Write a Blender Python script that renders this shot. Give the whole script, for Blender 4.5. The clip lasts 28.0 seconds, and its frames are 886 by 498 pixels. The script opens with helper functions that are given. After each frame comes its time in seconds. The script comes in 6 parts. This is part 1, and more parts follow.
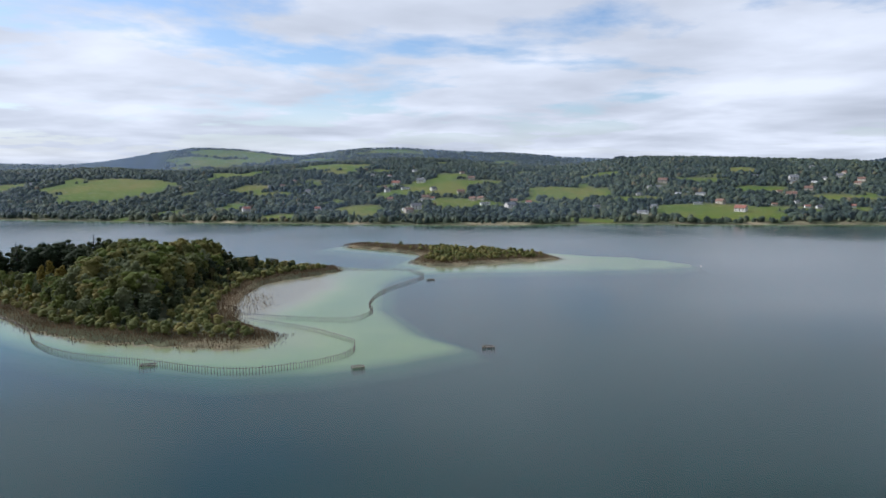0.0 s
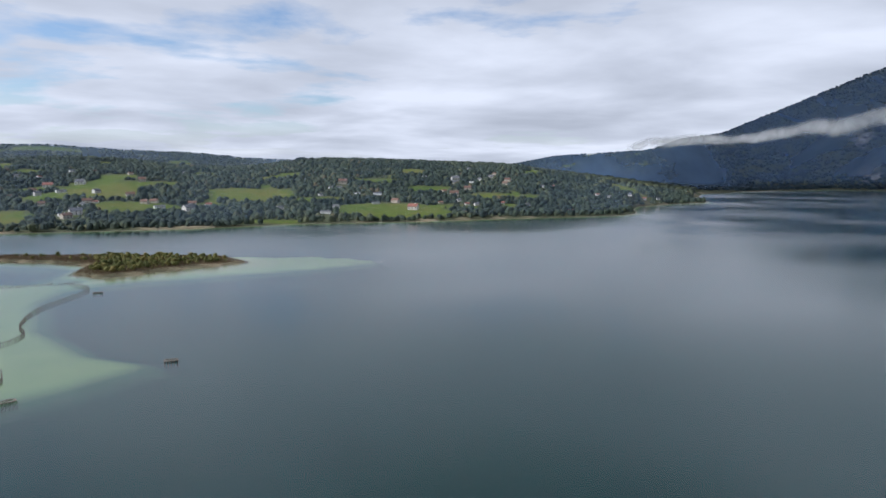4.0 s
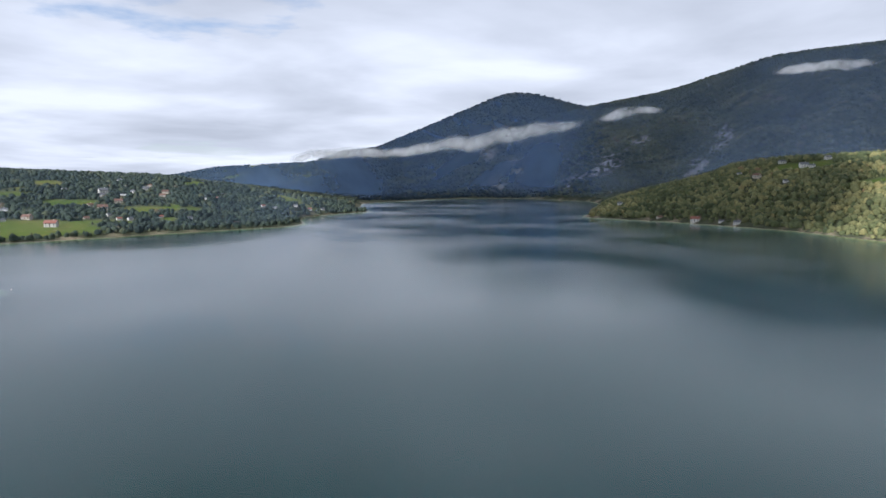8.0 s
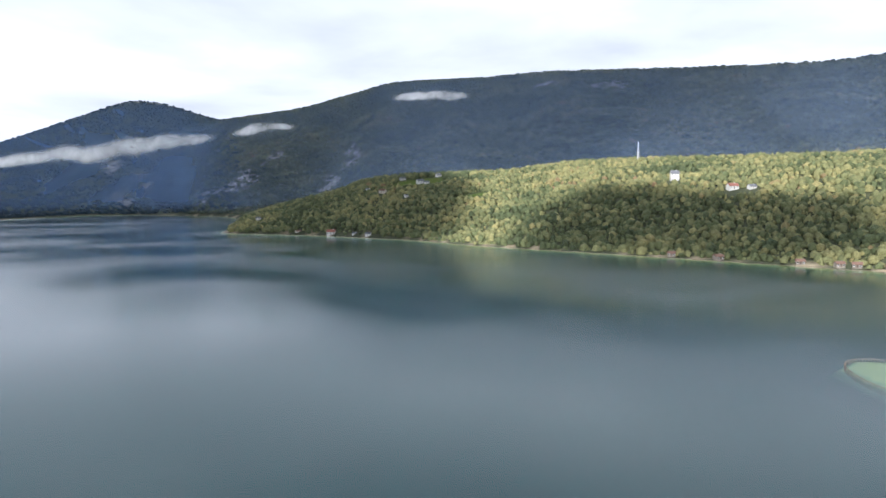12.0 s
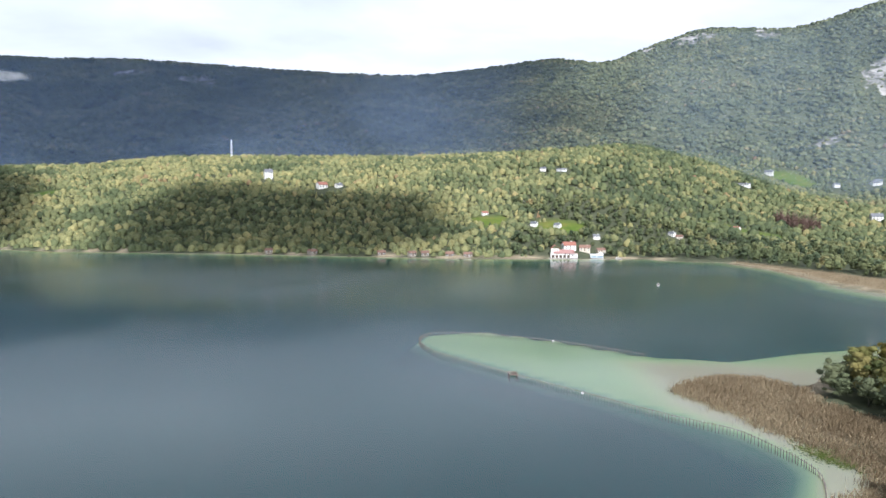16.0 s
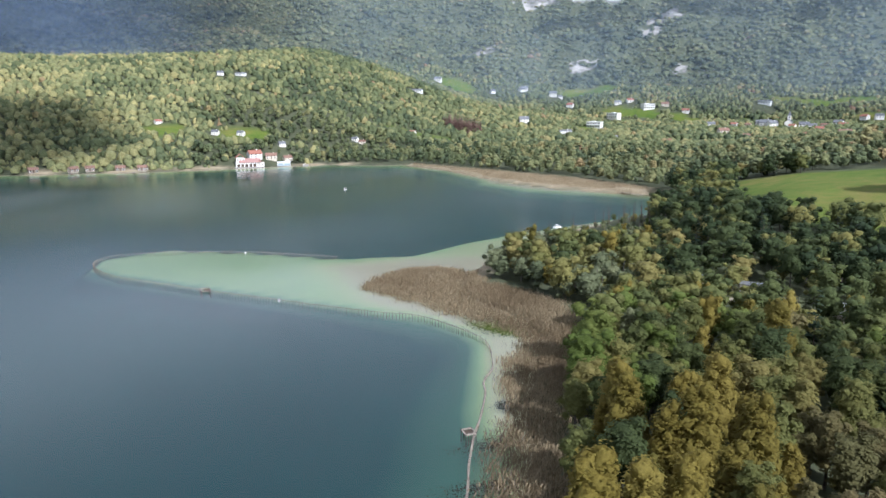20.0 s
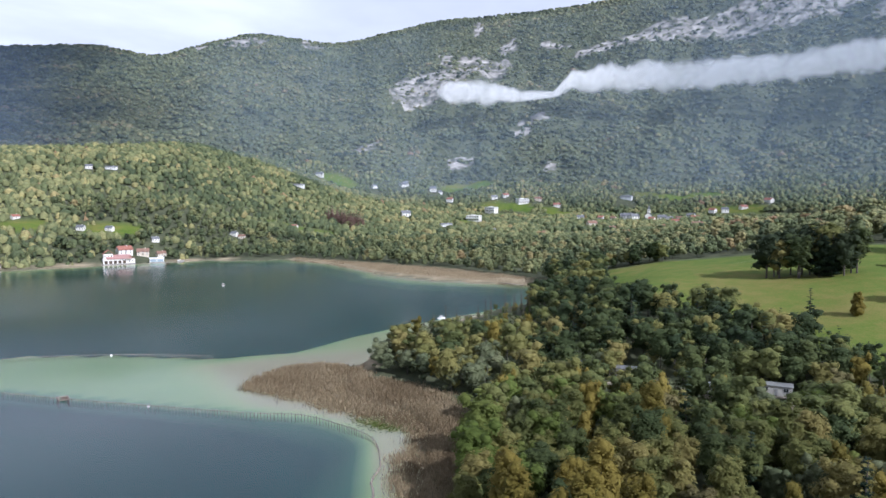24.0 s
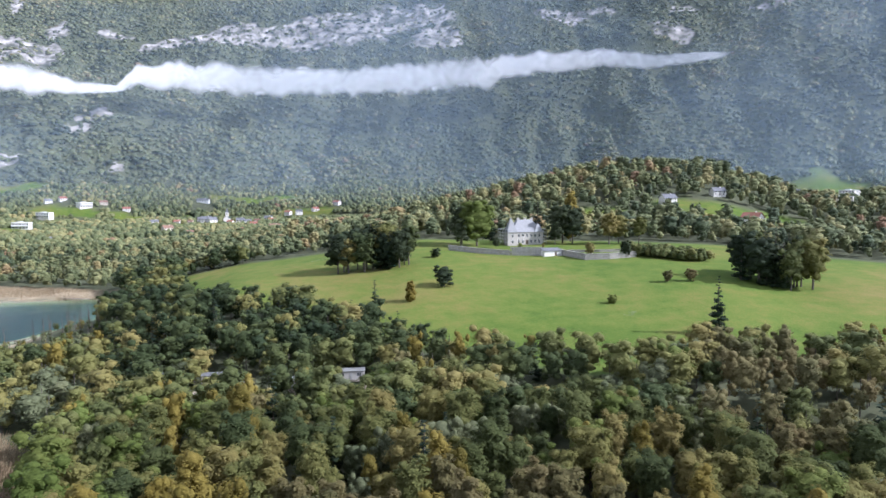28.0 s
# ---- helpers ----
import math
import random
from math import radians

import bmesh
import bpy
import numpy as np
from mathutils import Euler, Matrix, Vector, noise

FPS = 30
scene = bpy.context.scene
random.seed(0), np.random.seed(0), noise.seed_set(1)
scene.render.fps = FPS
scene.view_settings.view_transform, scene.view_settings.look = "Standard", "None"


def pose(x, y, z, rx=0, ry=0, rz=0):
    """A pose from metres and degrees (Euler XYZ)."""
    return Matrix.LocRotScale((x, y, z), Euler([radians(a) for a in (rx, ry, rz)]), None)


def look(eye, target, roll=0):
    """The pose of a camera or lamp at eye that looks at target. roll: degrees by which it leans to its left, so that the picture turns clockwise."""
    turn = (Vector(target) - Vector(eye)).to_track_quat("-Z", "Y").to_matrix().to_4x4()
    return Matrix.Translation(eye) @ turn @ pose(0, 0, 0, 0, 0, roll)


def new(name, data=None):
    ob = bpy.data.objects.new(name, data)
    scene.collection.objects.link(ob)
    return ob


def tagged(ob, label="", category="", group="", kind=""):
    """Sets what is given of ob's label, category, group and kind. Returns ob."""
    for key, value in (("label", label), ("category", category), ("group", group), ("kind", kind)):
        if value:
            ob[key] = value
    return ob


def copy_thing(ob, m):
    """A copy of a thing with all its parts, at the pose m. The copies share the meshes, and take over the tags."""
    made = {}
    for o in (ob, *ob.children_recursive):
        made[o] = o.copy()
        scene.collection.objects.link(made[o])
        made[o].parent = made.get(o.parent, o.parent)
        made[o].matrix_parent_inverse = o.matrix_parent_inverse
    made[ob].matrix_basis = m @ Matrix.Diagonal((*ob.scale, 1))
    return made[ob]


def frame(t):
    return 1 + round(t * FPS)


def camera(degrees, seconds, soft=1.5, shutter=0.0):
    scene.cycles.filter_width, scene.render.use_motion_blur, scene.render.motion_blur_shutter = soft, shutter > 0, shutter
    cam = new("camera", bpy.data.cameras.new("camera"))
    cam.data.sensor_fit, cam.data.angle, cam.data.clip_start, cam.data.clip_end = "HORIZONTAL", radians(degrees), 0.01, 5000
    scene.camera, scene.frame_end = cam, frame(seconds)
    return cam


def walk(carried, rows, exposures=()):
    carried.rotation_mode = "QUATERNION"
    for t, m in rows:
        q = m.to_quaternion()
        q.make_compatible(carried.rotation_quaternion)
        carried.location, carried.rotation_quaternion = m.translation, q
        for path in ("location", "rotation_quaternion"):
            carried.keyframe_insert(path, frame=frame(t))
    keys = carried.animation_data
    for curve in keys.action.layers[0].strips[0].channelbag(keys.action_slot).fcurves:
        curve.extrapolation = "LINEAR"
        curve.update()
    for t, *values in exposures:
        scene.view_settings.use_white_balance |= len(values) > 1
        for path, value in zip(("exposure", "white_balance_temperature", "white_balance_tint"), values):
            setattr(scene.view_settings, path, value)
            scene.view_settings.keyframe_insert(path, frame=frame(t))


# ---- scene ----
cam = camera(65.5, 28.0)
EYE = 60.0
# seconds, pitch, roll, yaw of a camera that hangs in one place and turns
ROWS = [
    (0.0, -6.71, 0.25, -0.00), (0.5, -6.71, 0.19, -2.66), (1.0, -6.71, 0.16, -5.59), (1.5, -6.72, 0.13, -8.77),
    (2.0, -6.72, 0.06, -12.08), (2.5, -6.71, 0.01, -15.45), (4.5, -6.63, -0.03, -29.32), (5.0, -6.59, 0.02, -32.78),
    (5.5, -6.57, -0.03, -36.24), (6.0, -6.41, -0.03, -39.61), (6.5, -6.24, 0.00, -42.97), (7.0, -6.06, -0.00, -46.31),
    (7.5, -5.88, 0.01, -49.68), (8.0, -5.72, -0.04, -53.05), (8.5, -5.56, -0.01, -56.53), (9.0, -5.41, -0.04, -60.19),
    (9.5, -5.25, -0.05, -63.80), (10.0, -5.07, -0.02, -67.49), (10.5, -4.91, 0.00, -71.20), (11.0, -4.76, -0.02, -74.90),
    (11.5, -4.60, -0.03, -78.60), (12.0, -4.47, 0.00, -82.42), (12.5, -4.42, 0.01, -86.57), (14.5, -4.27, -0.02, -103.21),
    (15.0, -4.23, -0.06, -107.30), (15.5, -4.24, 0.02, -111.35), (16.0, -4.61, -0.05, -115.07), (16.5, -4.97, -0.03, -118.66),
    (17.0, -5.33, -0.06, -122.19), (17.5, -5.71, -0.04, -125.72), (18.0, -6.07, 0.00, -129.22), (18.5, -8.41, -0.00, -132.63),
    (19.0, -11.78, 0.07, -135.80), (19.5, -12.28, 0.08, -138.45), (20.0, -12.27, 0.08, -140.68), (20.5, -12.23, 0.12, -143.00),
    (21.0, -12.22, 0.07, -145.40), (21.5, -12.19, 0.06, -147.04), (23.5, -4.55, 0.09, -147.15), (24.0, -4.57, -0.05, -150.36),
    (24.5, -4.52, 0.00, -154.64), (25.0, -4.47, 0.03, -158.52), (25.5, -4.44, 0.00, -162.71), (26.0, -4.42, 0.05, -167.21),
    (26.5, -4.38, 0.07, -171.57), (27.0, -4.38, 0.06, -175.95), (27.5, -4.34, 0.11, -180.44), (28.0, -4.31, 0.04, -184.38),
]
EXPOSURES = [(0.0, 0.25, 5600, 13), (5.0, 0.14, 5600, 14), (8.0, 0.35, 5600, 14), (11.0, 0.62, 5600, 14), (12.3, 0.80, 5600, 14), (15.0, 0.80, 5550, 14), (20.0, 0.80, 5350, 15), (21.5, 0.86, 5350, 16), (24.0, 0.58, 5300, 18), (25.5, 0.68, 5300, 19), (26.5, 0.82, 5300, 20), (28.0, 1.08, 5300, 21)]
walk(cam, [(t, pose(0, 0, EYE, 90 + pitch, roll, yaw)) for t, pitch, roll, yaw in ROWS], EXPOSURES)

# ---- light ----
SUN_AZ, SUN_EL = 75.0, 36.0
world = bpy.data.worlds.new("world")
scene.world = world
world.use_nodes = True


def node(tree, kind, **values):
    n = tree.nodes.new(kind)
    for key, value in values.items():
        if key in n.inputs.keys():
            n.inputs[key].default_value = value
        else:
            setattr(n, key, value)
    return n


def ramp(tree, source, stops):
    n = tree.nodes.new("ShaderNodeValToRGB")
    els = n.color_ramp.elements
    while len(els) < len(stops):
        els.new(0.5)
    for e, (p, c) in zip(els, stops):
        e.position, e.color = p, (*c, 1) if len(c) == 3 else c
    tree.links.new(source, n.inputs[0])
    return n.outputs[0]


def math_node(tree, op, a, b=None, clamp=False):
    n = tree.nodes.new("ShaderNodeMath")
    n.operation, n.use_clamp = op, clamp
    for i, v in enumerate((a, b)):
        if v is None:
            continue
        if isinstance(v, (int, float)):
            n.inputs[i].default_value = v
        else:
            tree.links.new(v, n.inputs[i])
    return n.outputs[0]


def mix_colour(tree, fac, a, b, blend="MIX"):
    n = tree.nodes.new("ShaderNodeMix")
    n.data_type, n.blend_type = "RGBA", blend
    for i, v in ((0, fac), (6, a), (7, b)):
        if isinstance(v, (int, float)):
            n.inputs[i].default_value = v
        elif isinstance(v, tuple):
            n.inputs[i].default_value = (*v, 1)
        else:
            tree.links.new(v, n.inputs[i])
    return n.outputs[2]


def noise_node(tree, vector, scale, detail=4.0, rough=0.55, distortion=0.0):
    n = node(tree, "ShaderNodeTexNoise", Scale=scale, Detail=detail, Roughness=rough, Distortion=distortion)
    if vector is not None:
        tree.links.new(vector, n.inputs["Vector"])
    return n.outputs[0]


def build_sky():
    """A blue autumn sky under a layer of broken, streaky cloud, clearer towards the west."""
    t = world.node_tree
    t.nodes.clear()
    out = t.nodes.new("ShaderNodeOutputWorld")
    sky = t.nodes.new("ShaderNodeTexSky")
    sky.sky_type, sky.sun_disc = "NISHITA", False
    sky.sun_elevation, sky.sun_rotation = radians(SUN_EL), radians(-SUN_AZ)
    sky.altitude, sky.air_density, sky.dust_density = 400, 1.0, 1.2
    way = t.nodes.new("ShaderNodeTexCoord").outputs["Generated"]
    parts = t.nodes.new("ShaderNodeSeparateXYZ")
    t.links.new(way, parts.inputs[0])
    up = math_node(t, "ADD", math_node(t, "MAXIMUM", parts.outputs[2], 0.0), 0.10)
    flat = t.nodes.new("ShaderNodeCombineXYZ")
    t.links.new(math_node(t, "DIVIDE", parts.outputs[0], up), flat.inputs[0])
    t.links.new(math_node(t, "DIVIDE", parts.outputs[1], up), flat.inputs[1])
    cover = noise_node(t, flat.outputs[0], 0.6, 7.0, 0.56, 0.15)
    tone = noise_node(t, flat.outputs[0], 0.7, 6.0, 0.50, 0.2)
    # the cover thins out to the west (ahead of the first view)
    west = math_node(t, "ADD", math_node(t, "MULTIPLY", parts.outputs[1], 0.9), math_node(t, "MULTIPLY", parts.outputs[0], -0.30))
    bias = math_node(t, "MULTIPLY", math_node(t, "MAXIMUM", math_node(t, "SUBTRACT", west, 0.55), 0.0), -0.42)
    cover = math_node(t, "ADD", cover, bias)
    mask = ramp(t, cover, [(0.27, (0, 0, 0)), (0.36, (1, 1, 1))])
    # low over the horizon the layers close up
    mask = math_node(t, "MAXIMUM", mask, math_node(t, "SUBTRACT", 1.1, math_node(t, "MULTIPLY", parts.outputs[2], 11.0), True))
    cloud = ramp(t, tone, [(0.30, (0.45, 0.46, 0.47)), (0.48, (0.585, 0.592, 0.597)), (0.66, (0.77, 0.77, 0.765))])
    blue = mix_colour(t, 1.0, sky.outputs[0], (0.11, 0.11, 0.11), "MULTIPLY")
    # the layer is thicker, and so greyer, overhead
    thick = math_node(t, "SUBTRACT", 1.0, math_node(t, "MULTIPLY", math_node(t, "SUBTRACT", parts.outputs[2], 0.26), 0.8, True))
    cloud = mix_colour(t, math_node(t, "MAXIMUM", thick, 0.65), (0.0, 0.0, 0.0), cloud)
    back = node(t, "ShaderNodeBackground", Strength=1.0)
    t.links.new(mix_colour(t, mask, blue, cloud), back.inputs[0])
    t.links.new(back.outputs[0], out.inputs[0])


build_sky()
sun = new("sun", bpy.data.lights.new("sun", "SUN"))
sun.data.energy, sun.data.angle, sun.data.color = 3.9, radians(1.0), (1.0, 0.93, 0.80)
sun_way = Vector((-math.sin(radians(SUN_AZ)) * math.cos(radians(SUN_EL)), math.cos(radians(SUN_AZ)) * math.cos(radians(SUN_EL)), math.sin(radians(SUN_EL))))
sun.matrix_world = look(sun_way * 3000, (0, 0, 0))


# ---- plan of the land: heights in metres over the lake, y ahead of the first view ----
LAKE = [(-900, 1050), (-544, 845), (-313, 787), (-82, 745), (68, 730), (200, 745), (290, 722), (440, 715), (600, 703),
        (640, 725), (700, 800), (760, 861), (860, 890), (960, 905), (1010, 950), (1000, 985), (1120, 1080), (1250, 1200),
        (1348, 1250), (1600, 1300), (1880, 1310), (1960, 1150), (1850, 860), (1500, 640), (1100, 515), (1035, 485),
        (1000, 326), (913, 162), (810, 60), (735, -60), (630, -204), (563, -292), (520, -381), (493, -436),
        (453, -455), (438, -475), (375, -464), (297, -426), (240, -414), (204, -417), (170, -424), (146, -400)]
LAKE += [(140, -345), (150, -300), (158, -260), (150, -215), (138, -180), (128, -165), (112, -158), (98, -156), (84, -143),
         (76, -126), (67, -108), (56, -92), (46, -72), (34, -48), (16, -30), (-20, -18), (-60, -8), (-150, 20), (-300, 110),
         (-500, 250), (-900, 560), (-1200, 900)]
ISLE_A = [(-187, 285), (-154, 254), (-125, 239), (-96, 231), (-72, 227), (-60, 233), (-60, 243), (-80, 262), (-92, 289),
          (-97, 329), (-94, 362), (-62, 401), (-66, 416), (-108, 422), (-160, 432), (-215, 430), (-260, 400), (-270, 350), (-225, 310)]
ISLE_B = [(-78, 530), (-35, 499), (-12, 473), (-20, 438), (-5, 419), (41, 436), (76, 449), (66, 478), (28, 500), (-20, 528), (-66, 548)]
SHOALS = [
    # outline, depth inside, softness of its edge
    ([(-200, 270), (-144, 232), (-104, 205), (-64, 192), (-37, 193), (-12, 203), (18, 222), (14, 238), (-2, 256),
      (-18, 300), (-22, 360), (-8, 405), (-30, 425), (-90, 425), (-150, 400), (-190, 330)], 0.9, 16),
    ([(-30, 395), (20, 400), (54, 400), (105, 402), (150, 412), (165, 426), (153, 450), (125, 478), (84, 490), (60, 490), (20, 450)], 0.8, 9),
    ([(256, -103), (277, -118), (267, -148), (236, -167), (198, -183), (183, -203), (181, -236), (167, -289), (150, -342),
      (120, -345), (115, -240), (75, -140), (118, -140), (133, -134), (159, -126), (195, -116), (236, -105)], 0.75, 7),
    ([(120, -146), (100, -133), (90, -120), (78, -104), (70, -96), (60, -96), (75, -130), (90, -150)], 0.5, 6),
    ([(-100, 350), (-70, 396), (-52, 352), (-62, 300), (-78, 272), (-98, 285)], 0.08, 16),
    ([(192, -165), (174, -195), (150, -208), (125, -165), (112, -142), (150, -142)], 0.10, 14),
    ([(300, -405), (254, -392), (215, -402), (204, -420), (250, -425), (310, -430)], 0.38, 14)]
# ridges: azimuth (degrees, left positive), foot distance, foot height, crest distance, crest elevation angle
WEST = [(80, 1500, 1, 1900, 0.3), (50, 1150, 1, 1600, 0.2), (33, 1020, 2, 1500, 0.05), (26, 920, 2, 1500, 0.3), (21.5, 860, 2, 1380, 0.0),
        (14, 800, 2, 1450, 0.4), (10, 780, 2, 1500, 0.7), (2, 760, 2, 1550, 1.05), (-2, 750, 2, 1500, 0.8), (-5.4, 745, 2, 1420, 0.35),
        (-10, 770, 2, 1400, 0.3), (-15.5, 785, 2, 1500, 1.0), (-21, 800, 2, 1500, 0.95), (-26, 800, 2, 1450, 0.74), (-31, 840, 2, 1400, 0.6),
        (-33.5, 860, 2, 1350, 0.25), (-37, 900, 2, 1320, -0.25), (-40, 960, 1, 1280, -0.9), (-43, 1180, 1, 1330, -1.4), (-46, 1350, 1, 1500, -1.7)]
WEST += [(-49, 1450, 1, 1600, -2.1)]
FAR_WEST = [(80, 1700, 40, 2600, 0.6), (32.5, 1700, 50, 2600, 0.5), (28, 1700, 50, 2600, 0.42), (25.4, 1700, 50, 2600, 0.7), (23.8, 1700, 50, 2600, 1.05),
            (19.8, 1700, 50, 2700, 1.76), (16, 1700, 50, 2700, 1.6), (11.7, 1750, 60, 2700, 1.07), (7.6, 1800, 60, 2900, 1.66), (3.9, 1800, 60, 2900, 1.79),
            (2, 1800, 60, 2900, 1.64), (-2, 1800, 60, 2900, 1.4), (-5.4, 1800, 50, 2900, 1.33), (-10, 1800, 50, 2900, 0.9), (-16, 1700, 50, 2700, 0.6), (-30, 1700, 30, 2600, 0.0), (-36, 1700, 5, 2600, -0.8)]
NORTH = [(-26, 2600, 2, 3800, 0.0), (-31, 2500, 2, 3900, 0.3), (-32.5, 2400, 2, 3900, 0.6), (-35, 2300, 2, 4000, 1.1), (-42.7, 2100, 2, 4000, 1.55), (-44.5, 2050, 2, 4000, 2.4),
         (-47.5, 2000, 2, 4000, 2.7), (-51.3, 2200, 2, 4200, 4.3), (-55.3, 2300, 2, 4300, 5.95), (-57.9, 2300, 2, 4300, 7.05), (-60, 2300, 2, 4300, 7.15),
         (-62.2, 2300, 2, 4300, 6.6), (-64.2, 2300, 2, 4300, 6.0), (-70, 2300, 5, 4300, 5.0), (-80, 2300, 5, 4300, 3.0)]
EAST = [(-57, 2400, 2, 3900, 3.2), (-61, 2200, 3, 3800, 5.0), (-64.3, 1960, 3, 3700, 5.9), (-71, 1700, 20, 3400, 7.05), (-74.3, 1600, 40, 3200, 8.05),
        (-78, 1550, 60, 3050, 9.2), (-80, 1500, 70, 3000, 9.4), (-85, 1450, 80, 2900, 9.6), (-91, 1400, 85, 2800, 10.05), (-98, 1350, 90, 2650, 10.0),
        (-107, 1300, 95, 2500, 9.75), (-112, 1280, 95, 2400, 9.65), (-117, 1260, 90, 2350, 10.1), (-124, 1250, 80, 2300, 10.95), (-128.2, 1250, 75, 2350, 10.35)]
EAST += [(-131, 1250, 70, 2400, 11.4), (-135.2, 1250, 55, 2450, 12.6), (-141.8, 1250, 38, 2500, 12.0), (-150, 1280, 28, 2550, 13.95),
         (-159, 1300, 25, 2550, 14.6), (-166, 1320, 25, 2550, 15.4), (-175, 1330, 30, 2550, 17.0), (-185, 1330, 35, 2550, 18.0), (-200, 1330, 45, 2550, 18.0),
         (-217, 1330, 45, 2550, 17.5), (-250, 1400, 40, 2700, 14.0), (-280, 1500, 20, 2900, 8.0)]
SPUR = [(-60, 1400, 0, 1500, -3.5), (-62.5, 1150, 0, 1250, -2.6), (-65, 1140, 1, 1250, -1.9), (-69, 1090, 2, 1260, -0.45), (-73.8, 1000, 2, 1260, 0.7), (-75.6, 980, 2, 1250, 1.6),
        (-79.5, 940, 2, 1240, 2.1), (-85, 840, 2, 1230, 2.3), (-88, 800, 2, 1220, 2.4), (-93, 760, 2, 1190, 3.1), (-98.4, 720, 2, 1150, 3.3),
        (-105, 690, 2, 1100, 3.4), (-112, 660, 2, 1080, 3.4), (-117.5, 650, 2, 1080, 3.6), (-125, 655, 2, 1100, 4.0), (-130, 690, 2, 1180, 4.3)]
SPUR += [(-136, 760, 4, 1300, 3.2), (-142, 850, 6, 1350, 0.8), (-148, 900, 6, 1350, -0.6), (-155, 950, 6, 1350, -1.2), (-185, 1000, 16, 1350, -1.2), (-217, 1000, 20, 1350, -0.9), (-280, 1000, 10, 1350, -1.5)]
MANOR_HILL = [(-154, 240, 2, 330, -9.5), (-158, 230, 2, 300, -10.6), (-161, 215, 2, 285, -10.2), (-164.4, 205, 3, 300, -8.6), (-167.7, 200, 4, 335, -6.9), (-174.7, 198, 5, 385, -5.2),
              (-182, 192, 6, 415, -3.7), (-190, 188, 7, 420, -3.75), (-200, 184, 7, 420, -3.75), (-207, 185, 7, 420, -3.9), (-212, 190, 7, 420, -4.6), (-220, 190, 7, 420, -5.0), (-250, 200, 6, 420, -5.5)]
WOOD_HILL = [(-172, 600, 14, 760, -3.0), (-176, 590, 18, 760, -2.2), (-180.4, 580, 24, 760, -1.0), (-184, 570, 26, 760, -0.1), (-188.4, 560, 29, 760, 0.95), (-194.3, 560, 30, 770, 2.55),
             (-199, 560, 30, 790, 3.1), (-205.7, 570, 30, 810, 2.85), (-209, 600, 30, 830, 1.9), (-212, 610, 28, 850, 0.7), (-220, 620, 26, 900, 1.3), (-250, 640, 20, 900, -1.5)]
RIDGES = [(WEST, 0.75, 9, 0.004), (FAR_WEST, 1.2, 8, 0.05), (NORTH, 1.35, 8, 0.1), (EAST, 1.15, 10, 0.15), (SPUR, 0.85, 11, 0.02), (MANOR_HILL, 0.9, 0, 0.01), (WOOD_HILL, 0.9, 13, 0.08)]


def azimuth(x, y):
    a = np.degrees(np.arctan2(-x, y))
    return np.where(a > 80, a - 360, a)


def smoothstep(a, b, v):
    u = np.clip((v - a) / (b - a), 0, 1)
    return u * u * (3 - 2 * u)


def outline_distance(poly, x, y):
    """Metres to an outline, positive inside."""
    best = np.full(np.shape(x), 1e18)
    inside = np.zeros(np.shape(x), bool)
    for (ax, ay), (bx, by) in zip(poly, poly[1:] + poly[:1]):
        dx, dy = bx - ax, by - ay
        u = np.clip(((x - ax) * dx + (y - ay) * dy) / (dx * dx + dy * dy), 0, 1)
        best = np.minimum(best, (x - ax - u * dx) ** 2 + (y - ay - u * dy) ** 2)
        if dy:
            inside ^= ((ay > y) != (by > y)) & (x < ax + (y - ay) / dy * dx)
    return np.where(inside, 1, -1) * np.sqrt(best)


def waves(x, y, size, seed, octaves=4):
    """Smooth pseudo-random relief of about -1 to 1, from crossed sines."""
    rng = np.random.RandomState(seed)
    total, norm = np.zeros(np.shape(x)), 0
    for o in range(octaves):
        k = 2 * np.pi / (size / 2 ** o)
        part = 0
        for _ in range(5):
            a, p = rng.uniform(0, 2 * np.pi), rng.uniform(0, 2 * np.pi)
            part = part + np.sin(k * rng.uniform(0.6, 1.4) * (x * np.cos(a) + y * np.sin(a)) + p)
        total, norm = total + part / 5 * 0.55 ** o, norm + 0.55 ** o
    return total / norm * 1.8


AZ_FINE = np.arange(-282, 82, 0.25)


def ridge_profile(table):
    rows = np.array(sorted(table))
    out = []
    kernel = np.exp(-0.5 * (np.arange(-8, 9) / 3.0) ** 2)
    for c in range(1, 5):
        v = np.interp(AZ_FINE, rows[:, 0], rows[:, c])
        out.append(np.convolve(np.pad(v, 8, mode="edge"), kernel / kernel.sum(), "valid"))
    return rows[0, 0], rows[-1, 0], out


PROFILES = [(ridge_profile(table), power, trees, fall) for table, power, trees, fall in RIDGES]


def land_distance(x, y):
    """Metres inland from the nearest water's edge, negative out on the lake."""
    return np.maximum(-outline_distance(LAKE, x, y), np.maximum(outline_distance(ISLE_A, x, y), outline_distance(ISLE_B, x, y)))


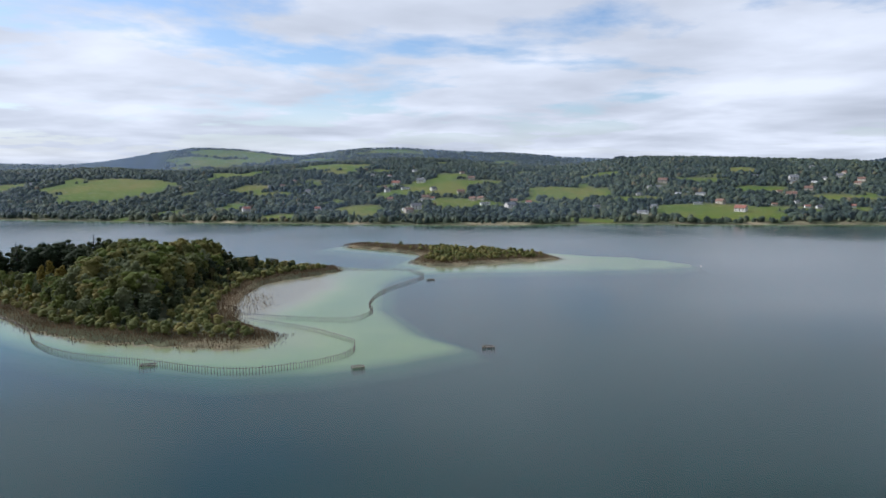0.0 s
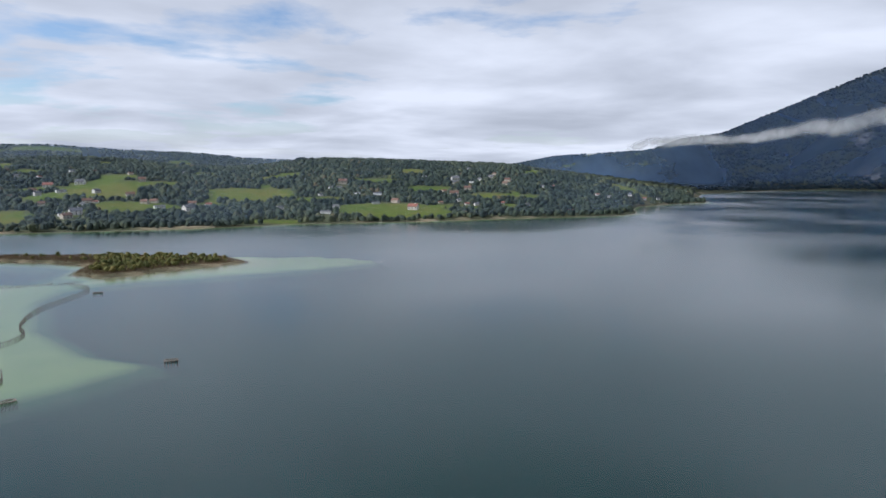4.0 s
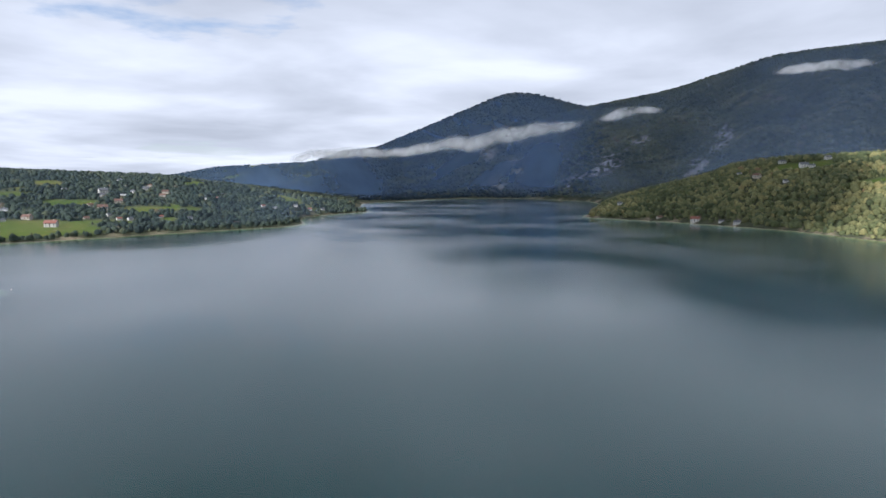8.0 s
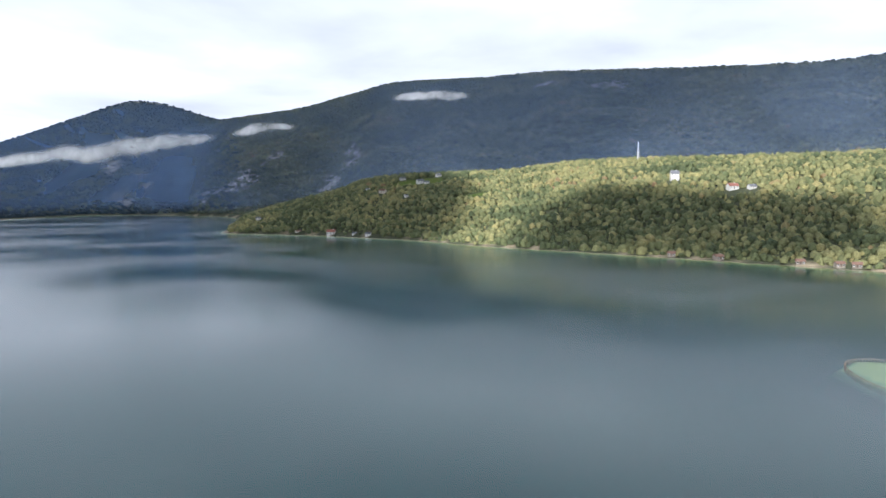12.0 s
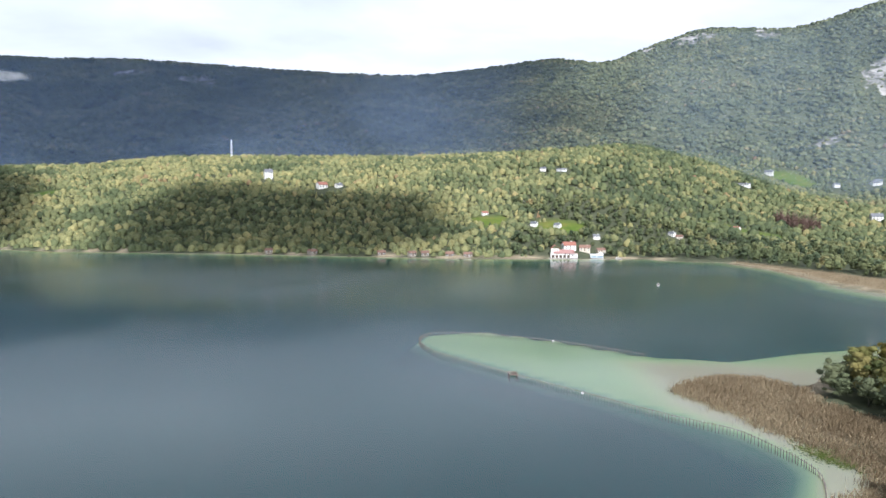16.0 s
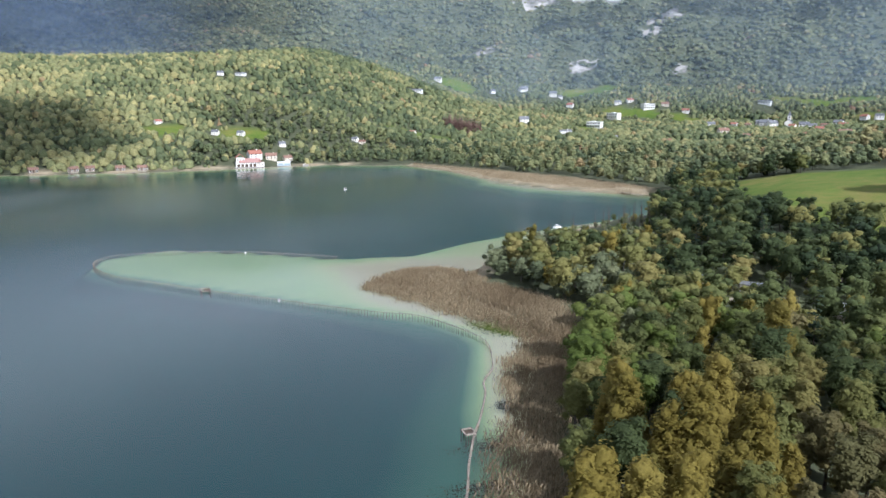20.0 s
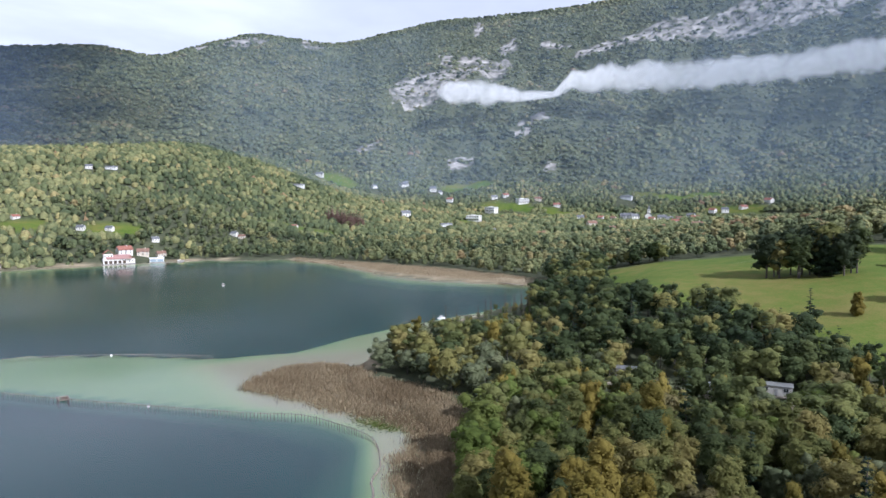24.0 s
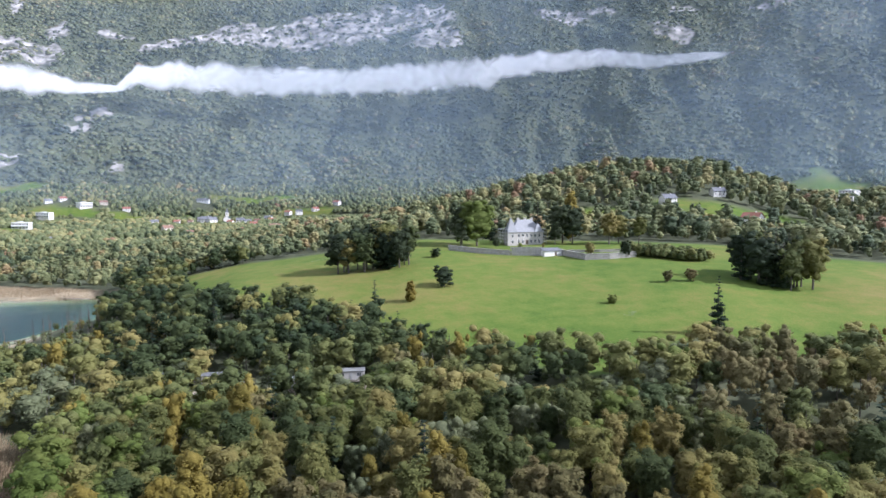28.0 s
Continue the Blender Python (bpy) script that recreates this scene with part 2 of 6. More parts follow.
def height(x, y, inland=None):
    x, y = np.asarray(x, float), np.asarray(y, float)
    inland = land_distance(x, y) if inland is None else inland
    az, r = azimuth(x, y), np.hypot(x, y)
    z = 1.2 + 0.006 * np.clip(inland, 0, 400) + 0.35 * waves(x, y, 60, 3, 2)
    rough = waves(x, y, 420, 5, 5)
    # gullies and ribs that run down the slopes
    ribs = 1 - 1.6 * np.abs(waves(az * 36 + 60 * rough, r * 0.30, 330, 15, 4))
    for (low, high, (foot, foot_z, crest, crest_el)), power, trees, fall in PROFILES:
        f, fz, c, el = (np.interp(az, AZ_FINE, v) for v in (foot, foot_z, crest, crest_el))
        top = EYE + c * np.tan(np.radians(el)) - trees
        u = (r - f) / (c - f)
        w = np.clip(u, 0, 1)
        ease = w ** (power + 0.35) * (1 - 0.25 * w) / 0.75 if power > 1 else np.sin(w * np.pi / 2) ** (1 / power) * 0.5 + w * 0.5
        bump = rough * np.clip((top - fz) * 0.085, 0, 38) * np.sin(np.pi * np.clip(w, 0, 1)) ** 0.7
        bump = bump + ribs * np.clip((top - fz - 150) * 0.06, 0, 26) * np.sin(np.pi * w) ** 0.8
        layer = fz + (top - fz) * ease + bump - fall * np.clip(r - c, 0, None)
        edge = smoothstep(low - 2, low + 2, az) * smoothstep(high + 2, high - 2, az)
        layer = np.where((u > 0) & (edge > 0), layer * edge, -99)
        z = np.maximum(z, layer)
    peak = 66 * np.exp(-((az + 14.3) / 1.1) ** 2 - ((r - 4500) / 160) ** 2)
    z = z + peak
    land = np.clip(inland, 0, None)
    z = np.minimum(z, 0.25 + 0.4 * land + 0.02 * land ** 2)
    depth = np.clip(0.25 - 0.16 * np.minimum(inland, 0), 0, 9)
    for outline, deep, soft in SHOALS:
        s = outline_distance(outline, x, y)
        bed = deep * (0.5 + 0.5 * smoothstep(0, 40, -inland))
        depth = depth + (np.minimum(depth, bed) - depth) * smoothstep(-soft, soft, s)
    return np.where(inland > 0, z, -depth)


# ---- materials ----


def material(name, rough=0.8, metal=0.0, spec=0.3):
    m = bpy.data.materials.new(name)
    m.use_nodes = True
    t = m.node_tree
    b = t.nodes["Principled BSDF"]
    b.inputs["Roughness"].default_value, b.inputs["Metallic"].default_value = rough, metal
    b.inputs["Specular IOR Level"].default_value = spec
    return m, t, b


def place_node(t):
    return t.nodes.new("ShaderNodeNewGeometry").outputs["Position"]


def bump(t, b, heights, strength, distance):
    n = node(t, "ShaderNodeBump", Strength=strength, Distance=distance)
    t.links.new(heights, n.inputs["Height"])
    t.links.new(n.outputs[0], b.inputs["Normal"])


def mottled(name, dark, light, scale, rough=0.85, spec=0.25, relief=0.3, depth=0.03, second=None, metal=0.0):
    """A surface whose colour wanders between two tones at two scales, with fine relief; each object a little different."""
    m, t, b = material(name, rough, metal, spec)
    p = t.nodes.new("ShaderNodeTexCoord").outputs["Object"]
    n1, n2 = noise_node(t, p, scale, 5.0), noise_node(t, p, scale * (second or 6.0), 4.0)
    v = math_node(t, "ADD", math_node(t, "MULTIPLY", n1, 0.6), math_node(t, "MULTIPLY", n2, 0.4))
    shift = math_node(t, "MULTIPLY", math_node(t, "SUBTRACT", t.nodes.new("ShaderNodeObjectInfo").outputs["Random"], 0.5), 0.16)
    colour = ramp(t, math_node(t, "ADD", v, shift), [(0.3, dark), (0.7, light)])
    t.links.new(colour, b.inputs["Base Color"])
    bump(t, b, n2, relief, depth)
    return m


def foliage(name, stops, joined=False, thin=0.45, grain=2.6):
    """Leaves: a palette from which each tree takes its own tone, lighter and darker leaf by leaf, shade between leaves
    painted by the bump's noise, letting some light through.
    """
    m, t, b = material(name, 0.7, 0.0, 0.15)
    if joined:
        own = node(t, "ShaderNodeAttribute", attribute_name="tint").outputs["Fac"]
    else:
        own = t.nodes.new("ShaderNodeObjectInfo").outputs["Random"]
    p = place_node(t)
    leaf = t.nodes.new("ShaderNodeNewGeometry").outputs["Random Per Island"]
    fine = noise_node(t, p, grain, 3.0, 0.7)
    wander = math_node(t, "MULTIPLY", math_node(t, "SUBTRACT", leaf, 0.5), 0.10)
    patch = math_node(t, "MULTIPLY", math_node(t, "SUBTRACT", noise_node(t, p, 0.11, 3.0), 0.5), 0.14)
    v = math_node(t, "ADD", math_node(t, "ADD", own, wander), patch, True)
    colour = ramp(t, v, stops)
    value = node(t, "ShaderNodeHueSaturation")
    lighter = math_node(t, "ADD", math_node(t, "MULTIPLY", leaf, 0.12 if grain > 1.0 else 0.22), math_node(t, "MULTIPLY", math_node(t, "SUBTRACT", fine, 0.5), 1.0 if grain > 1.0 else 1.5))
    t.links.new(math_node(t, "MAXIMUM", math_node(t, "ADD", lighter, 0.90), 0.25), value.inputs["Value"])
    t.links.new(colour, value.inputs["Color"])
    t.links.new(value.outputs[0], b.inputs["Base Color"])
    bump(t, b, fine, 0.6 if grain > 1.0 else 0.8, 1.2 / grain)
    if thin:
        through_leaf = t.nodes.new("ShaderNodeBsdfTranslucent")
        t.links.new(value.outputs[0], through_leaf.inputs[0])
        both = node(t, "ShaderNodeMixShader", Fac=thin)
        t.links.new(b.outputs[0], both.inputs[1])
        t.links.new(through_leaf.outputs[0], both.inputs[2])
        t.links.new(both.outputs[0], t.nodes["Material Output"].inputs[0])
    return m


def muted(stops, amount):
    """A palette drawn towards a warm grey of the same lightness."""
    out = []
    for p, (r, g, b) in stops:
        y = 0.25 * r + 0.65 * g + 0.10 * b
        out.append((p, tuple(c + (w * y - c) * amount for c, w in zip((r, g, b), (1.06, 0.96, 0.80)))))
    return out


AUTUMN = [(0.0, (0.055, 0.080, 0.04)), (0.3, (0.100, 0.125, 0.05)), (0.55, (0.168, 0.185, 0.072)), (0.75, (0.25, 0.232, 0.088)), (0.88, (0.26, 0.20, 0.08)), (1.0, (0.215, 0.13, 0.075))]
MOUNTAIN = [(0.0, (0.034, 0.056, 0.046)), (0.2, (0.062, 0.088, 0.052)), (0.45, (0.100, 0.130, 0.062)), (0.65, (0.145, 0.165, 0.070)), (0.85, (0.200, 0.185, 0.082)), (1.0, (0.215, 0.145, 0.090))]
# far conifers, with the blue of distance haze put into their colour
HAZE_BLUE = [(0.0, (0.022, 0.04, 0.054)), (0.5, (0.038, 0.061, 0.075)), (1.0, (0.066, 0.081, 0.09))]
YELLOW = [(0.0, (0.150, 0.132, 0.030)), (0.5, (0.205, 0.165, 0.034)), (1.0, (0.260, 0.212, 0.050))]
BROWN = [(0.0, (0.120, 0.120, 0.050)), (0.5, (0.175, 0.158, 0.066)), (1.0, (0.215, 0.178, 0.080))]
WILLOW = [(0.0, (0.115, 0.140, 0.072)), (0.5, (0.160, 0.180, 0.095)), (1.0, (0.190, 0.202, 0.105))]
GREEN = [(0.0, (0.062, 0.086, 0.034)), (0.3, (0.112, 0.132, 0.044)), (0.55, (0.165, 0.175, 0.056)), (0.8, (0.212, 0.204, 0.065)), (1.0, (0.260, 0.222, 0.078))]
BRIGHT = [(0.0, (0.115, 0.155, 0.034)), (1.0, (0.180, 0.210, 0.055))]
DARK = [(0.0, (0.016, 0.030, 0.018)), (1.0, (0.034, 0.052, 0.026))]
leaf_mixed, leaf_mountain, leaf_far = foliage("autumn leaves", muted(AUTUMN, 0.14), True, 0, 0.7), foliage("mountain wood", muted(MOUNTAIN, 0.28), True, 0, 0.3), foliage("haze-blued wood", HAZE_BLUE, True, 0, 0.2)
leaf_west = foliage("western wood", [(0.0, (0.030, 0.046, 0.040)), (0.5, (0.062, 0.084, 0.056)), (0.85, (0.105, 0.118, 0.064)), (1.0, (0.145, 0.118, 0.068))], True, 0, 0.6)
# the spur's autumn yellow, with sunlight on the slope added into the colour
leaf_spur = foliage("sun-brightened spur wood", muted([(0.0, (0.066, 0.092, 0.042)), (0.3, (0.128, 0.152, 0.060)), (0.55, (0.225, 0.228, 0.088)), (0.8, (0.32, 0.290, 0.105)), (1.0, (0.255, 0.170, 0.085))], 0.14), True, 0, 0.7)
leaf_joined_green = foliage("green leaves", GREEN, True, 0.3)
leaf_green, leaf_yellow, leaf_brown, leaf_willow = foliage("green crown", GREEN), foliage("yellow crown", YELLOW), foliage("brown crown", BROWN), foliage("willow crown", WILLOW)
leaf_bright, leaf_dark = foliage("bright crown", BRIGHT), foliage("dark needles", DARK, thin=0.1)
leaf_oak = foliage("oak crown", [(0.0, (0.034, 0.052, 0.028)), (1.0, (0.070, 0.088, 0.042))])
bark = mottled("bark", (0.05, 0.042, 0.034), (0.16, 0.14, 0.115), 3.0, 0.9, relief=0.6)
reed_leaf = foliage("dry reed", [(0.0, (0.080, 0.054, 0.030)), (0.25, (0.125, 0.086, 0.050)), (0.55, (0.20, 0.148, 0.088)), (0.85, (0.26, 0.20, 0.122)), (1.0, (0.36, 0.29, 0.185))], True, 0.3, 1.5)


def ground_material():
    m, t, b = material("ground", 0.95, 0.0, 0.15)
    p = place_node(t)
    xyz = t.nodes.new("ShaderNodeSeparateXYZ")
    t.links.new(p, xyz.inputs[0])
    wide, fine, mid = noise_node(t, p, 0.012, 5.0), noise_node(t, p, 1.3, 4.0), noise_node(t, p, 0.12, 4.0)
    floor_c = ramp(t, mid, [(0.3, (0.055, 0.066, 0.040)), (0.7, (0.100, 0.106, 0.060))])
    grass_v = math_node(t, "ADD", math_node(t, "MULTIPLY", wide, 0.5), math_node(t, "ADD", math_node(t, "MULTIPLY", mid, 0.28), math_node(t, "MULTIPLY", fine, 0.22)))
    grass_c = ramp(t, grass_v, [(0.36, (0.054, 0.100, 0.014)), (0.44, (0.078, 0.124, 0.018)), (0.50, (0.104, 0.140, 0.024)), (0.56, (0.140, 0.146, 0.034)), (0.64, (0.178, 0.154, 0.050))])
    squash = node(t, "ShaderNodeMapping", Scale=(1.0, 1.0, 0.35))
    t.links.new(p, squash.inputs["Vector"])
    layered = node(t, "ShaderNodeMapping", Scale=(1.0, 1.0, 1.5))
    t.links.new(p, layered.inputs["Vector"])
    rock_v = math_node(t, "ADD", math_node(t, "MULTIPLY", noise_node(t, squash.outputs[0], 0.035, 8.0, 0.66), 0.5), math_node(t, "MULTIPLY", noise_node(t, layered.outputs[0], 0.022, 8.0, 0.66), 0.5))
    rock_c = ramp(t, rock_v, [(0.38, (0.045, 0.058, 0.040)), (0.45, (0.095, 0.095, 0.082)), (0.50, (0.22, 0.21, 0.195)), (0.57, (0.38, 0.36, 0.335)), (0.66, (0.50, 0.475, 0.445))])
    sand_c = ramp(t, mid, [(0.3, (0.25, 0.20, 0.13)), (0.7, (0.42, 0.35, 0.24))])
    colour = floor_c
    ragged = math_node(t, "MULTIPLY", math_node(t, "SUBTRACT", noise_node(t, p, 0.026, 8.0, 0.72), 0.5), 3.6)
    for name, other in (("grass", grass_c), ("rock", rock_c), ("sand", sand_c)):
        a = node(t, "ShaderNodeAttribute", attribute_name=name).outputs["Fac"]
        if name == "rock":
            a = math_node(t, "MULTIPLY", math_node(t, "SUBTRACT", math_node(t, "ADD", a, math_node(t, "MULTIPLY", ragged, 0.8)), 0.42), 4.0, True)
        colour = mix_colour(t, a, colour, other)
    # the lake's bed: chalk in the shallows; water's absorption painted as blue-green darkening with depth
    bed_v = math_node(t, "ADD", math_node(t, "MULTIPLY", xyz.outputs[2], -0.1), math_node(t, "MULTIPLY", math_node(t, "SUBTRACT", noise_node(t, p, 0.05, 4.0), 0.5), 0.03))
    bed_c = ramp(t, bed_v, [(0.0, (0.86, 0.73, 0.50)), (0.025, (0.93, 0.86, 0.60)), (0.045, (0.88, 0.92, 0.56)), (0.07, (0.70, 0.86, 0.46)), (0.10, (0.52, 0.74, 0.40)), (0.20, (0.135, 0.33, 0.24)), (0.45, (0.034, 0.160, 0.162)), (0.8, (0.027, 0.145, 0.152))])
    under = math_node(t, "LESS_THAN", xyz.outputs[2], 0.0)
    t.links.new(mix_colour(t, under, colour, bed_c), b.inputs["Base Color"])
    dry = math_node(t, "SUBTRACT", 1.0, under)
    bump(t, b, math_node(t, "MULTIPLY", math_node(t, "ADD", mid, math_node(t, "MULTIPLY", fine, 0.2)), dry), 0.5, 0.8)
    return m


def water_material():
    m = bpy.data.materials.new("lake water")
    m.use_nodes = True
    t = m.node_tree
    t.nodes.clear()
    out = t.nodes.new("ShaderNodeOutputMaterial")
    p = place_node(t)
    calm = noise_node(t, p, 0.006, 4.0, 0.5, 0.6)
    rough = ramp(t, calm, [(0.35, (0.09, 0.09, 0.09)), (0.65, (0.20, 0.20, 0.20))])
    ripple = noise_node(t, p, 0.03, 1.0, 0.4)
    nb = node(t, "ShaderNodeBump", Strength=0.03, Distance=0.6)
    t.links.new(ripple, nb.inputs["Height"])
    gloss = node(t, "ShaderNodeBsdfGlossy", Color=(0.93, 0.93, 0.93, 1))
    t.links.new(rough, gloss.inputs["Roughness"])
    t.links.new(nb.outputs[0], gloss.inputs["Normal"])
    clear = node(t, "ShaderNodeBsdfTransparent", Color=(0.98, 1.0, 0.99, 1))
    fresnel = node(t, "ShaderNodeFresnel", IOR=1.34)
    both = t.nodes.new("ShaderNodeMixShader")
    t.links.new(fresnel.outputs[0], both.inputs[0])
    t.links.new(clear.outputs[0], both.inputs[1])
    t.links.new(gloss.outputs[0], both.inputs[2])
    t.links.new(both.outputs[0], out.inputs[0])
    return m


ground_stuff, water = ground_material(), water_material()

# ---- mesh helpers ----


def mesh_from(name, verts, faces, mat=None, attributes=None, smooth=False):
    """A mesh from arrays: verts (n, 3), faces (m, 3) or (m, 4)."""
    verts, faces = np.asarray(verts, np.float32), np.asarray(faces, np.int32)
    me = bpy.data.meshes.new(name)
    k = faces.shape[1]
    me.vertices.add(len(verts))
    me.vertices.foreach_set("co", verts.ravel())
    me.loops.add(faces.size)
    me.loops.foreach_set("vertex_index", faces.ravel())
    me.polygons.add(len(faces))
    me.polygons.foreach_set("loop_start", np.arange(0, faces.size, k, dtype=np.int32))
    me.polygons.foreach_set("use_smooth", np.full(len(faces), smooth))
    for key, values in (attributes or {}).items():
        me.attributes.new(key, "FLOAT", "POINT").data.foreach_set("value", np.asarray(values, np.float32))
    me.update(calc_edges=True)
    me.validate()
    if mat:
        me.materials.append(mat)
    return me


def part(name, bm, mat, parent=None, label="", at=None):
    """Links a bmesh or a ready mesh as one mesh object under a thing or part."""
    if isinstance(bm, bmesh.types.BMesh):
        me = bpy.data.meshes.new(name)
        bm.to_mesh(me)
        bm.free()
        me.materials.append(mat)
    else:
        me = bm
    ob = new(name, me)
    if parent is not None:
        ob.parent = parent
    if at is not None:
        ob.matrix_basis = at
    return tagged(ob, label)


def thing(name, x, y, z, turn, label, category, group=""):
    e = new(name)
    e.matrix_basis = pose(x, y, z, 0, 0, turn)
    return tagged(e, label, category, group)


def box(bm, x0, y0, z0, x1, y1, z1, bevel=0.0):
    made = bmesh.ops.create_cube(bm, size=1.0)["verts"]
    bmesh.ops.scale(bm, vec=(x1 - x0, y1 - y0, z1 - z0), verts=made)
    bmesh.ops.translate(bm, vec=((x0 + x1) / 2, (y0 + y1) / 2, (z0 + z1) / 2), verts=made)
    if bevel:
        edges = list({e for v in made for e in v.link_edges})
        bmesh.ops.bevel(bm, geom=edges, offset=bevel, segments=1, affect="EDGES")
    return bm


def boxes(*rows, bevel=0.0):
    bm = bmesh.new()
    for row in rows:
        box(bm, *row, bevel=bevel)
    return bm


def tube(bm, a, b, r0, r1, sides=7):
    a, b = Vector(a), Vector(b)
    made = bmesh.ops.create_cone(bm, cap_ends=True, segments=sides, radius1=r0, radius2=r1, depth=(b - a).length)["verts"]
    m = Matrix.Translation((a + b) / 2) @ (b - a).to_track_quat("Z", "Y").to_matrix().to_4x4()
    bmesh.ops.transform(bm, matrix=m, verts=made)
    return bm


def prism(bm, outline, y0, y1):
    """A solid from an outline in x and z, from y0 to y1."""
    front = [bm.verts.new((x, y0, z)) for x, z in outline]
    back = [bm.verts.new((x, y1, z)) for x, z in outline]
    n = len(outline)
    bm.faces.new(front)
    bm.faces.new(back[::-1])
    for i in range(n):
        bm.faces.new((front[i], back[i], back[(i + 1) % n], front[(i + 1) % n]))
    bmesh.ops.recalc_face_normals(bm, faces=bm.faces[:])
    return bm

# ---- fields and clearings: x, y, half length up the slope, half width across it ----
SPIT = [(425, -468), (357, -449), (305, -425), (265, -418), (231, -414), (186, -411), (163, -410), (160, -420), (180, -438), (237, -466), (294, -474), (358, -478), (440, -486)]
FIELDS = [(-505, 1058, 130, 87), (-99, 839, 46, 31), (-4, 1051, 78, 52), (22, 886, 48, 51), (164, 997, 46, 46), (316, 794, 52, 77), (-194, 801, 25, 20),
          (-211, 1336, 101, 78), (-697, 2422, 154, 186), (-685, 2033, 144, 106), (267, 1144, 29, 19), (159, 757, 14, 32), (-187, 2747, 93, 113), (15, 1146, 42, 28),
          (599, -417, 15, 30), (886, -1125, 24, 36), (660, -365, 20, 20), (285, -1407, 13, 106), (682, -1298, 36, 48), (548, -1204, 26, 60), (287, -1135, 40, 70),
          (154, -1343, 26, 55), (573, -657, 17, 43), (513, -961, 26, 40)]
FIELDS += [(-279, -581, 25, 58), (-732, -1128, 149, 99), (-183, -594, 14, 25), (-339, -560, 18, 38), (-233, -317, 19, 13), (1163, 199, 29, 48), (1032, 92, 13, 34),
          (-184, 1226, 30, 34), (-82, 1065, 26, 36), (-11, 978, 34, 46), (67, 1080, 22, 30), (249, 1147, 24, 44), (259, 915, 22, 40), (440, 952, 26, 34),
          (400, 792, 14, 40), (500, 866, 24, 40), (-245, 984, 26, 40), (-574, 1057, 30, 50), (-413, 1253, 30, 40), (387, 1040, 22, 40), (-777, 2152, 90, 90),
          (-647, 2070, 70, 80), (-265, 2636, 60, 110), (-115, 2633, 60, 90)]
FIELDS += [(-427, 2347, 60, 70)]
MEADOW_EDGE = [(-225, 250), (-217, 240), (-206, 215), (-199, 198), (-187, 208), (-180, 232), (-171, 278), (-166, 285), (-163.5, 300)]
CLIFFS = [(2678, 1747, 97, 37), (2238, 1427, 160, 35), (2111, 1047, 98, 43), (2185, 963, 148, 51), (1943, 586, 158, 27), (2078, 563, 160, 39), (2390, 1412, 111, 18),
          (2372, 915, 54, 52), (2411, -257, 99, 80), (2587, -41, 28, 53), (2551, 1546, 56, 29), (965, -1314, 28, 37), (758, -1406, 23, 33), (1679, -1658, 49, 62),
          (1564, -1848, 51, 44), (1778, -1564, 30, 27), (1016, -1733, 79, 115), (1059, -1667, 52, 57), (1067, -1889, 84, 25), (943, -1911, 82, 87), (936, -2062, 46, 30),
          (1104, -2195, 50, 28), (612, -2116, 37, 126), (448, -2177, 62, 128)]
CLIFFS += [(229, -2200, 88, 163), (54, -2223, 64, 146), (-136, -2102, 49, 86), (796, -2103, 19, 65), (673, -1655, 20, 47), (562, -1467, 33, 15), (754, -1422, 23, 26),
          (687, -1596, 19, 23), (154, -2191, 96, 198), (-57, -2248, 85, 166), (-531, -2166, 45, 91), (-786, -1900, 41, 67), (-656, -2163, 20, 56), (-877, -2042, 44, 55),
          (-1074, -1925, 27, 72), (356, -2162, 46, 144), (-156, -2126, 45, 70)]


def field_amount(x, y):
    """1 in a field or meadow, 0 in the woods."""
    x, y = np.asarray(x, float), np.asarray(y, float)
    az, r = azimuth(x, y), np.hypot(x, y)
    wobble = 0.22 * waves(x, y, 90, 11, 3)
    best = np.zeros(x.shape)
    for fx, fy, up, wide in FIELDS:
        d = math.hypot(fx, fy)
        u = ((x - fx) * fx + (y - fy) * fy) / d / up
        v = ((x - fx) * -fy + (y - fy) * fx) / d / wide
        best = np.maximum(best, smoothstep(1.12, 0.92, np.sqrt(u * u + v * v) + wobble))
    # small pastures and gardens scattered over the western slope, and between the village's houses
    open_land = waves(x, y, 170, 61, 3) + 0.5 * waves(x, y, 520, 62, 2)
    west = smoothstep(-46, -40, az) * smoothstep(40, 34, az) * smoothstep(800, 860, r)
    best = np.maximum(best, west * smoothstep(0.46, 0.54, open_land))
    village = smoothstep(1.0, 0.7, np.hypot((x - 330) / 330, (y + 1190) / 120))
    best = np.maximum(best, village * smoothstep(0.28, 0.36, waves(x, y, 90, 63, 2)))
    edge = np.interp(az, *np.array(MEADOW_EDGE).T)
    meadow = smoothstep(-4, 4, r - edge + 8 * wobble) * smoothstep(452, 436, r) * smoothstep(-226, -223, az) * smoothstep(-163, -164, az)
    return np.maximum(best, meadow)


def cliff_amount(x, y):
    best = np.zeros(np.shape(x))
    wobble = 0.35 * waves(x, y, 70, 21, 4)
    for fx, fy, up, wide in CLIFFS:
        d = math.hypot(fx, fy)
        u = ((x - fx) * fx + (y - fy) * fy) / d / up
        v = ((x - fx) * -fy + (y - fy) * fx) / d / wide
        best = np.maximum(best, smoothstep(1.15, 0.75, np.sqrt(u * u + v * v) + wobble))
    return best


# ---- the ground, one sheet to the horizon ----


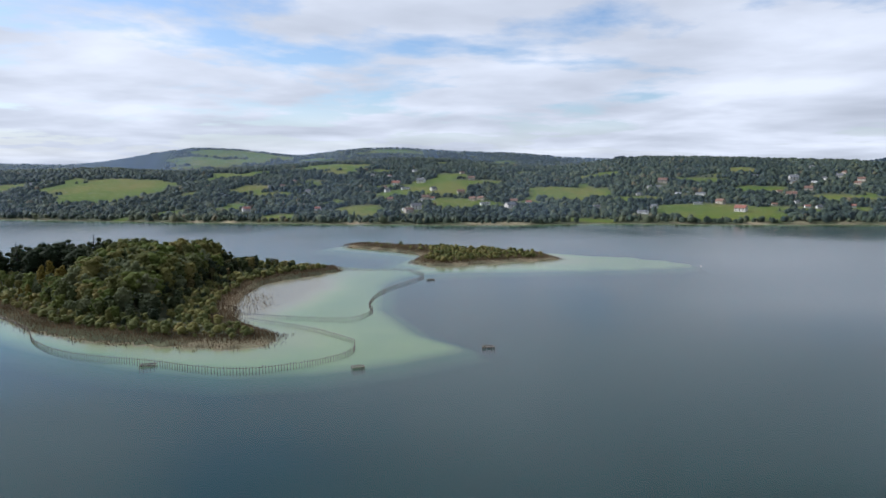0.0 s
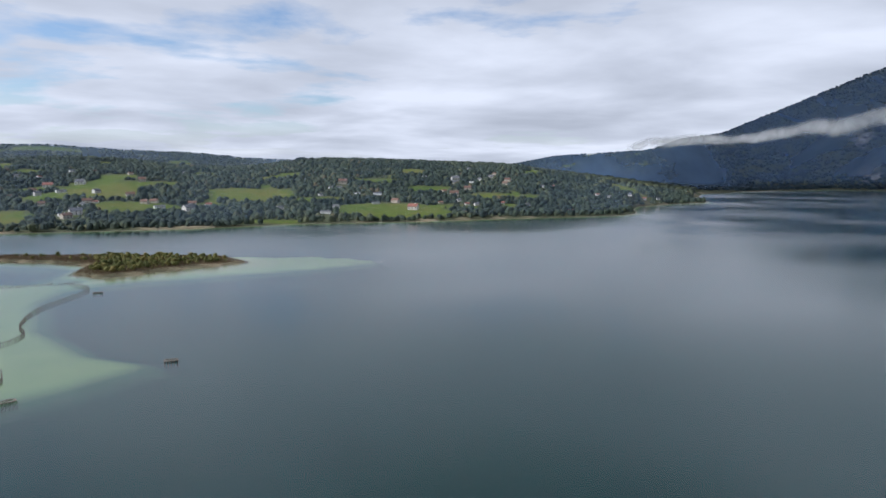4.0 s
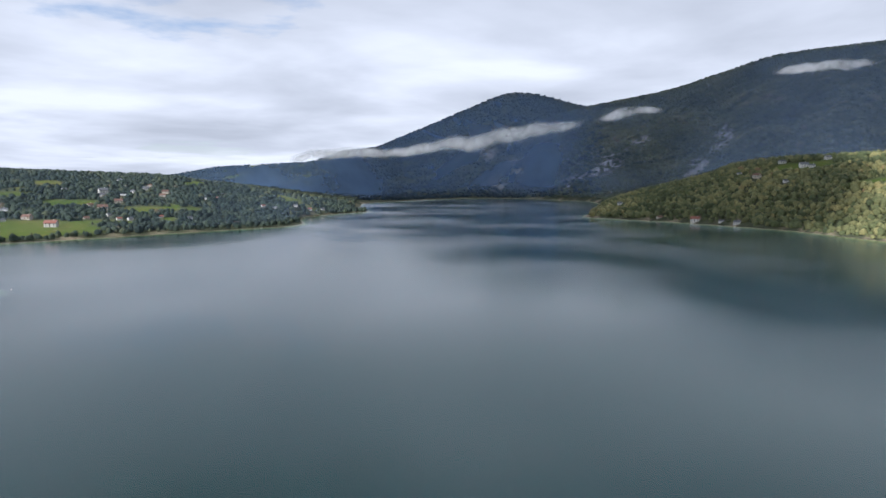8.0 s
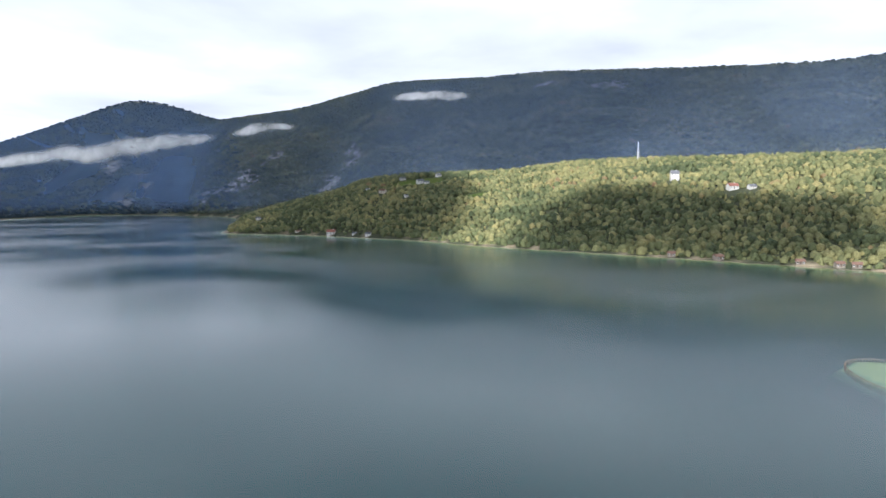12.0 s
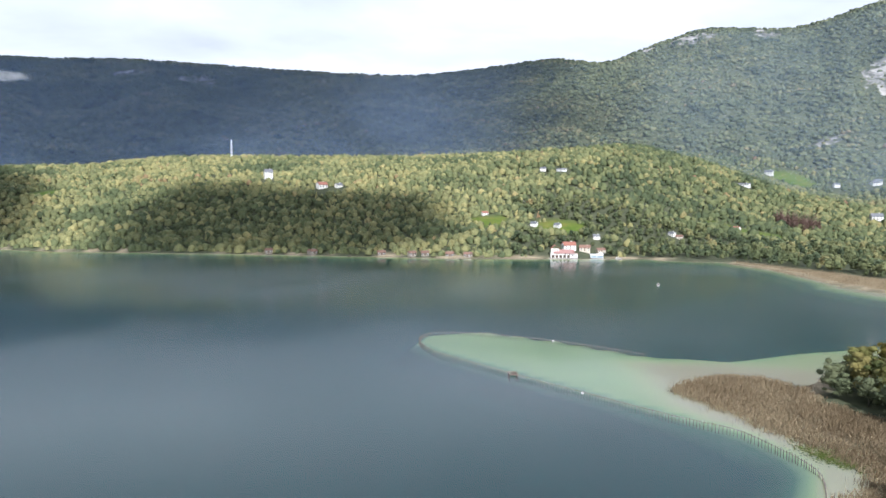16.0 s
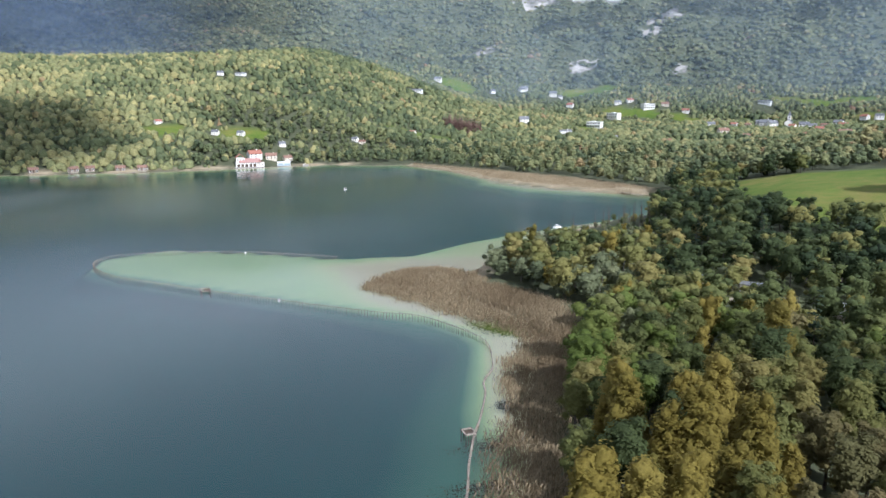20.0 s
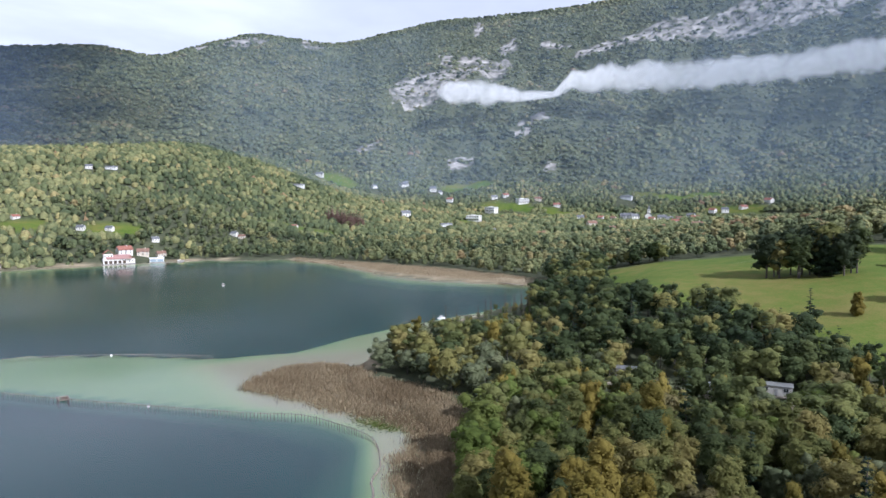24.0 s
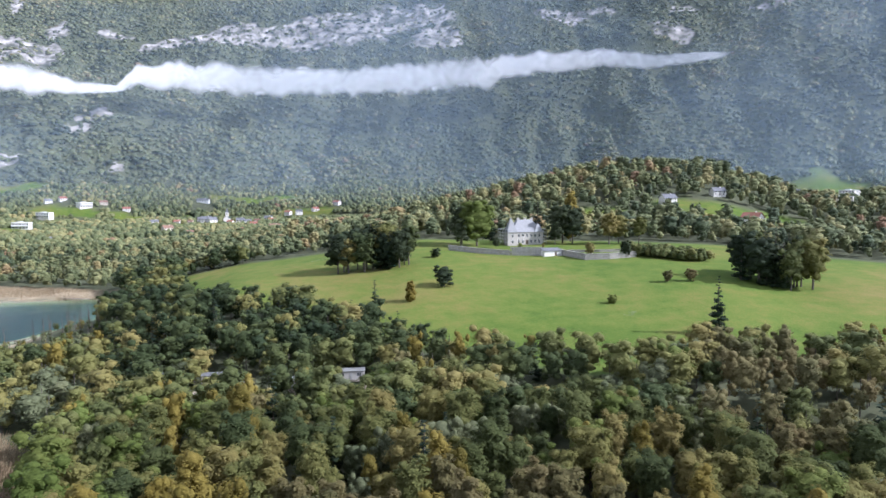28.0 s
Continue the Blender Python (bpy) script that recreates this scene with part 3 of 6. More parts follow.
def build_ground():
    az = np.radians(np.concatenate([np.arange(-228, 44, 0.58), np.arange(44, 132, 4.0)]))
    r = np.concatenate([[3.0], np.geomspace(14, 1280, 190), np.arange(1295, 2620, 15), np.geomspace(2640, 4950, 36)])
    a, d = np.meshgrid(az, r)
    x, y = (-np.sin(a) * d).ravel(), (np.cos(a) * d).ravel()
    inland = land_distance(x, y)
    z = height(x, y, inland)
    n, rings = len(az), len(r)
    i, j = np.meshgrid(np.arange(n), np.arange(rings - 1))
    i, j = i.ravel(), j.ravel()
    k = (i + 1) % n
    faces = np.stack([j * n + i, j * n + k, (j + 1) * n + k, (j + 1) * n + i], 1)[:, ::-1]
    sand = smoothstep(9, 3, inland) * smoothstep(-4, 1, inland) * smoothstep(-0.3, 0.5, waves(x, y, 120, 31, 3) + np.where(azimuth(x, y) < -60, 0.5, -0.1))
    sand = np.maximum(sand, smoothstep(-2, 7, outline_distance(SPIT, x, y)))
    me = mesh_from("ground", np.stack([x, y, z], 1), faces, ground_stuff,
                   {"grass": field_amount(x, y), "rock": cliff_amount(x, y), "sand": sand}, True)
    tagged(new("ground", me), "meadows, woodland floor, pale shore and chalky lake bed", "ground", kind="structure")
    a = np.linspace(0, 2 * np.pi, 97)[:-1]
    rim = np.stack([np.cos(a) * 2600 + 200, np.sin(a) * 2600, 0 * a], 1)
    bm = bmesh.new()
    bm.faces.new([bm.verts.new(v) for v in rim])
    tagged(part("water", bm, water), "calm blue-green lake water with faint ripples", "water", kind="structure")


build_ground()

# ---- trees ----


def lumps(rng, count, spread, low, high):
    """Centres and radii of the clumps of one crown, in units of the tree's height: a big body, smaller swellings over it."""
    middle = (low + high) / 2
    out = [(0, 0, middle - 0.10, spread * 0.66), (0, 0, middle + 0.05, spread * 0.74), (rng.uniform(-.15, .15) * spread, rng.uniform(-.15, .15) * spread, middle + 0.20, spread * 0.56)]
    for i in range(count):
        h = low + (high - low) * (i + rng.uniform(0.2, 0.8)) / count
        reach = spread * math.sin(math.pi * min(0.90, max(0.2, (h - low * 0.7) / (1.08 - low * 0.7)))) ** 0.6
        a = i * 2.4 + rng.uniform(-0.5, 0.5)
        d = reach * rng.uniform(0.58, 0.84)
        out.append((d * math.cos(a), d * math.sin(a), h, spread * rng.uniform(0.20, 0.36)))
    return out


def ball(level):
    bm = bmesh.new()
    bmesh.ops.create_icosphere(bm, subdivisions=level, radius=1.0)
    v, f = np.array([p.co[:] for p in bm.verts]), np.array([[p.index for p in q.verts] for q in bm.faces])
    bm.free()
    return v, f


BALLS = {0: ball(1), 1: ball(1), 2: ball(2)}


def clump(rng, level, cx, cy, cz, rad, flat=0.8):
    """One uneven clump of foliage, bulging here and there."""
    v, f = BALLS[level]
    bulge = 1 + 0.22 * np.sin(v @ rng.normal(size=3) * 3.1 + rng.uniform(0, 6)) + 0.13 * np.sin(v @ rng.normal(size=3) * 6 + rng.uniform(0, 6)) + rng.uniform(-0.1, 0.1, len(v))
    return v * (bulge * rad)[:, None] * [1, 1, flat] + [cx, cy, cz], f


def joined(parts):
    vs, fs, base = [], [], 0
    for v, f in parts:
        vs.append(v)
        fs.append(f + base)
        base += len(v)
    return np.concatenate(vs), np.concatenate(fs)


def dome_template(seed, sides, spread, pointed=False):
    """A far tree: one uneven dome or cone, a unit high."""
    rng = random.Random(seed)
    verts, faces = [], []
    levels = [(0.0, 0.70), (0.40, 1.0), (0.78, 0.84)] if not pointed else [(0.0, 1.0), (0.30, 0.72), (0.66, 0.36)]
    if sides < 6:
        levels = [(0.05, 0.9), (0.60, 0.92)] if not pointed else [levels[0], levels[2]]
    for lv, s in levels:
        for i in range(sides):
            a = 6.283 * (i + rng.uniform(-0.3, 0.3)) / sides
            q = spread * s * rng.uniform(0.65, 1.35)
            verts.append((q * math.cos(a), q * math.sin(a), lv + rng.uniform(-0.11, 0.11)))
    verts.append((rng.uniform(-.15, .15) * spread, rng.uniform(-.15, .15) * spread, rng.uniform(0.86, 0.96)))
    for lv in range(len(levels) - 1):
        for i in range(sides):
            p, q = lv * sides + i, lv * sides + (i + 1) % sides
            faces += [(p, q, q + sides), (p, q + sides, p + sides)]
    top, ring = len(verts) - 1, (len(levels) - 1) * sides
    faces += [(ring + i, ring + (i + 1) % sides, top) for i in range(sides)]
    return np.array(verts), np.array(faces)


def leaf_crown(seed, leaves, size, height_m, spread, low, clumps, style="round", level=2):
    """One crown in metres: uneven clumps round the limbs, fringed with small leaves. Returns vertices, triangles, clump centres."""
    rng = np.random.RandomState(seed)
    pyr = random.Random(seed)
    rows = []
    if style == "cone":
        for i in range(clumps):
            h = low + (1 - low) * (i + 0.5) / clumps
            reach = spread * (1 - (h - low) / (1.02 - low)) ** 0.85
            a = i * 2.4 + pyr.uniform(-.3, .3)
            rows.append((reach * 0.5 * math.cos(a), reach * 0.5 * math.sin(a), h - 0.03, max(0.03, reach * 0.6)))
    elif style == "column":
        for i in range(clumps):
            h = low + (1 - low) * (i + pyr.uniform(0.2, 0.8)) / clumps
            reach = spread * min(1.0, 0.35 + 1.6 * (1.02 - h)) * min(1, 0.5 + (h - low) * 3)
            a = i * 2.4
            rows.append((reach * 0.5 * math.cos(a), reach * 0.5 * math.sin(a), h, spread * pyr.uniform(0.42, 0.62) * (1.15 - 0.5 * h)))
    else:
        rows = lumps(pyr, clumps, spread, low, 0.9)
    rows = np.array(rows) * height_m
    flat = {"cone": 0.4, "column": 1.25, "weeping": 1.0}.get(style, 0.82)
    core = 0.80 if style != "cone" else 0.75
    parts = [clump(rng, level + (rad > rows[:, 3].max() * 0.7 and level == 1), cx, cy, cz, rad * core, flat) for cx, cy, cz, rad in rows]
    pick = rng.choice(len(rows), leaves, p=rows[:, 3] ** 2 / (rows[:, 3] ** 2).sum())
    n = rng.normal(size=(leaves, 3))
    n /= np.linalg.norm(n, axis=1)[:, None]
    c = rows[pick, :3] + n * (rows[pick, 3] * (0.80 + 0.34 * rng.rand(leaves)))[:, None] * [1, 1, flat]
    if style == "weeping":
        c[:, 2] -= np.abs(rng.normal(size=leaves)) * 0.06 * height_m
    c[:, 2] = np.maximum(c[:, 2], low * 0.4 * height_m)
    out_way = c - [0, 0, 0.45 * height_m]
    out_way /= np.linalg.norm(out_way, axis=1)[:, None]
    normal = out_way * 1.15 + n * 0.35 + rng.normal(size=(leaves, 3)) * 0.22 + [0, 0, 0.25]
    normal /= np.linalg.norm(normal, axis=1)[:, None]
    u = np.cross(normal, rng.normal(size=(leaves, 3)))
    u /= np.linalg.norm(u, axis=1)[:, None]
    v = np.cross(normal, u)
    if style == "weeping":
        v = v * 0.4 + np.array([0, 0, -0.9])
    s = (size * rng.uniform(0.6, 1.4, leaves))[:, None]
    tri = np.stack([c - u * s * 0.6, c + u * s * 0.6, c + v * s * 1.2], 1)
    parts.append((tri.reshape(-1, 3), np.arange(leaves * 3).reshape(-1, 3)))
    verts, faces = joined(parts)
    return verts, faces, rows


def scatter(name, templates, xs, ys, zs, heights, widths, tints, mat, label, category="trees", kind="stuff"):
    """One mesh of many trees, each a turned and sized copy of a template."""
    rng = np.random.RandomState(len(xs) + 7)
    which = rng.randint(0, len(templates), len(xs))
    turn = rng.uniform(0, 6.283, len(xs))
    vs, fs, ts, base = [], [], [], 0
    for k, (tv, tf) in enumerate(templates):
        m = np.where(which == k)[0]
        if not len(m):
            continue
        c, s = np.cos(turn[m])[:, None], np.sin(turn[m])[:, None]
        w, h = widths[m][:, None], heights[m][:, None]
        v = np.stack([xs[m][:, None] + (tv[:, 0] * c - tv[:, 1] * s) * w, ys[m][:, None] + (tv[:, 0] * s + tv[:, 1] * c) * w, zs[m][:, None] + tv[:, 2] * h], 2)
        vs.append(v.reshape(-1, 3))
        fs.append((tf[None] + (np.arange(len(m)) * len(tv))[:, None, None] + base).reshape(-1, tf.shape[1]))
        ts.append(np.repeat(tints[m], len(tv)))
        base += len(m) * len(tv)
    me = mesh_from(name, np.concatenate(vs), np.concatenate(fs), mat, {"tint": np.concatenate(ts)}, True)
    return tagged(new(name, me), label, category, kind=kind)


def spots(seed, spacing, x0, y0, x1, y1, keep):
    """Loosely even places over a rectangle, thinned by keep(x, y, inland)."""
    rng = np.random.RandomState(seed)
    gx, gy = np.meshgrid(np.arange(x0, x1, spacing), np.arange(y0, y1, spacing))
    x = gx.ravel() + rng.uniform(-0.5, 0.5, gx.size) * spacing
    y = gy.ravel() + rng.uniform(-0.5, 0.5, gx.size) * spacing
    m = keep(x, y)
    x, y = x[m], y[m]
    inland = land_distance(x, y)
    return x, y, inland, rng


def wooded(x, y, inland, rng, shore=5.0):
    return (inland > shore) & (field_amount(x, y) < 0.5) & (cliff_amount(x, y) < 0.35 + 0.7 * (rng.rand(len(x)) < 0.28))


def sector(r0, r1, a0, a1):
    def keep(x, y):
        r, az = np.hypot(x, y), azimuth(x, y)
        return (r >= r0) & (r < r1) & (az > a0) & (az < a1)
    return keep


# houses: x, y, width, style
WEST_HOUSES = [(-155, 851, 6.8, 1), (-244, 853, 9.5, 1), (-265, 1060, 6.8, 0), (-247, 1064, 6.8, 2), (-199, 1018, 7.5, 0), (-240, 1112, 6.8, 2), (-49, 1221, 8.2, 0),
          (-19, 1227, 6.1, 1), (-108, 986, 6, 2), (-14, 911, 6, 1), (-27, 893, 6, 0), (93, 907, 9.5, 2), (112, 905, 7.5, 1), (116, 1223, 6, 0), (268, 947, 6, 0),
          (299, 1002, 6, 0), (346, 928, 12.2, 3), (320, 940, 8.2, 3), (429, 836, 6, 0), (424, 802, 6, 1), (436, 799, 6, 0), (396, 824, 6, 2), (599, 1126, 7.5, 0),
          (591, 977, 9.5, 2)]
WEST_HOUSES += [(481, 808, 6, 1), (-658, 1105, 6, 0), (-91, 1181, 6.1, 1), (-121, 1193, 6, 0), (606, 1046, 6.1, 2), (506, 784, 6, 0), (541, 735, 6, 1), (846, 903, 6.1, 0),
          (769, 885, 6, 0), (802, 887, 6, 1), (573, 955, 8.2, 2), (617, 915, 6, 0), (646, 922, 6, 1), (553, 1003, 6.8, 0), (675, 850, 6, 1), (689, 839, 6, 0),
          (-80, 994, 7.5, 0), (231, 796, 12.2, 3), (83, 853, 12.2, 0), (32, 1175, 7.5, 2), (53, 873, 12.2, 3), (190, 854, 7.5, 0), (313, 847, 10.2, 3),
          (-89, 1041, 8.8, 2)]
WEST_HOUSES += [(50, 918, 8.8, 2), (-23, 913, 10.2, 2), (479, 1060, 7.5, 3), (253, 826, 7.5, 0), (449, 923, 7.5, 2), (-41, 818, 10.2, 2), (314, 1004, 8.8, 3),
          (-70, 914, 7.5, 2), (493, 932, 10.2, 2), (-74, 1086, 12.2, 1), (-45, 835, 10.2, 3), (327, 1030, 12.2, 2), (341, 848, 10.2, 2), (39, 911, 8.8, 2),
          (514, 1015, 12.2, 0), (-14, 997, 8.8, 0), (497, 983, 7.5, 0), (45, 1099, 10.2, 2), (450, 892, 12.2, 2), (-55, 1014, 12.2, 3), (342, 791, 12.2, 1),
          (25, 968, 10.2, 2), (583, 1018, 8.8, 0), (-33, 840, 12.2, 0)]
WEST_HOUSES += [(526, 980, 7.5, 3), (-35, 1095, 12.2, 0)]
EAST_HOUSES = [(1107, 460, 8, 0), (1012, 358, 8, 2), (990, 299, 12, 1), (969, 258, 7, 0), (957, 235, 8, 0), (1136, 279, 7, 0), (1117, 249, 11, 2), (1080, 202, 7, 0),
          (1158, 193, 12, 0), (1153, 181, 8, 0), (1189, 228, 8, 0), (939, -181, 10, 5), (858, -232, 12, 1), (851, -252, 9, 0), (689, -132, 7, 6), (661, -169, 7, 6),
          (663, -168, 7, 6), (620, -225, 7, 6), (602, -249, 7, 6), (598, -261, 7, 6), (581, -279, 7, 6), (569, -292, 7, 6), (679, -369, 7, 1), (616, -394, 7, 0)]
EAST_HOUSES += [(599, -412, 7, 0), (562, -433, 7, 0), (548, -390, 12, 1), (541, -404, 10, 2), (535, -418, 8, 2), (580, -648, 8, 1), (737, -836, 16, 3), (910, -1095, 14, 0), (784, -515, 8, 0), (770, -535, 13, 3), (561, -532, 7, 0),
          (553, -535, 7, 2), (815, -1151, 10, 0), (781, -1205, 13, 0), (595, -925, 14, 0), (720, -1224, 14, 0), (661, -1189, 12, 1), (1203, 168, 9, 0),
          (1190, 231, 8, 0)]
VALLEY_HOUSES = [(589, -1241, 12, 0), (558, -1163, 22, 4), (510, -998, 22, 4), (500, -888, 17, 3), (572, -1257, 12, 1), (529, -1241, 22, 4), (509, -1272, 13, 2),
          (464, -1257, 12, 1), (379, -1142, 12, 0), (318, -1012, 14, 2), (309, -1190, 16, 0), (249, -1170, 14, 0), (216, -1245, 13, 0), (163, -986, 14, 2),
          (191, -1313, 12, 1), (172, -1322, 12, 0), (144, -1346, 13, 1), (105, -1376, 14, 1), (272, -960, 9, 2), (419, -881, 7, 0), (718, -1246, 11, 0),
          (781, -1214, 13, 0), (358, -1359, 22, 3), (214, -1103, 11, 1)]
VALLEY_HOUSES += [(-248, -601, 13, 0), (-302, -618, 12, 0), (-301, -553, 15, 1), (-166, -546, 11, 1), (-426, -701, 14, 0), (-503, -722, 18, 4), (-453, -660, 18, 4),
          (-451, -697, 12, 1), (298, -1186, 14, 0), (318, -1195, 14, 0), (262, -1155, 10, 1), (235, -1160, 11, 0), (225, -1190, 10, 2), (200, -1190, 12, 1),
          (330, -1170, 9, 2), (350, -1165, 10, 1)]
# kept free of trees: x, y, radius
CLEARINGS = [(-79, -408, 22), (-84, -384, 20), (-98, -360, 17), (-115, -352, 12), (-60, -375, 14), (1121, -160, 6), (272, -1174, 22),
             (531, -371, 22), (516, -399, 16), (41, -197, 3), (25, -199, 3), (101, -194, 3), (68, -211, 3), (84, -203, 3), (52, -206, 3), (12, -203, 3)]
for hx, hy, hw, _ in WEST_HOUSES + EAST_HOUSES + VALLEY_HOUSES:
    hd = math.hypot(hx, hy)
    for k in (0, 1, 2):
        CLEARINGS.append((hx - hx / hd * k * hw * 0.8, hy - hy / hd * k * hw * 0.8, hw * 0.75 + 2))


def cleared(x, y):
    m = outline_distance(SPIT, x, y) < 1.5 * waves(x, y, 30, 41, 2)
    for cx, cy, rad in CLEARINGS:
        m &= (x - cx) ** 2 + (y - cy) ** 2 > rad * rad
    return m


def forest(name, seed, spacing, r0, r1, a0, a1, templates, tall, mat, label, tint=0.4, shore=5.0, wide=1.25, vary=0.22, side=None):
    x, y, inland, rng = spots(seed, spacing, *bounds(r0, r1, a0, a1), sector(r0, r1, a0, a1))
    m = wooded(x, y, inland, rng, shore) & cleared(x, y)
    if side:
        m &= side(x, y)
    x, y = x[m], y[m]
    z = height(x, y, inland[m])
    h = tall * (0.6 + 0.9 * rng.rand(len(x)) ** 1.6)
    stand = waves(x, y, 160, seed + 50, 3) + 0.8 * waves(x, y, 620, seed + 51, 2)
    tints = tint + 0.20 * stand + rng.normal(size=len(x)) * vary
    # stands of conifers, and turning beeches here and there
    kind = waves(x, y, 230, seed + 52, 4) + rng.normal(size=len(x)) * 0.12
    tints = np.clip(np.where(kind > 0.62, 0.04 + 0.1 * rng.rand(len(x)), np.where(kind < -0.85, tints + 0.3, tints)), 0, 1)
    return scatter(name, templates, x, y, z - 0.4, h, h * wide * rng.uniform(0.85, 1.2, len(x)), tints, mat, label)


def bounds(r0, r1, a0, a1):
    a = np.radians(np.linspace(a0, a1, 60))
    xs, ys = -np.sin(a), np.cos(a)
    return (min((xs * r0).min(), (xs * r1).min()), min((ys * r0).min(), (ys * r1).min()), max((xs * r0).max(), (xs * r1).max()), max((ys * r0).max(), (ys * r1).max()))



def tuft_template(seed, sprays, spread, pointed=False):
    """A tree at middle distance: a rounded, uneven crown with sprays of leaves standing off it."""
    rng = np.random.RandomState(seed)
    v, f = dome_template(seed, 5, spread * 0.95, pointed)
    h = rng.uniform(0.2, 1.0, sprays)
    a = rng.uniform(0, 6.283, sprays)
    q = spread * np.sqrt(np.clip(1 - h ** 2.4, 0.03, 1)) * (1 - 0.7 * h * pointed)
    c = np.stack([q * np.cos(a), q * np.sin(a), h], 1)
    normal = np.stack([np.cos(a) * (1 - h), np.sin(a) * (1 - h), h], 1) + rng.normal(size=(sprays, 3)) * 0.3
    u = np.cross(normal, rng.normal(size=(sprays, 3)))
    u /= np.linalg.norm(u, axis=1)[:, None]
    w = np.cross(normal / np.linalg.norm(normal, axis=1)[:, None], u)
    s = (spread * rng.uniform(0.2, 0.42, sprays))[:, None]
    tri = np.stack([c - u * s * 0.7, c + u * s * 0.7, c + w * s], 1).reshape(-1, 3)
    return joined([(v, f), (tri, np.arange(len(tri)).reshape(-1, 3))])


mid_small = [tuft_template(240 + i, 4, 0.42) for i in range(11)] + [tuft_template(260, 3, 0.24, True)]
far_tufts = [dome_template(270 + i, 4, 0.44) for i in range(8)] + [dome_template(280, 4, 0.26, True)]
fine_mid = []
for i in range(6):
    cv, cf, _ = leaf_crown(320 + i, 56, 0.095, 1.0, 0.36, 0.18, 2, "round", 0)
    fine_mid.append((cv, cf))
bush_shapes = []
for i in range(5):
    cv, cf, _ = leaf_crown(300 + i, 46, 0.10, 1.0, 0.40, 0.18, 2, "round", 0)
    bush_shapes.append((cv, cf))


def before_crest(table, margin):
    """Keeps to the near side of a ridge, which is all that the camera sees."""
    _, _, (_, _, crest, _) = ridge_profile(table)
    return lambda x, y: np.hypot(x, y) < np.interp(azimuth(x, y), AZ_FINE, crest) + margin


def turn_of_wood(x, y):
    """Where the sun-brightened autumn wood of the spur mingles with the greener wood of the valley."""
    return -124 + 5 * waves(x, y, 170, 91, 3) + 5 * waves(x, y, 23, 92, 2)


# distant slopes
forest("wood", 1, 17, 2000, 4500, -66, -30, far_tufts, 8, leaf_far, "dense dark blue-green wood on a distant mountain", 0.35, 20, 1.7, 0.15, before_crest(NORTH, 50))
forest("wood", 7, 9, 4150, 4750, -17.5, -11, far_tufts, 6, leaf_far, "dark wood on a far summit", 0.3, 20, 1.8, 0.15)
forest("wood", 2, 15, 1500, 2950, -46, 36, far_tufts, 6.5, leaf_mountain, "dark woods on the far western hills", 0.2, 10, 2.2, 0.15, before_crest(FAR_WEST, 40))
forest("wood", 3, 9.6, 1480, 3900, -219, -62, far_tufts, 6.4, leaf_mountain, "mixed autumn wood on the steep mountain slope", 0.45, 10, 2.0, 0.13, before_crest(EAST, 40))
forest("wood", 4, 6.8, 700, 1560, -48, 36, mid_small, 6.2, leaf_west, "dark mixed woods between fields above the western shore", 0.34, 4, 1.25, 0.22, before_crest(WEST, 60))
forest("wood", 5, 5.9, 600, 1480, -150, -60, mid_small, 6.6, leaf_spur, "yellowing broadleaf wood on the spur above the lake", 0.42, 4, 1.25, 0.16, lambda x, y: azimuth(x, y) > turn_of_wood(x, y))
valley_side = (lambda x, y: azimuth(x, y) <= turn_of_wood(x, y))
forest("wood", 6, 8.8, 452, 820, -172, -114, fine_mid, 9.5, leaf_mixed, "mixed autumn wood behind the bay", 0.42, 6, 1.1, 0.17, valley_side)
forest("wood", 9, 10.2, 452, 820, -218, -172, fine_mid, 14, leaf_mixed, "tall mixed wood turning gold on the hill behind the manor", 0.46, 6, 1.05, 0.24)
forest("wood", 8, 6.9, 820, 1480, -218, -114, mid_small, 7.0, leaf_mixed, "mixed autumn wood in the valley round the village", 0.40, 6, 1.25, 0.16, valley_side)

# ---- single trees ----


def tree_kind(name, seed, leaves, size, tall, spread, low, clumps, style, mat, label, category="tree", trunk_r=0.22, level=2):
    """One tree with trunk and crown, hidden as a pattern to copy: returns its Empty."""
    verts, faces, rows = leaf_crown(seed, leaves, size, tall, spread, low, clumps, style, level)
    root = new(name)
    tagged(root, label, category)
    bm = bmesh.new()
    top = tall * (0.92 if style in ("cone", "column") else 0.7)
    lean = random.Random(seed).uniform(-0.25, 0.25)
    tube(bm, (0, 0, -0.6), (lean * 0.4, 0, top * 0.5), trunk_r * 1.25, trunk_r * 0.8)
    tube(bm, (lean * 0.4, 0, top * 0.5 - 0.1), (lean, lean * 0.5, top), trunk_r * 0.8, trunk_r * 0.25, 6)
    if style not in ("cone",):
        for cx, cy, cz, rad in rows[::2]:
            foot = max(tall * 0.16, cz - math.hypot(cx, cy) * 1.1)
            tube(bm, (lean * foot / top, 0, foot), (cx, cy, cz), trunk_r * 0.4, trunk_r * 0.12, 5)
    part("trunk", bm, bark, root)
    part("crown", mesh_from("crown", verts, faces, mat, None, True), None, root)
    return root


def set_pattern(pattern, first):
    """Puts the pattern itself on its first place."""
    pattern.matrix_basis = first


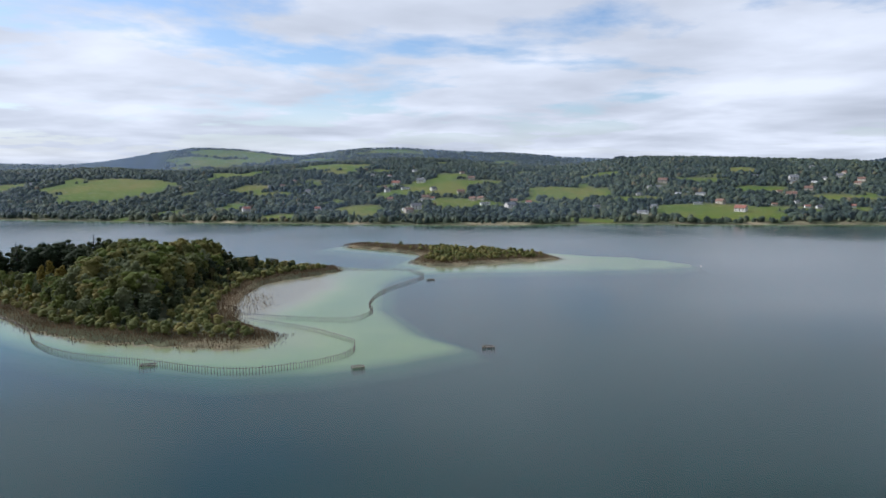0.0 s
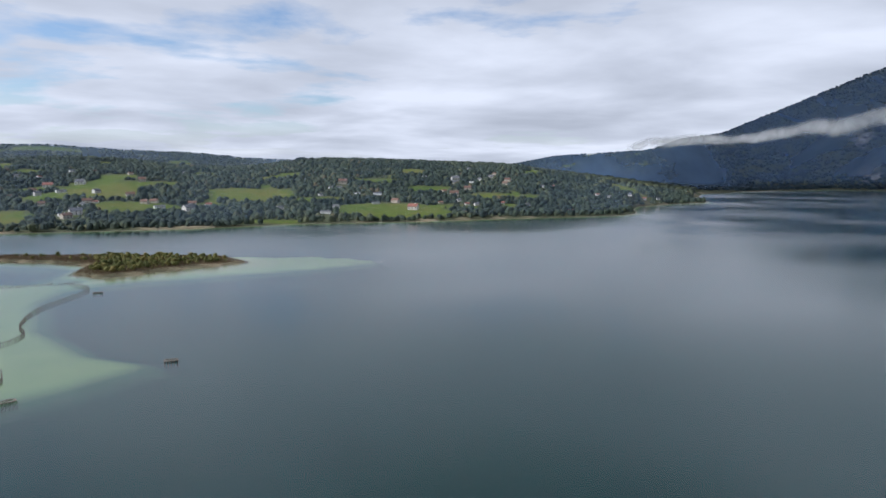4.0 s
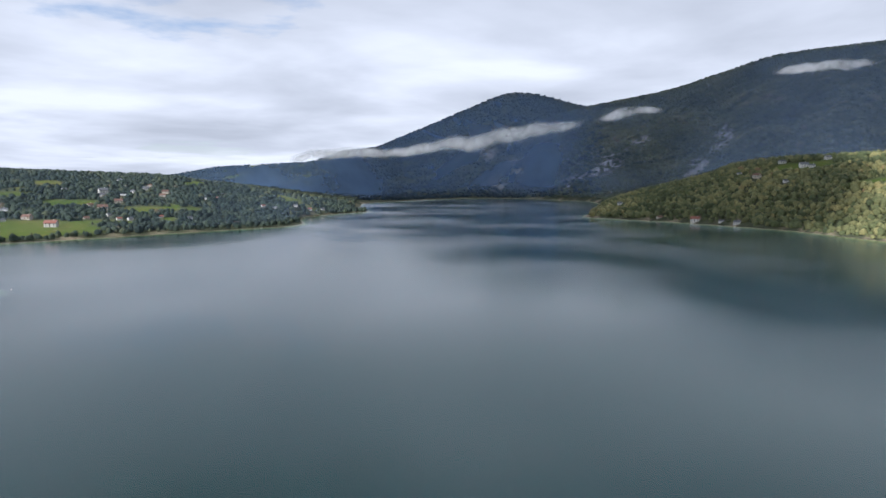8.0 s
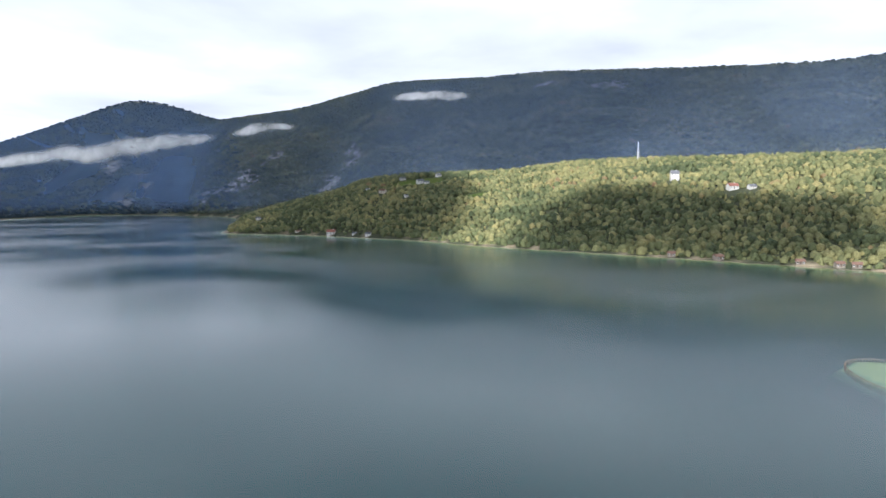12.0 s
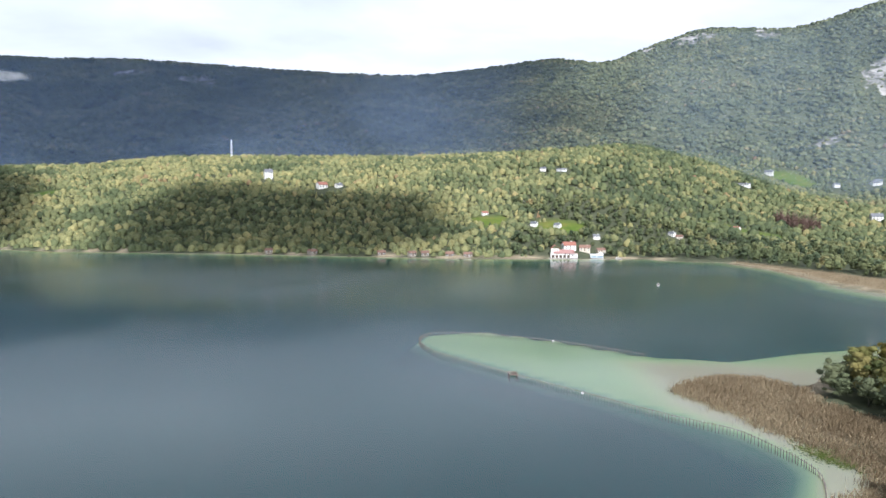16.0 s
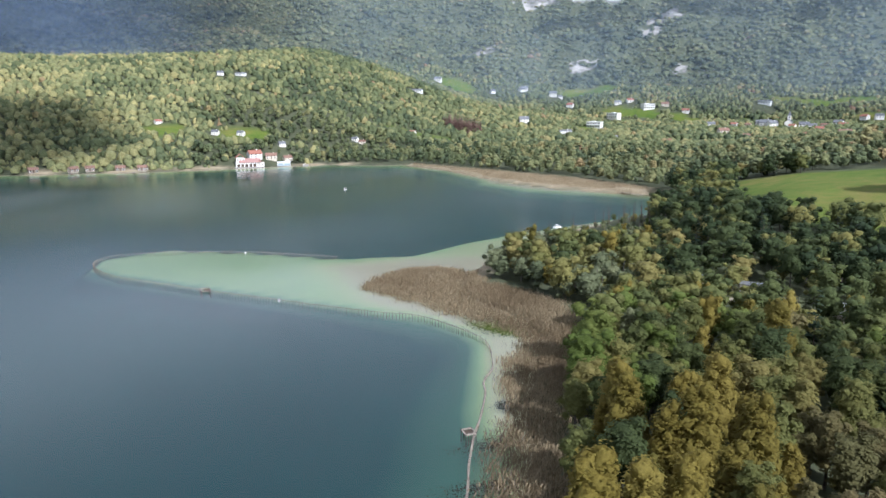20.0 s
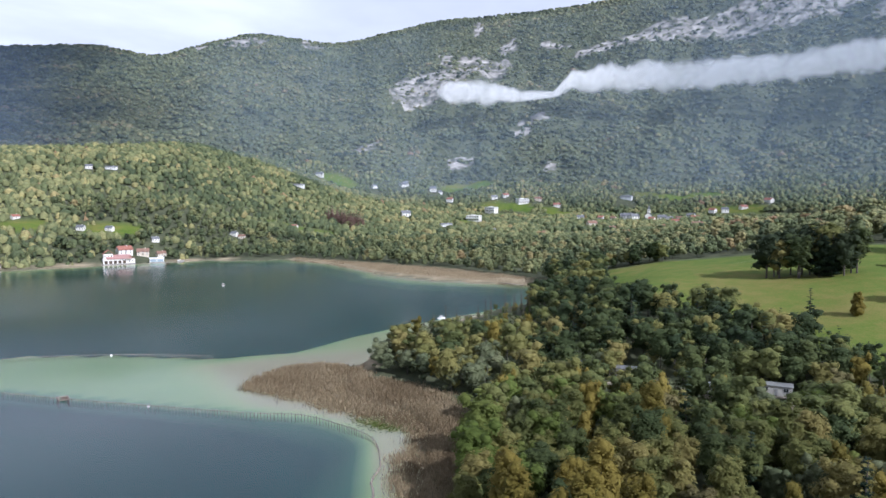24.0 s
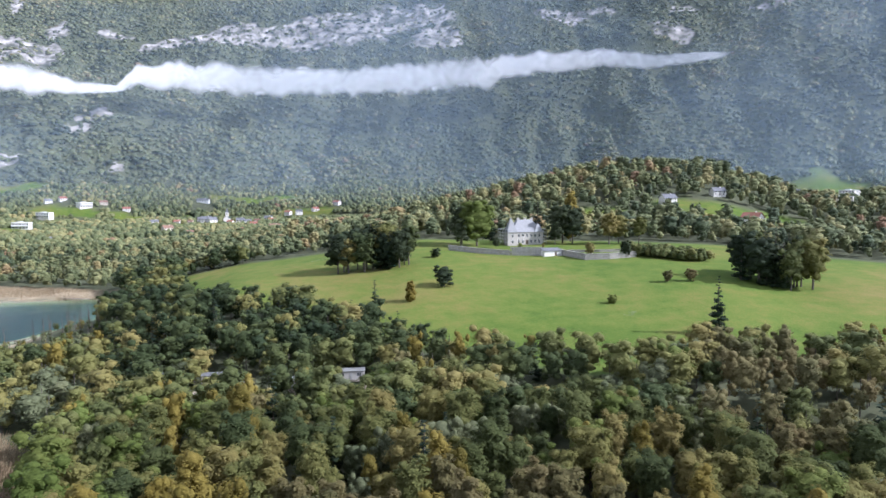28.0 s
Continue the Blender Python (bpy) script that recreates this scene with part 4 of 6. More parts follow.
WOOD = "trees of the lakeside wood"
patterns = {
    "green": [tree_kind("ash_tree", 401, 3000, 0.31, 14, 0.31, 0.24, 16, "round", leaf_green, "olive-green broadleaf tree in autumn leaf", level=1),
        tree_kind("ash_tree", 402, 3000, 0.31, 14, 0.28, 0.28, 18, "round", leaf_green, "olive-green broadleaf tree in autumn leaf", level=1),
        tree_kind("alder_tree", 403, 3000, 0.31, 15, 0.22, 0.22, 19, "round", leaf_green, "narrow olive-green alder tree in autumn leaf", level=1),
        tree_kind("alder_tree", 404, 3000, 0.31, 15, 0.25, 0.3, 15, "round", leaf_green, "narrow olive-green alder tree in autumn leaf", level=1)],
    "yellow": [tree_kind("poplar_tree", 411, 3000, 0.31, 17, 0.235, 0.16, 21, "column", leaf_yellow, "golden-yellow poplar tree with a tall crown", level=1),
        tree_kind("poplar_tree", 412, 3000, 0.31, 17, 0.20, 0.14, 21, "column", leaf_yellow, "golden-yellow poplar tree with a tall crown", level=1)],
    "brown": [tree_kind("birch_tree", 421, 3000, 0.31, 13, 0.23, 0.25, 16, "round", leaf_brown, "brownish birch tree with thinning autumn leaves", level=1),
        tree_kind("birch_tree", 422, 3000, 0.31, 13, 0.2, 0.22, 16, "round", leaf_brown, "brownish birch tree with thinning autumn leaves", level=1)],
    "willow": [tree_kind("willow_tree", 431, 3000, 0.31, 12, 0.38, 0.12, 18, "weeping", leaf_willow, "grey-green rounded willow with hanging twigs", level=1)],
    "bright": [tree_kind("maple_tree", 441, 3000, 0.31, 14, 0.35, 0.16, 19, "round", leaf_bright, "fresh green tree with a broad crown", level=1)],
    "conifer": [tree_kind("spruce_tree", 451, 3000, 0.31, 16, 0.19, 0.06, 20, "cone", leaf_dark, "dark green pointed spruce tree", level=1)],
    "dark": [tree_kind("oak_tree", 461, 3000, 0.31, 15, 0.32, 0.2, 19, "round", leaf_oak, "dark green oak with a broad crown", level=1)],
}
# the same kinds with coarser leaves, for trees far from the camera
far_patterns = {
    "green": [tree_kind("ash_tree", 451, 800, 0.48, 14, 0.31, 0.24, 16, "round", leaf_green, "olive-green broadleaf tree in autumn leaf", level=1),
        tree_kind("ash_tree", 452, 800, 0.48, 14, 0.28, 0.28, 18, "round", leaf_green, "olive-green broadleaf tree in autumn leaf", level=1),
        tree_kind("alder_tree", 453, 800, 0.48, 15, 0.22, 0.22, 19, "round", leaf_green, "narrow olive-green alder tree in autumn leaf", level=1),
        tree_kind("alder_tree", 454, 800, 0.48, 15, 0.25, 0.3, 15, "round", leaf_green, "narrow olive-green alder tree in autumn leaf", level=1)],
    "yellow": [tree_kind("poplar_tree", 461, 800, 0.48, 17, 0.235, 0.16, 21, "column", leaf_yellow, "golden-yellow poplar tree with a tall crown", level=1),
        tree_kind("poplar_tree", 462, 800, 0.48, 17, 0.20, 0.14, 21, "column", leaf_yellow, "golden-yellow poplar tree with a tall crown", level=1)],
    "brown": [tree_kind("birch_tree", 471, 800, 0.48, 13, 0.23, 0.25, 16, "round", leaf_brown, "brownish birch tree with thinning autumn leaves", level=1),
        tree_kind("birch_tree", 472, 800, 0.48, 13, 0.2, 0.22, 16, "round", leaf_brown, "brownish birch tree with thinning autumn leaves", level=1)],
    "willow": [tree_kind("willow_tree", 481, 800, 0.48, 12, 0.38, 0.12, 18, "weeping", leaf_willow, "grey-green rounded willow with hanging twigs", level=1)],
    "bright": [tree_kind("maple_tree", 491, 800, 0.48, 14, 0.35, 0.16, 19, "round", leaf_bright, "fresh green tree with a broad crown", level=1)],
    "conifer": [tree_kind("spruce_tree", 501, 800, 0.48, 16, 0.19, 0.06, 20, "cone", leaf_dark, "dark green pointed spruce tree", level=1)],
    "dark": [tree_kind("oak_tree", 511, 800, 0.48, 15, 0.32, 0.2, 19, "round", leaf_oak, "dark green oak with a broad crown", level=1)],
}
used = set()


def plant(kind, x, y, scale, z=None, label="", group="", rng=random.Random(5)):
    """Stands one tree of a kind at a place."""
    pattern = rng.choice((patterns if math.hypot(x, y) < 215 else far_patterns)[kind])
    z = float(height(np.array([x]), np.array([y]))[0]) if z is None else z
    m = pose(x, y, z - 0.1, 0, 0, rng.uniform(0, 360)) @ Matrix.Diagonal((scale * rng.uniform(0.9, 1.2), scale * rng.uniform(0.9, 1.2), scale, 1))
    if pattern.name in used:
        ob = copy_thing(pattern, m @ Matrix.Diagonal((*(1 / v for v in pattern.scale), 1)))
    else:
        used.add(pattern.name)
        set_pattern(pattern, m)
        ob = pattern
    if label:
        ob["label"] = label
    if group:
        ob["group"] = group
    return ob


REEDS = [(162, -179), (160, -158), (156, -150), (140, -148), (128, -149), (119, -147), (108, -147), (98, -147), (90, -143), (83, -125), (73, -109),
         (65, -96), (59, -86), (54, -76), (40, -56), (26, -52), (40, -76), (45, -83), (56, -103), (66, -128), (73, -142), (85, -162), (97, -170), (110, -176), (127, -178), (143, -188), (156, -188)]


def near_kind(x, y, u):
    """Which tree grows where in the wood below the camera; u is a random number."""
    az, r = float(azimuth(x, y)), math.hypot(x, y)
    patch = float(waves(np.array([x]), np.array([y]), 70, 77, 2)[0])
    if -170 < az < -154 and r < 113:
        return "yellow" if u < 0.85 else "green"
    if -150 > az > -160 and r < 145:
        return "bright" if u < 0.3 else "green"
    if az < -168 and r < 118:
        return "brown" if u < 0.7 else ("yellow" if u < 0.82 else "green")
    if az < -205 and 150 < r < 235:
        return "brown" if u < 0.6 else ("conifer" if u > 0.95 else "green")
    if az > -157 and r > 178:
        return "willow" if u < 0.45 else ("yellow" if u > 0.95 else "green")
    if az > -157 and 140 < r <= 178:
        return "bright" if u < 0.55 else "green"
    if -184 < az < -158 and r > 215:
        return "dark" if u < 0.45 else ("conifer" if u < 0.57 else "green")
    if patch > 0.45 and u < 0.4:
        return "willow"
    return "yellow" if u > 0.91 else ("brown" if u > 0.85 else ("conifer" if u < 0.03 else ("bright" if u < 0.08 else ("willow" if u < 0.14 else "green"))))


def in_wood(x, y, inland):
    az, r = azimuth(x, y), np.hypot(x, y)
    m = (outline_distance(REEDS, x, y) < -1) & (inland > 6) & (field_amount(x, y) < 0.5) & cleared(x, y)
    # a footpath up to the camp site, and the camp site's lane
    m &= ~((np.abs(x - 8 - 0.02 * (y + 170)) < 2.4) & (y < -166) & (y > -200)) & ~((np.abs(y + 196 + 0.08 * x) < 3.0) & (x > 0) & (x < 95))
    return m


def build_wood():
    x, y, inland, rng = spots(61, 6.4, -250, -460, 230, -30, lambda x, y: sector(72, 330, -218, -140)(x, y) | sector(330, 462, -169, -150)(x, y))
    m = in_wood(x, y, inland) & ~((azimuth(x, y) > -160) & (np.hypot(x, y) > 300) & (inland < 4))
    x, y = x[m], y[m]
    z = height(x, y, inland[m])
    r = np.hypot(x, y)
    order = np.argsort(r)
    picks = random.Random(9)
    rest = {}
    for n, i in enumerate(order):
        kind = near_kind(x[i], y[i], picks.random())
        s = picks.choice((picks.uniform(0.55, 0.8), picks.uniform(0.75, 0.95), picks.uniform(0.9, 1.15)))
        if azimuth(x[i], y[i]) > -158:
            s = min(s, max(0.3, 4.2 * (1 - r[i] / 325)))
        if n < 300:
            plant(kind, float(x[i]), float(y[i]), s, float(z[i]), group=WOOD)
        else:
            rest.setdefault(kind, []).append((x[i], y[i], z[i], s))
    sizes = {"green": (14, 1.0), "yellow": (16, 0.6), "brown": (13, 0.75), "willow": (11, 1.15), "bright": (13, 1.0), "conifer": (15, 1.0), "dark": (14, 1.0)}
    mats = {"green": foliage("green stand", GREEN, True, 0.3), "yellow": foliage("yellow stand", YELLOW, True, 0.3), "brown": foliage("brown stand", BROWN, True, 0.3),
            "willow": foliage("willow stand", WILLOW, True, 0.3), "bright": foliage("bright stand", BRIGHT, True, 0.3), "conifer": foliage("needle stand", DARK, True, 0.1), "dark": foliage("dark stand", [(0.0, (0.028, 0.045, 0.020)), (1.0, (0.060, 0.080, 0.028))], True, 0.2)}
    words = {"green": "olive-green broadleaf trees of the lakeside wood", "yellow": "golden-yellow poplars of the lakeside wood", "brown": "brownish birches of the lakeside wood",
             "willow": "grey-green willows near the reeds", "bright": "fresh green trees near the reeds", "conifer": "dark spruces below the meadow", "dark": "dark oaks on the bank below the meadow"}
    for kind, rows in rest.items():
        a = np.array(rows)
        tall, wide = sizes[kind]
        use = near_fine[-1:] if kind == "conifer" else near_fine[:-1]
        rg = np.random.RandomState(3)
        scatter("wood", use, a[:, 0], a[:, 1], a[:, 2] - 0.3, tall * a[:, 3], tall * wide * a[:, 3] * 1.1, rg.rand(len(a)), mats[kind], words[kind])
    bm = bmesh.new()
    for i in order[300:]:
        if picks.random() < 0.6:
            tube(bm, (x[i], y[i], z[i] - 0.5), (x[i] + 0.2, y[i], z[i] + 9 * 1.0), 0.2, 0.08, 4)
    tagged(part("tree_trunks", bm, bark), "slender grey trunks inside the lakeside wood", "trunks", kind="stuff")


def build_dead_stand():
    """A stand of dead, reddish-brown conifers above the village."""
    x, y, inland, rng = spots(64, 5.0, 545, -785, 620, -720, lambda x, y: np.hypot((x - 581) / 32, (y + 752) / 20) < 1)
    h = rng.uniform(15, 23, len(x))
    dead = foliage("dead needles", [(0.0, (0.165, 0.105, 0.085)), (1.0, (0.235, 0.160, 0.130))], True, 0.1, 0.8)
    scatter("wood", near_fine[-1:], x, y, height(x, y, inland), h, h * 0.9, rng.rand(len(x)), dead, "reddish-brown dead spruces above the village")


near_fine = []
for i in range(6):
    cv, cf, _ = leaf_crown(350 + i, 700, 0.031, 1.0, 0.34, 0.2, 9, "round", 0)
    near_fine.append((cv, cf))
cv, cf, _ = leaf_crown(360, 260, 0.036, 1.0, 0.19, 0.06, 14, "cone", 1)
near_fine.append((cv, cf))
build_wood()
build_dead_stand()

# trees that stand alone on the meadow and round the manor
MANOR_TREES = "trees round the manor"
for x, y, s, kind, words in [(-23, -293, 0.78, "dark", "round green tree alone on the meadow"), (-8, -275, 0.55, "yellow", "small yellowing tree alone on the meadow"),
                             (-86, -260, 0.34, "bright", "small green bush on the meadow"), (-118, -284, 0.55, "brown", "small grey fruit tree on the meadow"),
                             (-128, -284, 0.58, "brown", "small grey fruit tree on the meadow"), (-109, -220, 1.25, "conifer", "tall thin spruce at the meadow's edge"),
                             (-23, -354, 0.42, "dark", "small dark tree by the terrace wall"), (6, -258, 0.95, "conifer", "dark spruce at the wood's edge")]:
    single = plant(kind, x, y, s, float(height(np.array([x * 1.0]), np.array([y * 1.0]))[0]) - (0.0 if kind == "conifer" else 2.2 * s), label=words)
    if kind != "conifer":
        single.matrix_basis = single.matrix_basis @ Matrix.Diagonal((1.45, 1.45, 1.0, 1.0))
for x, y, s, kind in [(-50, -396, 1.62, "bright"), (-42, -403, 1.35, "dark"), (-40, -391, 0.95, "dark"), (-62, -424, 1.25, "conifer"), (-92, -425, 1.3, "conifer"), (-103, -406, 1.35, "dark"),
                      (-108, -402, 1.25, "dark"), (-111, -418, 1.4, "yellow"), (-101, -342, 0.5, "green"), (-119, -340, 0.5, "dark"), (-73, -384, 0.22, "bright"), (-86, -383, 0.2, "green"),
                      (-128, -395, 1.1, "green"), (-136, -402, 1.0, "green"), (-146, -395, 0.9, "green"), (-97, -400, 0.8, "dark"), (-60, -388, 0.35, "dark")]:
    plant(kind, x, y, s * 1.3, group=MANOR_TREES)
rng_c = random.Random(12)
for cx, cy, wx, wy, count, kinds in [(10, -340, 21, 9, 24, ("dark", "green", "dark", "green", "conifer")), (-168, -284, 17, 15, 22, ("conifer", "green", "dark", "green", "conifer"))]:
    for _ in range(count):
        a, d = rng_c.uniform(0, 6.283), math.sqrt(rng_c.random())
        plant(rng_c.choice(kinds), cx + wx * d * math.cos(a), cy + wy * d * math.sin(a), rng_c.uniform(1.1, 1.65), group="trees of the meadow copses")

hx, hy, _, hedge_rng = spots(66, 2.3, -156, -354, -122, -326, lambda x, y: np.abs((x + 139) * 0.55 + (y + 339) * 0.83) + 0.25 * np.abs(x + 139) < 8.5)
hedge_h = hedge_rng.uniform(3.5, 8.5, len(hx))
scatter("bushes", bush_shapes, hx, hy, height(hx, hy) - 0.5, hedge_h, hedge_h * 1.2, hedge_rng.uniform(0.1, 0.8, len(hx)), leaf_joined_green, "dense green shrubs beside the terrace wall", "bushes")

# ---- the islands' trees and bushes ----


def build_islands():
    x, y, inland, rng = spots(71, 6.2, -275, 225, -60, 435, lambda x, y: outline_distance(ISLE_A, x, y) > 11)
    n = 0
    pick = random.Random(4)
    for px, py, d, pz in zip(x.tolist(), y.tolist(), inland.tolist(), height(x, y, inland).tolist()):
        if px > -88 or (px > -108 and py < 275) or d > 400:
            continue
        deep = min(1.0, (d - 9) / 25)
        pines = px < -190 and py > 350
        low_left = px < -170 and py < 350
        kind = ("conifer" if pick.random() < 0.25 else "oak") if pines else pick.choice(["bright", "bright", "green", "yellow", "willow"] if low_left else (["green", "bright", "green", "willow", "green"] if px < -125 else ["green", "dark", "dark", "brown"]))
        kind = {"oak": "dark", "olive": "green"}.get(kind, kind)
        size = 1.0 - 0.45 * low_left - (0.35 if px > -125 else 0.0)
        if pines and pick.random() < 0.55:
            continue
        size *= 1.0 if pines else (1.08 if -180 < px < -135 and 300 < py < 400 else 0.9)
        plant(kind, px, py, (0.30 + 1.02 * deep) * size * pick.uniform(0.75, 1.1), pz, group="trees of the wooded island")
        n += 1
    for poly, seed, spacing, low, high, words in ((ISLE_A, 72, 3.3, 6, 24, "low bushes on the wooded island"), (ISLE_B, 73, 3.0, 6, 60, "low green bushes on the flat island")):
        xs, ys = [p[0] for p in poly], [p[1] for p in poly]
        x, y, inland, rng = spots(seed, spacing, min(xs), min(ys), max(xs), max(ys), lambda x, y: (outline_distance(poly, x, y) > low) & (outline_distance(poly, x, y) < high))
        keep = rng.rand(len(x)) < (0.75 if poly is ISLE_A else np.where(x > -10, 0.85, 0.12))
        x, y = x[keep], y[keep]
        h = rng.uniform(1.6, 4.2, len(x)) * (1.25 if poly is ISLE_A else 1.1)
        scatter("bushes", bush_shapes, x, y, height(x, y) - 0.5, h, h * 1.35, rng.uniform(0.25, 1.0, len(x)), leaf_joined_green, words, "bushes")


build_islands()

for kinds in (patterns, far_patterns):
    for rows in kinds.values():
        for pattern in rows:
            if pattern.name not in used:
                for ob in (*pattern.children_recursive, pattern):
                    bpy.data.objects.remove(ob)

# ---- reeds ----


def reed_patch(name, poly, seed, spacing, tall, low, high, label, tint=0.5):
    xs, ys = [p[0] for p in poly], [p[1] for p in poly]

    def keep(x, y):
        d = outline_distance(poly, x, y) + 3.0 * waves(x, y, 26, seed, 4) + 1.5 * np.random.RandomState(seed).normal(size=x.shape)
        return (d > low) & (d < high)
    x, y, inland, rng = spots(seed, spacing, min(xs) - 8, min(ys) - 8, max(xs) + 8, max(ys) + 8, keep)
    n = len(x)
    x, y = x + rng.normal(size=n) * spacing * 0.6, y + rng.normal(size=n) * spacing * 0.6
    z = np.maximum(height(x, y, inland), -0.6)
    a = rng.uniform(0, np.pi, n)
    h = tall * rng.uniform(0.55, 1.15, n)
    w = rng.uniform(0.03, 0.085, n)
    lx, ly = rng.normal(size=n) * 0.28, rng.normal(size=n) * 0.28
    dx, dy = np.cos(a) * w, np.sin(a) * w
    p = [np.stack([x - dx, y - dy, z], 1), np.stack([x + dx, y + dy, z], 1), np.stack([x + dx * 1.2 + lx, y + dy * 1.2 + ly, z + h * 0.95], 1), np.stack([x - dx * 0.4 + lx * 1.3, y - dy * 0.4 + ly * 1.3, z + h], 1)]
    v = np.stack(p, 1).reshape(-1, 3)
    tints = np.repeat(np.clip(tint + 0.2 * waves(x, y, 30, seed + 1, 3) + rng.normal(size=n) * 0.08, 0, 1), 4)
    tagged(new(name, mesh_from(name, v, np.arange(4 * n).reshape(-1, 4), reed_leaf, {"tint": tints})), label, "reeds", kind="stuff")


reed_patch("reeds", REEDS, 81, 0.26, 1.3, 0.0, 40, "russet-brown reed bed along the lake shore", 0.90)
reed_patch("reeds", ISLE_A, 82, 0.5, 1.3, -2.0, 13, "brown reed belt round the wooded island", 0.22)
reed_patch("reeds", ISLE_B, 83, 0.55, 1.2, -1.5, 30, "tawny reeds covering the flat island", 0.32)
reed_patch("reeds", [(-92, 405), (-60, 404), (-20, 402), (-18, 408), (-60, 412)], 84, 0.8, 0.9, 0.0, 10, "sparse reeds in the shallow channel", 0.5)
reed_patch("reeds", [(-96, 330), (-82, 322), (-74, 300), (-80, 280), (-92, 292)], 85, 1.0, 0.9, 0.0, 12, "sparse reeds standing in chalky shallows", 0.6)
reed_patch("reeds", SPIT, 86, 0.75, 1.7, 5.0, 40, "pale dry reeds on the bay's shore", 0.95)

weed = foliage("water weed", [(0.0, (0.030, 0.040, 0.016)), (1.0, (0.075, 0.080, 0.028))], True, 0.2, 1.5)


def weed_bed(cx, cy, long, wide, turn, seed):
    """Dark weed growing up through the shallows."""
    rng = np.random.RandomState(seed)
    n = 1500
    u, v, a = rng.normal(size=n) * long * 0.5, rng.normal(size=n) * wide * 0.5, math.radians(turn)
    x, y = cx + u * math.cos(a) - v * math.sin(a), cy + u * math.sin(a) + v * math.cos(a)
    p = np.stack([x, y, np.full(n, -0.05)], 1)[:, None] + rng.normal(size=(n, 3, 3)) * [0.16, 0.16, 0.03]
    me = mesh_from("water_weed", p.reshape(-1, 3), np.arange(3 * n).reshape(-1, 3), weed, {"tint": np.repeat(rng.rand(n), 3)})
    tagged(new("water_weed", me), "dark olive weed bed under the shallow water", "water weed", kind="stuff")


weed_bed(71, -108, 3.0, 2.2, 60, 1)
weed_bed(64, -93, 8.0, 2.4, 58, 2)
weed_bed(57, -81, 8.0, 2.2, 55, 3)

# ---- buildings ----
plaster = mottled("white plaster", (0.62, 0.60, 0.56), (0.80, 0.78, 0.74), 0.4, 0.9)
cream = mottled("cream plaster", (0.48, 0.42, 0.34), (0.66, 0.60, 0.50), 0.4, 0.9)
slate = mottled("grey slate", (0.10, 0.105, 0.12), (0.20, 0.205, 0.22), 1.2, 0.6)
brown_tile = mottled("brown roof tiles", (0.14, 0.085, 0.065), (0.27, 0.165, 0.125), 1.2, 0.85)
red_tile = mottled("red roof tiles", (0.22, 0.09, 0.065), (0.36, 0.17, 0.13), 1.2, 0.85)
timber = mottled("weathered timber", (0.16, 0.135, 0.11), (0.34, 0.30, 0.25), 2.0, 0.9, relief=0.5)
dark_wood = mottled("dark brown boards", (0.06, 0.045, 0.035), (0.13, 0.095, 0.07), 2.0, 0.9)
stone = mottled("pale limestone", (0.26, 0.245, 0.22), (0.46, 0.44, 0.40), 0.7, 0.95, relief=0.7, depth=0.06)
white_paint = mottled("white paint", (0.70, 0.70, 0.69), (0.84, 0.84, 0.83), 1.0, 0.5)
steel = mottled("galvanised steel", (0.38, 0.39, 0.40), (0.55, 0.56, 0.57), 3.0, 0.45, metal=0.7)
blue_paint = mottled("blue paint", (0.20, 0.26, 0.30), (0.32, 0.39, 0.43), 1.0, 0.6)


def pane_material():
    m, t, b = material("window glass", 0.08, 0.0, 0.5)
    b.inputs["Base Color"].default_value = (0.03, 0.035, 0.04, 1)
    return m


pane_glass = pane_material()


def window(parent, x, y, z, w, h, facing, surround, name="window"):
    """A window on a wall that faces -y (0), +x (1), +y (2) or -x (3): a frame with a pane set back in it."""
    turn = pose(x, y, z, 0, 0, 90 * facing)
    frame_bm = boxes((-w / 2 - 0.1, -0.07, -h / 2 - 0.1, w / 2 + 0.1, 0.02, -h / 2), (-w / 2 - 0.1, -0.07, h / 2, w / 2 + 0.1, 0.02, h / 2 + 0.1),
                     (-w / 2 - 0.1, -0.07, -h / 2, -w / 2, 0.02, h / 2), (w / 2, -0.07, -h / 2, w / 2 + 0.1, 0.02, h / 2), (-0.04, -0.06, -h / 2, 0.04, 0.02, h / 2))
    ob = part(name, frame_bm, surround, parent, at=turn)
    part("pane", boxes((-w / 2, -0.03, -h / 2, w / 2, 0.01, h / 2)), pane_glass, ob)
    return ob


